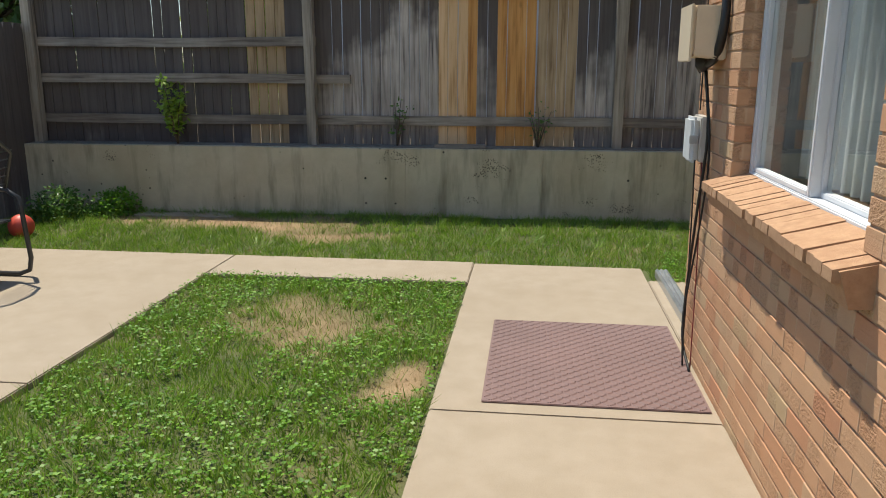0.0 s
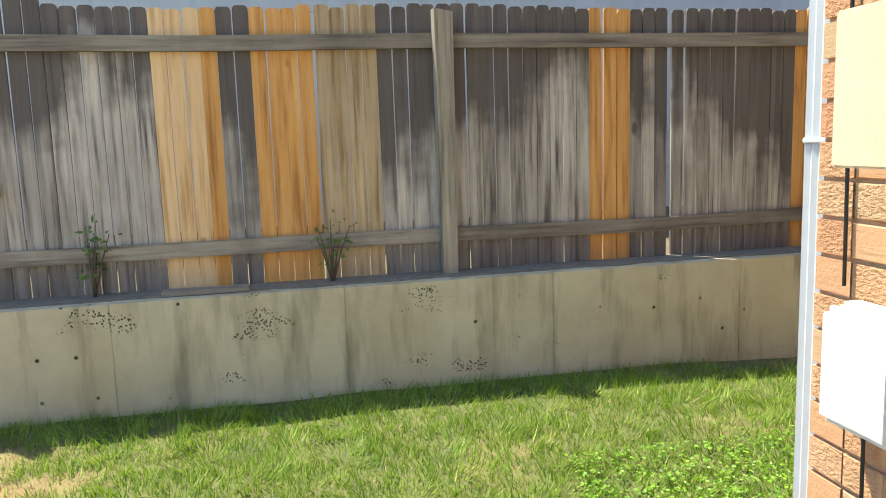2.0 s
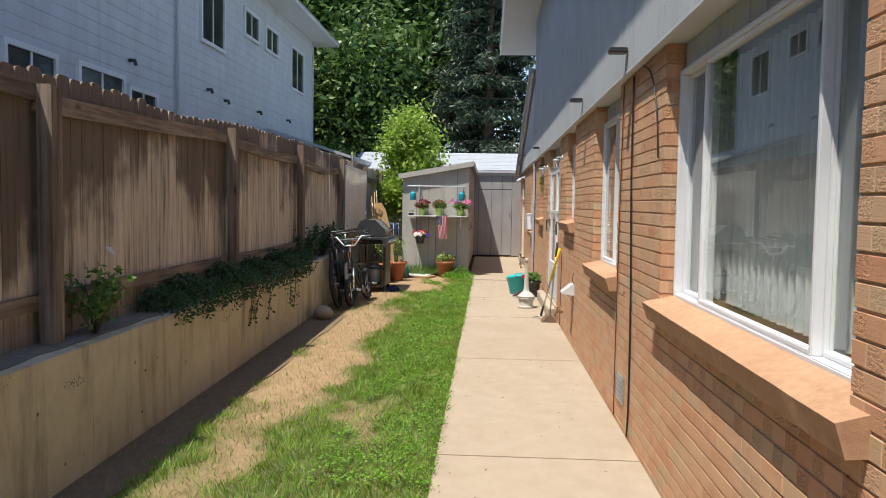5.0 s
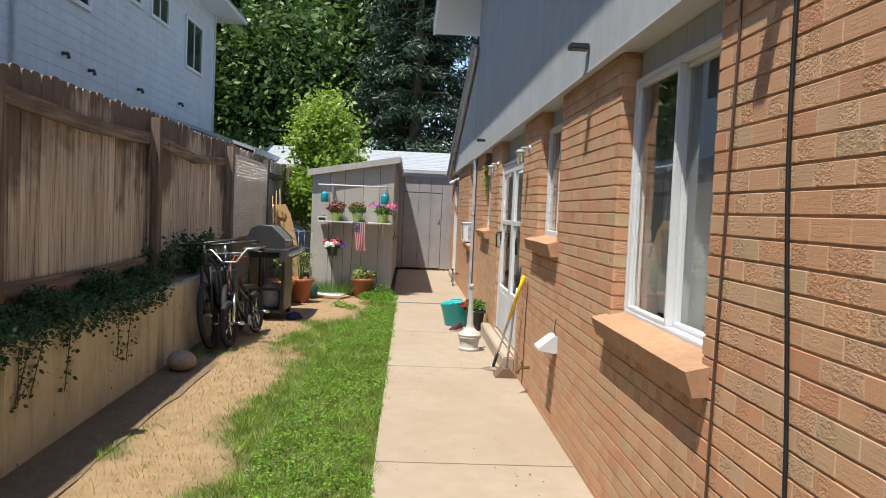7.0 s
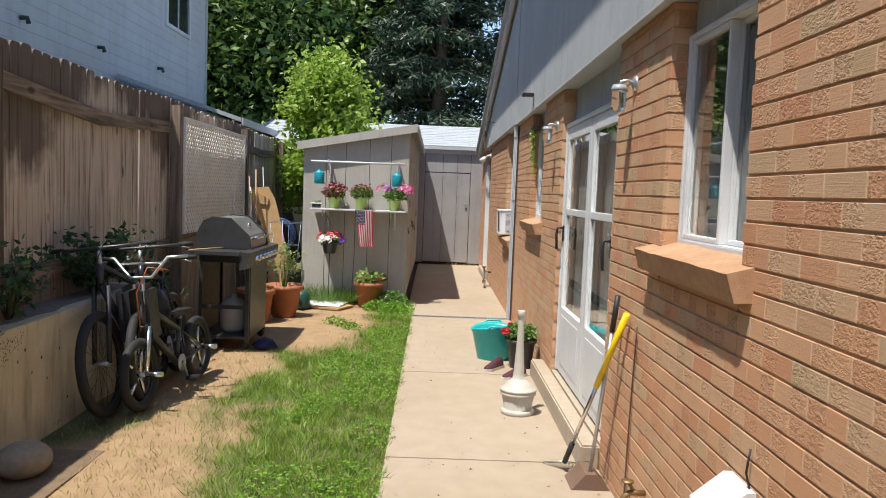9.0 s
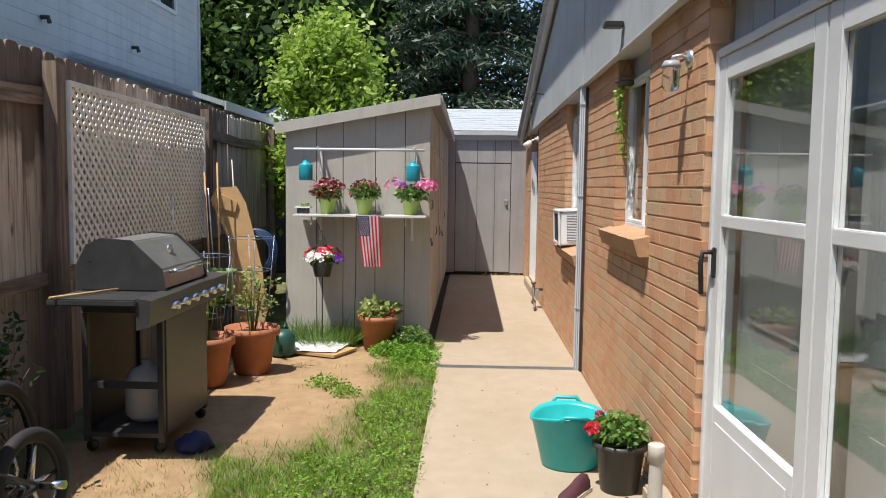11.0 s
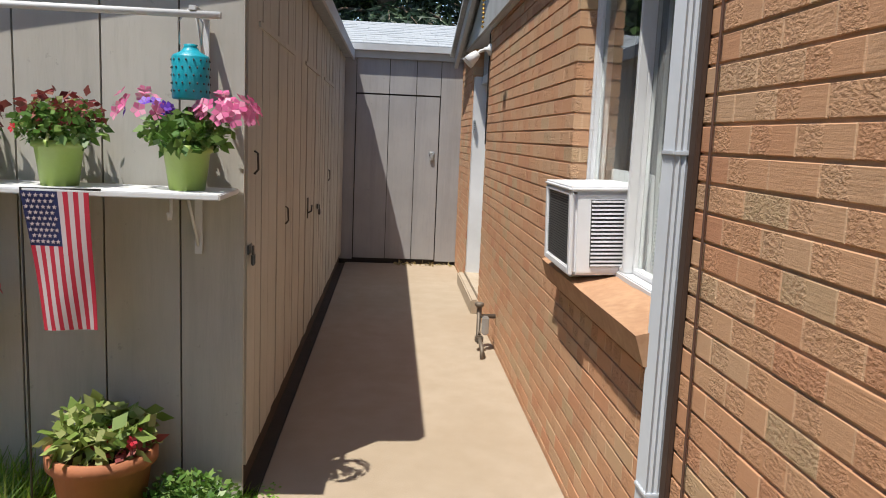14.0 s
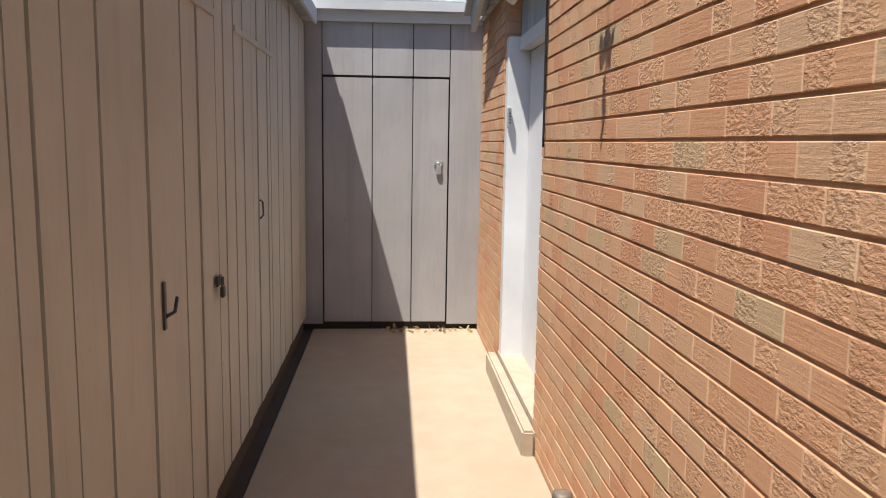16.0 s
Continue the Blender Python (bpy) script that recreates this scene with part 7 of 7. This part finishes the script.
for i in range(14):
    for j in range(14):
        bm.faces.new((g[i][j], g[i + 1][j], g[i + 1][j + 1], g[i][j + 1])).smooth = True
part("plastic", bm, FILM_W, sheet, "crumpled white plastic sheet")


def tomato(base, cage_top, label, r0, r1, h):
    p = thing("tomato_pot", base, label, "flower pot", "tomato pots")
    part("pot", pot_mesh(r0, r1, h, 0.07, 0.014), TERRA, p)
    part("soil", soil_disc(r1 - 0.03, h - 0.05), EARTH, p)
    for i, (z, r) in enumerate(((h + 0.16, 0.14), (h + 0.5, 0.165), (cage_top, 0.195))):
        bm = bmesh.new()
        tube(bm, [(r * math.cos(2 * math.pi * k / 28), r * math.sin(2 * math.pi * k / 28), z) for k in range(28)], 0.003, 6, closed=True)
        part("cage_ring", bm, WIRE, p)
    for k in range(4):
        bm = bmesh.new()
        a = 2 * math.pi * k / 4 + 0.4
        tube(bm, [(0.07 * math.cos(a), 0.07 * math.sin(a), h - 0.1), (0.14 * math.cos(a), 0.14 * math.sin(a), h + 0.16), (0.195 * math.cos(a), 0.195 * math.sin(a), cage_top + 0.02)], 0.003, 6)
        part("cage_wire", bm, WIRE, p)
    bm = bmesh.new()
    spots = []
    for k in range(11):
        a = random.uniform(0, 6.28)
        tip = Vector((math.cos(a) * 0.19, math.sin(a) * 0.19, h + random.uniform(0.15, 0.55)))
        q = [Vector((0.02 * math.cos(a), 0.02 * math.sin(a), h - 0.06)), Vector((tip.x * 0.4, tip.y * 0.4, tip.z + 0.02)), tip]
        tube(bm, q, [0.006, 0.004, 0.002], 5)
        spots += [q[1].lerp(q[2], f) for f in (0, 0.3, 0.6, 1.0)] + [q[0].lerp(q[1], 0.75)]
    tagged(part("stem_mass", bm, PLANT, p), kind="stuff")
    at = np.array([tuple(s) for s in spots])
    c = at[RNG.integers(0, len(at), 300)] + RNG.normal(size=(300, 3)) * 0.04
    o = new("foliage", cards("foliage", leaf_quads(c, 0.05, 0.3, 0.5), VARIEGATED))
    o.parent = p


tomato((18.5, 7.08, 0.0), 1.18, "large terracotta pot with a caged tomato plant", 0.15, 0.225, 0.4)
tomato((18.05, 7.33, 0.0), 1.06, "large terracotta pot with a small caged tomato plant", 0.15, 0.215, 0.4)
gp = thing("green_planter", (18.9, 7.5, 0.55), "olive green plastic planter on a dark stand", "flower pot")
part("pot", pot_mesh(0.1, 0.15, 0.3, 0.04, 0.01), plain("olive_plastic", (0.16, 0.24, 0.06), 0.5), gp)
bm = bmesh.new()
for sx in (-0.1, 0.1):
    for sy in (-0.1, 0.1):
        tube(bm, [(sx, sy, -0.55), (sx, sy, -0.01)], 0.012, 6)
box(bm, -0.13, 0.13, -0.13, 0.13, -0.03, -0.005)
part("stand", bm, CHARCOAL, gp)

board = thing("cardboard_cutout", (19.5, 7.42, 0.0), "tall tan shaped cardboard piece leaning by the fence", "cardboard")
bm = bmesh.new()
prism(bm, [(-0.17, 0.0), (0.14, 0.0), (0.2, 0.35), (0.15, 0.8), (0.05, 1.2), (-0.02, 1.45), (-0.12, 1.62), (-0.32, 1.6), (-0.38, 1.48), (-0.2, 1.1), (-0.16, 0.6)], 0, -0.01, 0.01)
for v in bm.verts:
    v.co.y *= -1
    v.co.x += v.co.z * 0.05
part("panel", bm, CARD, board)
bm = bmesh.new()
prism(bm, [(0.36, 1.42), (0.12, 1.36), (0.1, 1.46), (0.3, 1.56)], 0, 0.035, 0.055)
part("fold", bm, CARD, board)

hose = thing("garden_hose", (19.75, 7.42, 0.0), "coiled blue garden hose on a dark reel", "hose")
for k in range(7):
    bm = bmesh.new()
    r = 0.2 + 0.012 * (k % 3)
    tube(bm, [(0.04 * k - 0.1, r * math.cos(2 * math.pi * i / 24), 0.95 + r * math.sin(2 * math.pi * i / 24)) for i in range(24)], 0.011, 6, closed=True)
    part("coil", bm, plain("blue_hose", (0.02, 0.05, 0.13), 0.4) if "blue_hose" not in bpy.data.materials else bpy.data.materials["blue_hose"], hose)
bm = bmesh.new()
tube(bm, [(0.05, 0, 0), (0.05, 0, 1.0)], 0.025, 8)
part("stand", bm, CHARCOAL, hose)
stakes = thing("garden_stakes", (19.1, 7.62, 0.0), "thin pale garden stakes and tools leaning on the lattice", "stakes")
for a, b, r, mt in (((0, 0, 0), (-0.05, 0.06, 1.75), 0.008, CARD), ((0.15, 0, 0), (0.05, 0.06, 1.6), 0.006, STEEL), ((-0.9, -0.02, 0), (-0.85, 0.06, 1.55), 0.005, STEEL), ((0.2, 0.0, 0), (0.32, 0.06, 1.85), 0.008, CARD), ((0.9, 0.0, 0), (0.92, 0.1, 1.9), 0.006, WHITE_POT)):
    pole("stake", stakes, a, b, r, mt)
bag = thing("watering_can", (19.2, 6.98, 0.0), "dark green plastic watering can on the dirt", "watering can")
bm = bmesh.new()
lathe(bm, [(0, 0), (0.11, 0), (0.12, 0.03), (0.115, 0.18), (0.08, 0.23), (0.05, 0.24), (0, 0.24)], seg=20)
part("body", bm, plain("dark_green_plastic", (0.015, 0.07, 0.055), 0.45), bag)
bm = bmesh.new()
tube(bm, [(-0.1, 0, 0.06), (-0.2, 0, 0.18), (-0.25, 0, 0.26)], [0.02, 0.015, 0.02], 8)
part("spout", bm, bpy.data.materials["dark_green_plastic"], bag)
bm = bmesh.new()
tube(bm, [(0.05, 0, 0.23), (0.1, 0, 0.29), (0.16, 0, 0.22), (0.12, 0, 0.08)], 0.012, 8)
part("handle", bm, bpy.data.materials["dark_green_plastic"], bag)

# hardware on the shed's side doors
for i, (x, z, kind) in enumerate(((19.9, 1.09, 0), (22.15, 1.07, 1), (22.9, 1.0, 0), (21.0, 1.12, 2), (20.0, 1.45, 2), (23.9, 1.2, 2))):
    h = thing("door_latch", (x, SY0, z), "small rusty steel latch on the shed door", "latch", "latches on the shed doors")
    bm = bmesh.new()
    if kind == 0:
        box(bm, -0.05, 0.03, -0.012, -0.0045, -0.02, 0.02, 0.002)
        box(bm, -0.02, 0.02, -0.03, -0.013, -0.07, -0.02, 0.005)
        tube(bm, [(-0.012, -0.02, -0.02), (-0.012, -0.02, 0.012), (0.012, -0.02, 0.012), (0.012, -0.02, -0.02)], 0.004, 6)
    elif kind == 1:
        box(bm, -0.012, 0.012, -0.012, -0.0045, -0.09, 0.06, 0.002)
        tube(bm, [(0, -0.01, -0.05), (0.03, -0.03, -0.04), (0.06, -0.03, 0.0)], 0.006, 6)
    else:
        tube(bm, [(0, -0.005, 0.05), (0, -0.02, 0.04), (0.004, -0.022, -0.03), (0, -0.005, -0.05)], 0.005, 6)
    part("plate", bm, CHARCOAL, h)

# leaf litter at the end wall
n = 70
c = np.column_stack([RNG.normal(25.99, 0.05, n), RNG.uniform(4.25, 4.95, n), RNG.uniform(0.022, 0.05, n)])
litter = new("leaf_litter", cards("leaf_litter", leaf_quads(c, 0.05, 0.0, 0.6), DRY))
tagged(litter, "dry leaf litter at the foot of the end door", "leaves", kind="stuff")

# ---- grill ----
grill = thing("gas_grill", (16.05, 6.98, 0.0), "black and grey gas grill with side shelf on wheels", "grill")
bm = bmesh.new()
box(bm, 0.36, 1.12, 0.06, 0.55, 0.86, 1.0, 0.01)
part("firebox", bm, CHARCOAL, grill)
bm = bmesh.new()
prism(bm, [(0.04, 1.005), (0.57, 1.005), (0.57, 1.12), (0.5, 1.26), (0.42, 1.3), (0.24, 1.29), (0.06, 1.12)], 0, 0.38, 1.1)
bmesh.ops.bevel(bm, geom=list(bm.edges), offset=0.012, segments=2, affect="EDGES")
lid = part("lid", bm, plain("brushed_lid", (0.36, 0.35, 0.33), 0.38, 0.7, vary=0.15), grill, "brushed steel lid")
for x in (0.365, 1.102):
    bm = bmesh.new()
    prism(bm, [(0.03, 1.0), (0.58, 1.0), (0.58, 1.13), (0.51, 1.27), (0.42, 1.31), (0.235, 1.3), (0.05, 1.13)], 0, x, x + 0.014)
    part("lid_end", bm, CHARCOAL, lid)
bm = bmesh.new()
tube(bm, [(0.5, 0.06, 1.1), (0.5, 0.0, 1.11), (0.98, 0.0, 1.11), (0.98, 0.06, 1.1)], 0.013, 10)
part("lid_handle", bm, CHROME, lid)
bm = bmesh.new()
lathe(bm, [(0, -0.012), (0.035, -0.012), (0.035, 0.0)], (0.74, 0.15, 1.215), 16, 1)
part("thermometer", bm, CHROME, lid)
bm = bmesh.new()
prism(bm, [(0.06, 0.82), (-0.01, 0.84), (-0.03, 0.99), (0.06, 1.0)], 0, 0.02, 1.38)
panel = part("control_panel", bm, GRILL_GREY, grill)
for i in range(6):
    bm = bmesh.new()
    lathe(bm, [(0.0, -0.05), (0.022, -0.048), (0.027, -0.02), (0.03, 0.0)], (0.36 + i * 0.165, -0.015, 0.915), 14, 1)
    part("knob", bm, CHROME, panel)
for x0, x1 in ((0.0, 0.35), (1.13, 1.4)):
    bm = bmesh.new()
    box(bm, x0, x1, 0.05, 0.56, 0.955, 0.995, 0.008)
    part("side_shelf", bm, CHARCOAL, grill)
bm = bmesh.new()
tube(bm, [(-0.03, 0.52, 1.005), (0.33, 0.3, 1.01)], 0.007, 8)
part("skewer", bm, CARD, grill)
for x in (0.36, 1.1):
    for y in (0.06, 0.52):
        bm = bmesh.new()
        box(bm, x - 0.018, x + 0.018, y - 0.018, y + 0.018, 0.07, 0.86, 0.003)
        part("leg", bm, CHARCOAL, grill)
bm = bmesh.new()
box(bm, 0.38, 1.08, 0.035, 0.05, 0.12, 0.82, 0.003)
part("front_panel", bm, GRILL_GREY, grill)
# Black sheet added to darken the open space under the grill.
bm = bmesh.new()
box(bm, 0.38, 1.08, 0.525, 0.54, 0.131, 0.86, 0.003)
part("back_panel", bm, BLACK, grill)
bm = bmesh.new()
box(bm, 0.34, 1.12, 0.04, 0.54, 0.1, 0.13, 0.003)
part("bottom_shelf", bm, CHARCOAL, grill)
bm = bmesh.new()
box(bm, 0.345, 0.375, 0.07, 0.52, 0.4, 0.44, 0.003)
part("side_rail", bm, CHARCOAL, grill)
for x in (0.38, 1.08):
    for y in (0.08, 0.5):
        bm = bmesh.new()
        lathe(bm, [(0, -0.012), (0.035, -0.012), (0.035, 0.012), (0, 0.012)], (x, y, 0.036), 14, 0)
        part("caster", bm, BLACK, grill)
tank = thing("gas_bottle", (16.7, 7.25, 0.13), "white steel gas bottle on the grill shelf", "gas bottle")
bm = bmesh.new()
lathe(bm, [(0, 0), (0.1, 0), (0.135, 0.04), (0.135, 0.26), (0.1, 0.32), (0.03, 0.35), (0.03, 0.38), (0, 0.38)], seg=22)
part("body", bm, WHITE_POT, tank)
bag = thing("blue_bag", (16.5, 6.88, 0.0), "crumpled dark blue bag in the shade of the grill", "bag")
bm = bmesh.new()
lathe(bm, [(0, 0.0), (0.1, 0.0), (0.12, 0.03), (0.09, 0.08), (0.04, 0.1), (0, 0.095)], seg=20)
for v in bm.verts:
    v.co += Vector((1, 1, 0.6)) * 0.04 * noise.noise(v.co * 15) * (v.co.z > 0.01)
part("body", bm, plain("navy_fabric", (0.012, 0.018, 0.08), 0.7), bag)


# ---- bicycles ----
def wheel(parent, x, r, mag, tyre=0.024):
    """A wheel in the bicycle's own plane (y = 0)."""
    bm = bmesh.new()
    tube(bm, [(x + r * math.cos(2 * math.pi * i / 36), 0, r + tyre + r * math.sin(2 * math.pi * i / 36)) for i in range(36)], tyre, 8, closed=True)
    w = part("wheel", bm, RUBBER, parent, "black rubber tyre")
    c = Vector((x, 0, r + tyre))
    bm = bmesh.new()
    tube(bm, [(x + (r - 0.028) * math.cos(2 * math.pi * i / 36), 0, c.z + (r - 0.028) * math.sin(2 * math.pi * i / 36)) for i in range(36)], 0.013, 6, closed=True)
    part("rim", bm, BLACK, w)
    bm = bmesh.new()
    tube(bm, [c + Vector((0, -0.05, 0)), c + Vector((0, 0.05, 0))], 0.018, 10)
    part("hub", bm, STEEL, w)
    n = 5 if mag else 24
    for k in range(n):
        a = 2 * math.pi * k / n
        bm = bmesh.new()
        tip = c + Vector((math.cos(a), 0, math.sin(a))) * (r - 0.03)
        side = 0.0 if mag else (0.025 if k % 2 else -0.025)
        tube(bm, [c + Vector((0, side, 0)), tip], [0.016, 0.009] if mag else 0.0015, 6)
        part("spoke", bm, CHROME if mag else CHARCOAL, w)
    return c


def bicycle(at, turn, lean, r, base, label, small):
    """Front of the bicycle toward its own -x."""
    b = thing("bicycle", at, label, "bicycle", "bicycles by the wall")
    b.rotation_euler = (lean, 0, turn)
    f = wheel(b, -base / 2, r, small, 0.034)
    k = wheel(b, base / 2, r, small, 0.034)
    s = 0.62 if small else 1.0
    crank = Vector((base * 0.1, 0, r * 0.95))
    seat = crank + Vector((0.13 * s + 0.02, 0, 0.5 * s + (0.02 if small else 0.1)))
    headt = f + Vector((0.16 * s + 0.03, 0, (0.62 if not small else 0.5) * s + 0.05 + (0.12 if small else 0.0)))
    headb = headt + Vector((-0.035, 0, -0.13))
    paint = CHARCOAL if small else PAINT_DARK
    for nm, a, c, rr in (("top_tube", seat - Vector((0.02, 0, 0.08)), headt, 0.022), ("down_tube", crank, headb, 0.027), ("seat_tube", crank, seat, 0.02)):
        pole(nm, b, a, c, rr, paint)
    for sy in (-0.05, 0.05):
        pole("chain_stay", b, crank + Vector((0, sy * 0.6, 0)), k + Vector((0, sy, 0)), 0.009, paint)
        pole("seat_stay", b, seat - Vector((0.02, -sy * 0.4, 0.09)), k + Vector((0, sy, 0)), 0.008, paint)
        pole("fork_blade", b, headb + Vector((0, sy, -0.02)), f + Vector((0, sy, 0)), 0.017, CHROME if small else BLACK)
    pole("head_tube", b, headb, headt, 0.021, paint)
    up = headt + Vector((0.01, 0, 0.2 if small else 0.1))
    pole("stem", b, headt, up, 0.014, STEEL)
    bm = bmesh.new()
    if small:
        tube(bm, [up + Vector((0.05, -0.33, 0.14)), up + Vector((0.0, -0.2, 0.14)), up + Vector((-0.02, -0.08, 0.0)), up + Vector((-0.02, 0.08, 0.0)), up + Vector((0.0, 0.2, 0.14)), up + Vector((0.05, 0.33, 0.14))], 0.012, 8)
        tube(bm, [up + Vector((0.0, -0.17, 0.1)), up + Vector((0.0, 0.17, 0.1))], 0.008, 8)
    else:
        tube(bm, [up + Vector((0.07, -0.32, 0.02)), up + Vector((0, -0.12, 0.02)), up + Vector((0, 0.12, 0.02)), up + Vector((0.07, 0.32, 0.02))], 0.012, 8)
    part("handlebar", bm, STEEL if small else CHARCOAL, b)
    for sy in (-1, 1):
        e = up + Vector((0.06, sy * 0.27, 0.02 if not small else 0.13))
        pole("grip", b, e, e + Vector((0.02, sy * 0.11, 0)), 0.018, RUBBER)
        pole("brake_lever", b, e + Vector((-0.03, 0, -0.01)), e + Vector((-0.04, sy * 0.09, -0.025)), 0.005, CHROME)
    bm = bmesh.new()
    q = seat + Vector((0.03, 0, 0.03))
    prism(bm, [(q.x - 0.16, -0.02), (q.x - 0.02, -0.04), (q.x + 0.1, -0.075), (q.x + 0.12, 0.0), (q.x + 0.1, 0.075), (q.x - 0.02, 0.04), (q.x - 0.16, 0.02)], 2, q.z, q.z + 0.045)
    bmesh.ops.bevel(bm, geom=list(bm.edges), offset=0.012, segments=2, affect="EDGES")
    part("saddle", bm, BLACK, b)
    pole("seat_post", b, seat, q, 0.013, STEEL)
    bm = bmesh.new()
    lathe(bm, [(0.02, -0.006), (0.085 * (0.8 if small else 1), -0.003), (0.085 * (0.8 if small else 1), 0.003), (0.02, 0.006)], (crank.x, -0.045, crank.z), 24, 1)
    part("chainring", bm, STEEL, b)
    for sy, dz in ((-0.07, -0.15), (0.07, 0.15)):
        e = crank + Vector((0.04, sy, dz * (0.85 if small else 1)))
        pole("crank_arm", b, crank + Vector((0, sy * 0.8, 0)), e, 0.009, STEEL)
        bm = bmesh.new()
        box(bm, e.x - 0.045, e.x + 0.045, min(e.y, e.y + math.copysign(0.09, sy)), max(e.y, e.y + math.copysign(0.09, sy)), e.z - 0.012, e.z + 0.012, 0.004)
        part("pedal", bm, BLACK, b)
    bm = bmesh.new()
    tube(bm, [up + Vector((-0.01, -0.2, 0.05)), up + Vector((-0.12, -0.1, 0.08)), up + Vector((-0.1, 0, -0.1)), headb + Vector((-0.03, 0, -0.05))], 0.004, 6)
    part("brake_cable", bm, ORANGE_CABLE if small else CABLE, b)
    if small:
        for sy in (-1, 1):
            pole("axle_peg", b, f + Vector((0, sy * 0.05, 0)), f + Vector((0, sy * 0.17, 0)), 0.02, CHROME)
            pole("axle_peg", b, k + Vector((0, sy * 0.05, 0)), k + Vector((0, sy * 0.17, 0)), 0.02, CHROME)
    else:
        bm = bmesh.new()
        tube(bm, [k + Vector((0, -0.04, 0)), k + Vector((0, -0.05, -0.1)), k + Vector((-0.05, -0.05, -0.17))], 0.012, 6)
        part("derailleur", bm, CHROME, b)
    return b


bicycle((14.6, 7.43, 0.0), 0.03, -0.14, 0.335, 1.05, "black mountain bicycle leaning beside the retaining wall", False)
bicycle((14.73, 7.2, 0.0), -0.09, -0.08, 0.228, 1.02, "small black and chrome stunt bicycle with pegs", True)
spare = bicycle((14.95, 7.34, 0.0), 0.1, -0.11, 0.31, 1.0, "dark mountain bicycle with a black pannier between two others", False)
for sy in (-1, 1):
    bm = bmesh.new()
    box(bm, -0.64, -0.34, 0.07 * sy - 0.045, 0.07 * sy + 0.045, 0.44, 0.88, 0.04)
    part("pannier", bm, BLACK, spare, "black cloth pannier")
bm = bmesh.new()
lathe(bm, [(0, -0.16), (0.07, -0.15), (0.095, -0.05), (0.09, 0.08), (0.05, 0.15), (0, 0.16)], (0.02, 0.0, 0.62), 16)
part("frame_bag", bm, BLACK, spare, "black cloth frame bag")

rock = thing("stone", (12.98, 7.42, 0.0), "rounded tan field stone beside the retaining wall", "stone")
bm = bmesh.new()
bmesh.ops.create_icosphere(bm, subdivisions=3, radius=0.15)
for v in bm.verts:
    v.co *= 1 + 0.12 * noise.noise(v.co * 6)
    v.co = Vector((v.co.x * 1.15, v.co.y * 0.9, v.co.z * 0.66 + 0.085))
for f in bm.faces:
    f.smooth = True
part("body", bm, concrete("tan_stone", (0.34, 0.28, 0.21), (0.26, 0.21, 0.16), (0.22, 0.18, 0.14), 0.2), rock)

# pebbles, leaves and bits on the walk and dirt
verts_n = 260
pb = np.column_stack([RNG.uniform(1.2, 18.6, verts_n), RNG.uniform(4.25, 5.5, verts_n), np.full(verts_n, 0.023)])
q = leaf_quads(pb, 0.018, 0.0, 0.8)
q[:, :, 2] = 0.022 + (q[:, :, 2] - q[:, :1, 2]).clip(0, 0.006)
bits = new("walk_debris", cards("walk_debris", q, BARK))
tagged(bits, "small dry bits scattered on the concrete walk", "debris", kind="stuff")

# ---- single bricks last ----
lay_bricks(wall_north, brick_cells(WX, 26.1, OPEN_N), Matrix.Translation((0, W, 0)), (20.4, 22.6, 0.5, 2.2))
lay_bricks(wall_west, brick_cells(W - 128 * LONG / 2, W - 0.102, OPEN_W), Matrix.Translation((WX, 0, 0)) @ Matrix.Rotation(radians(90), 4, "Z"), (1.2, 3.3, -0.1, 1.9))
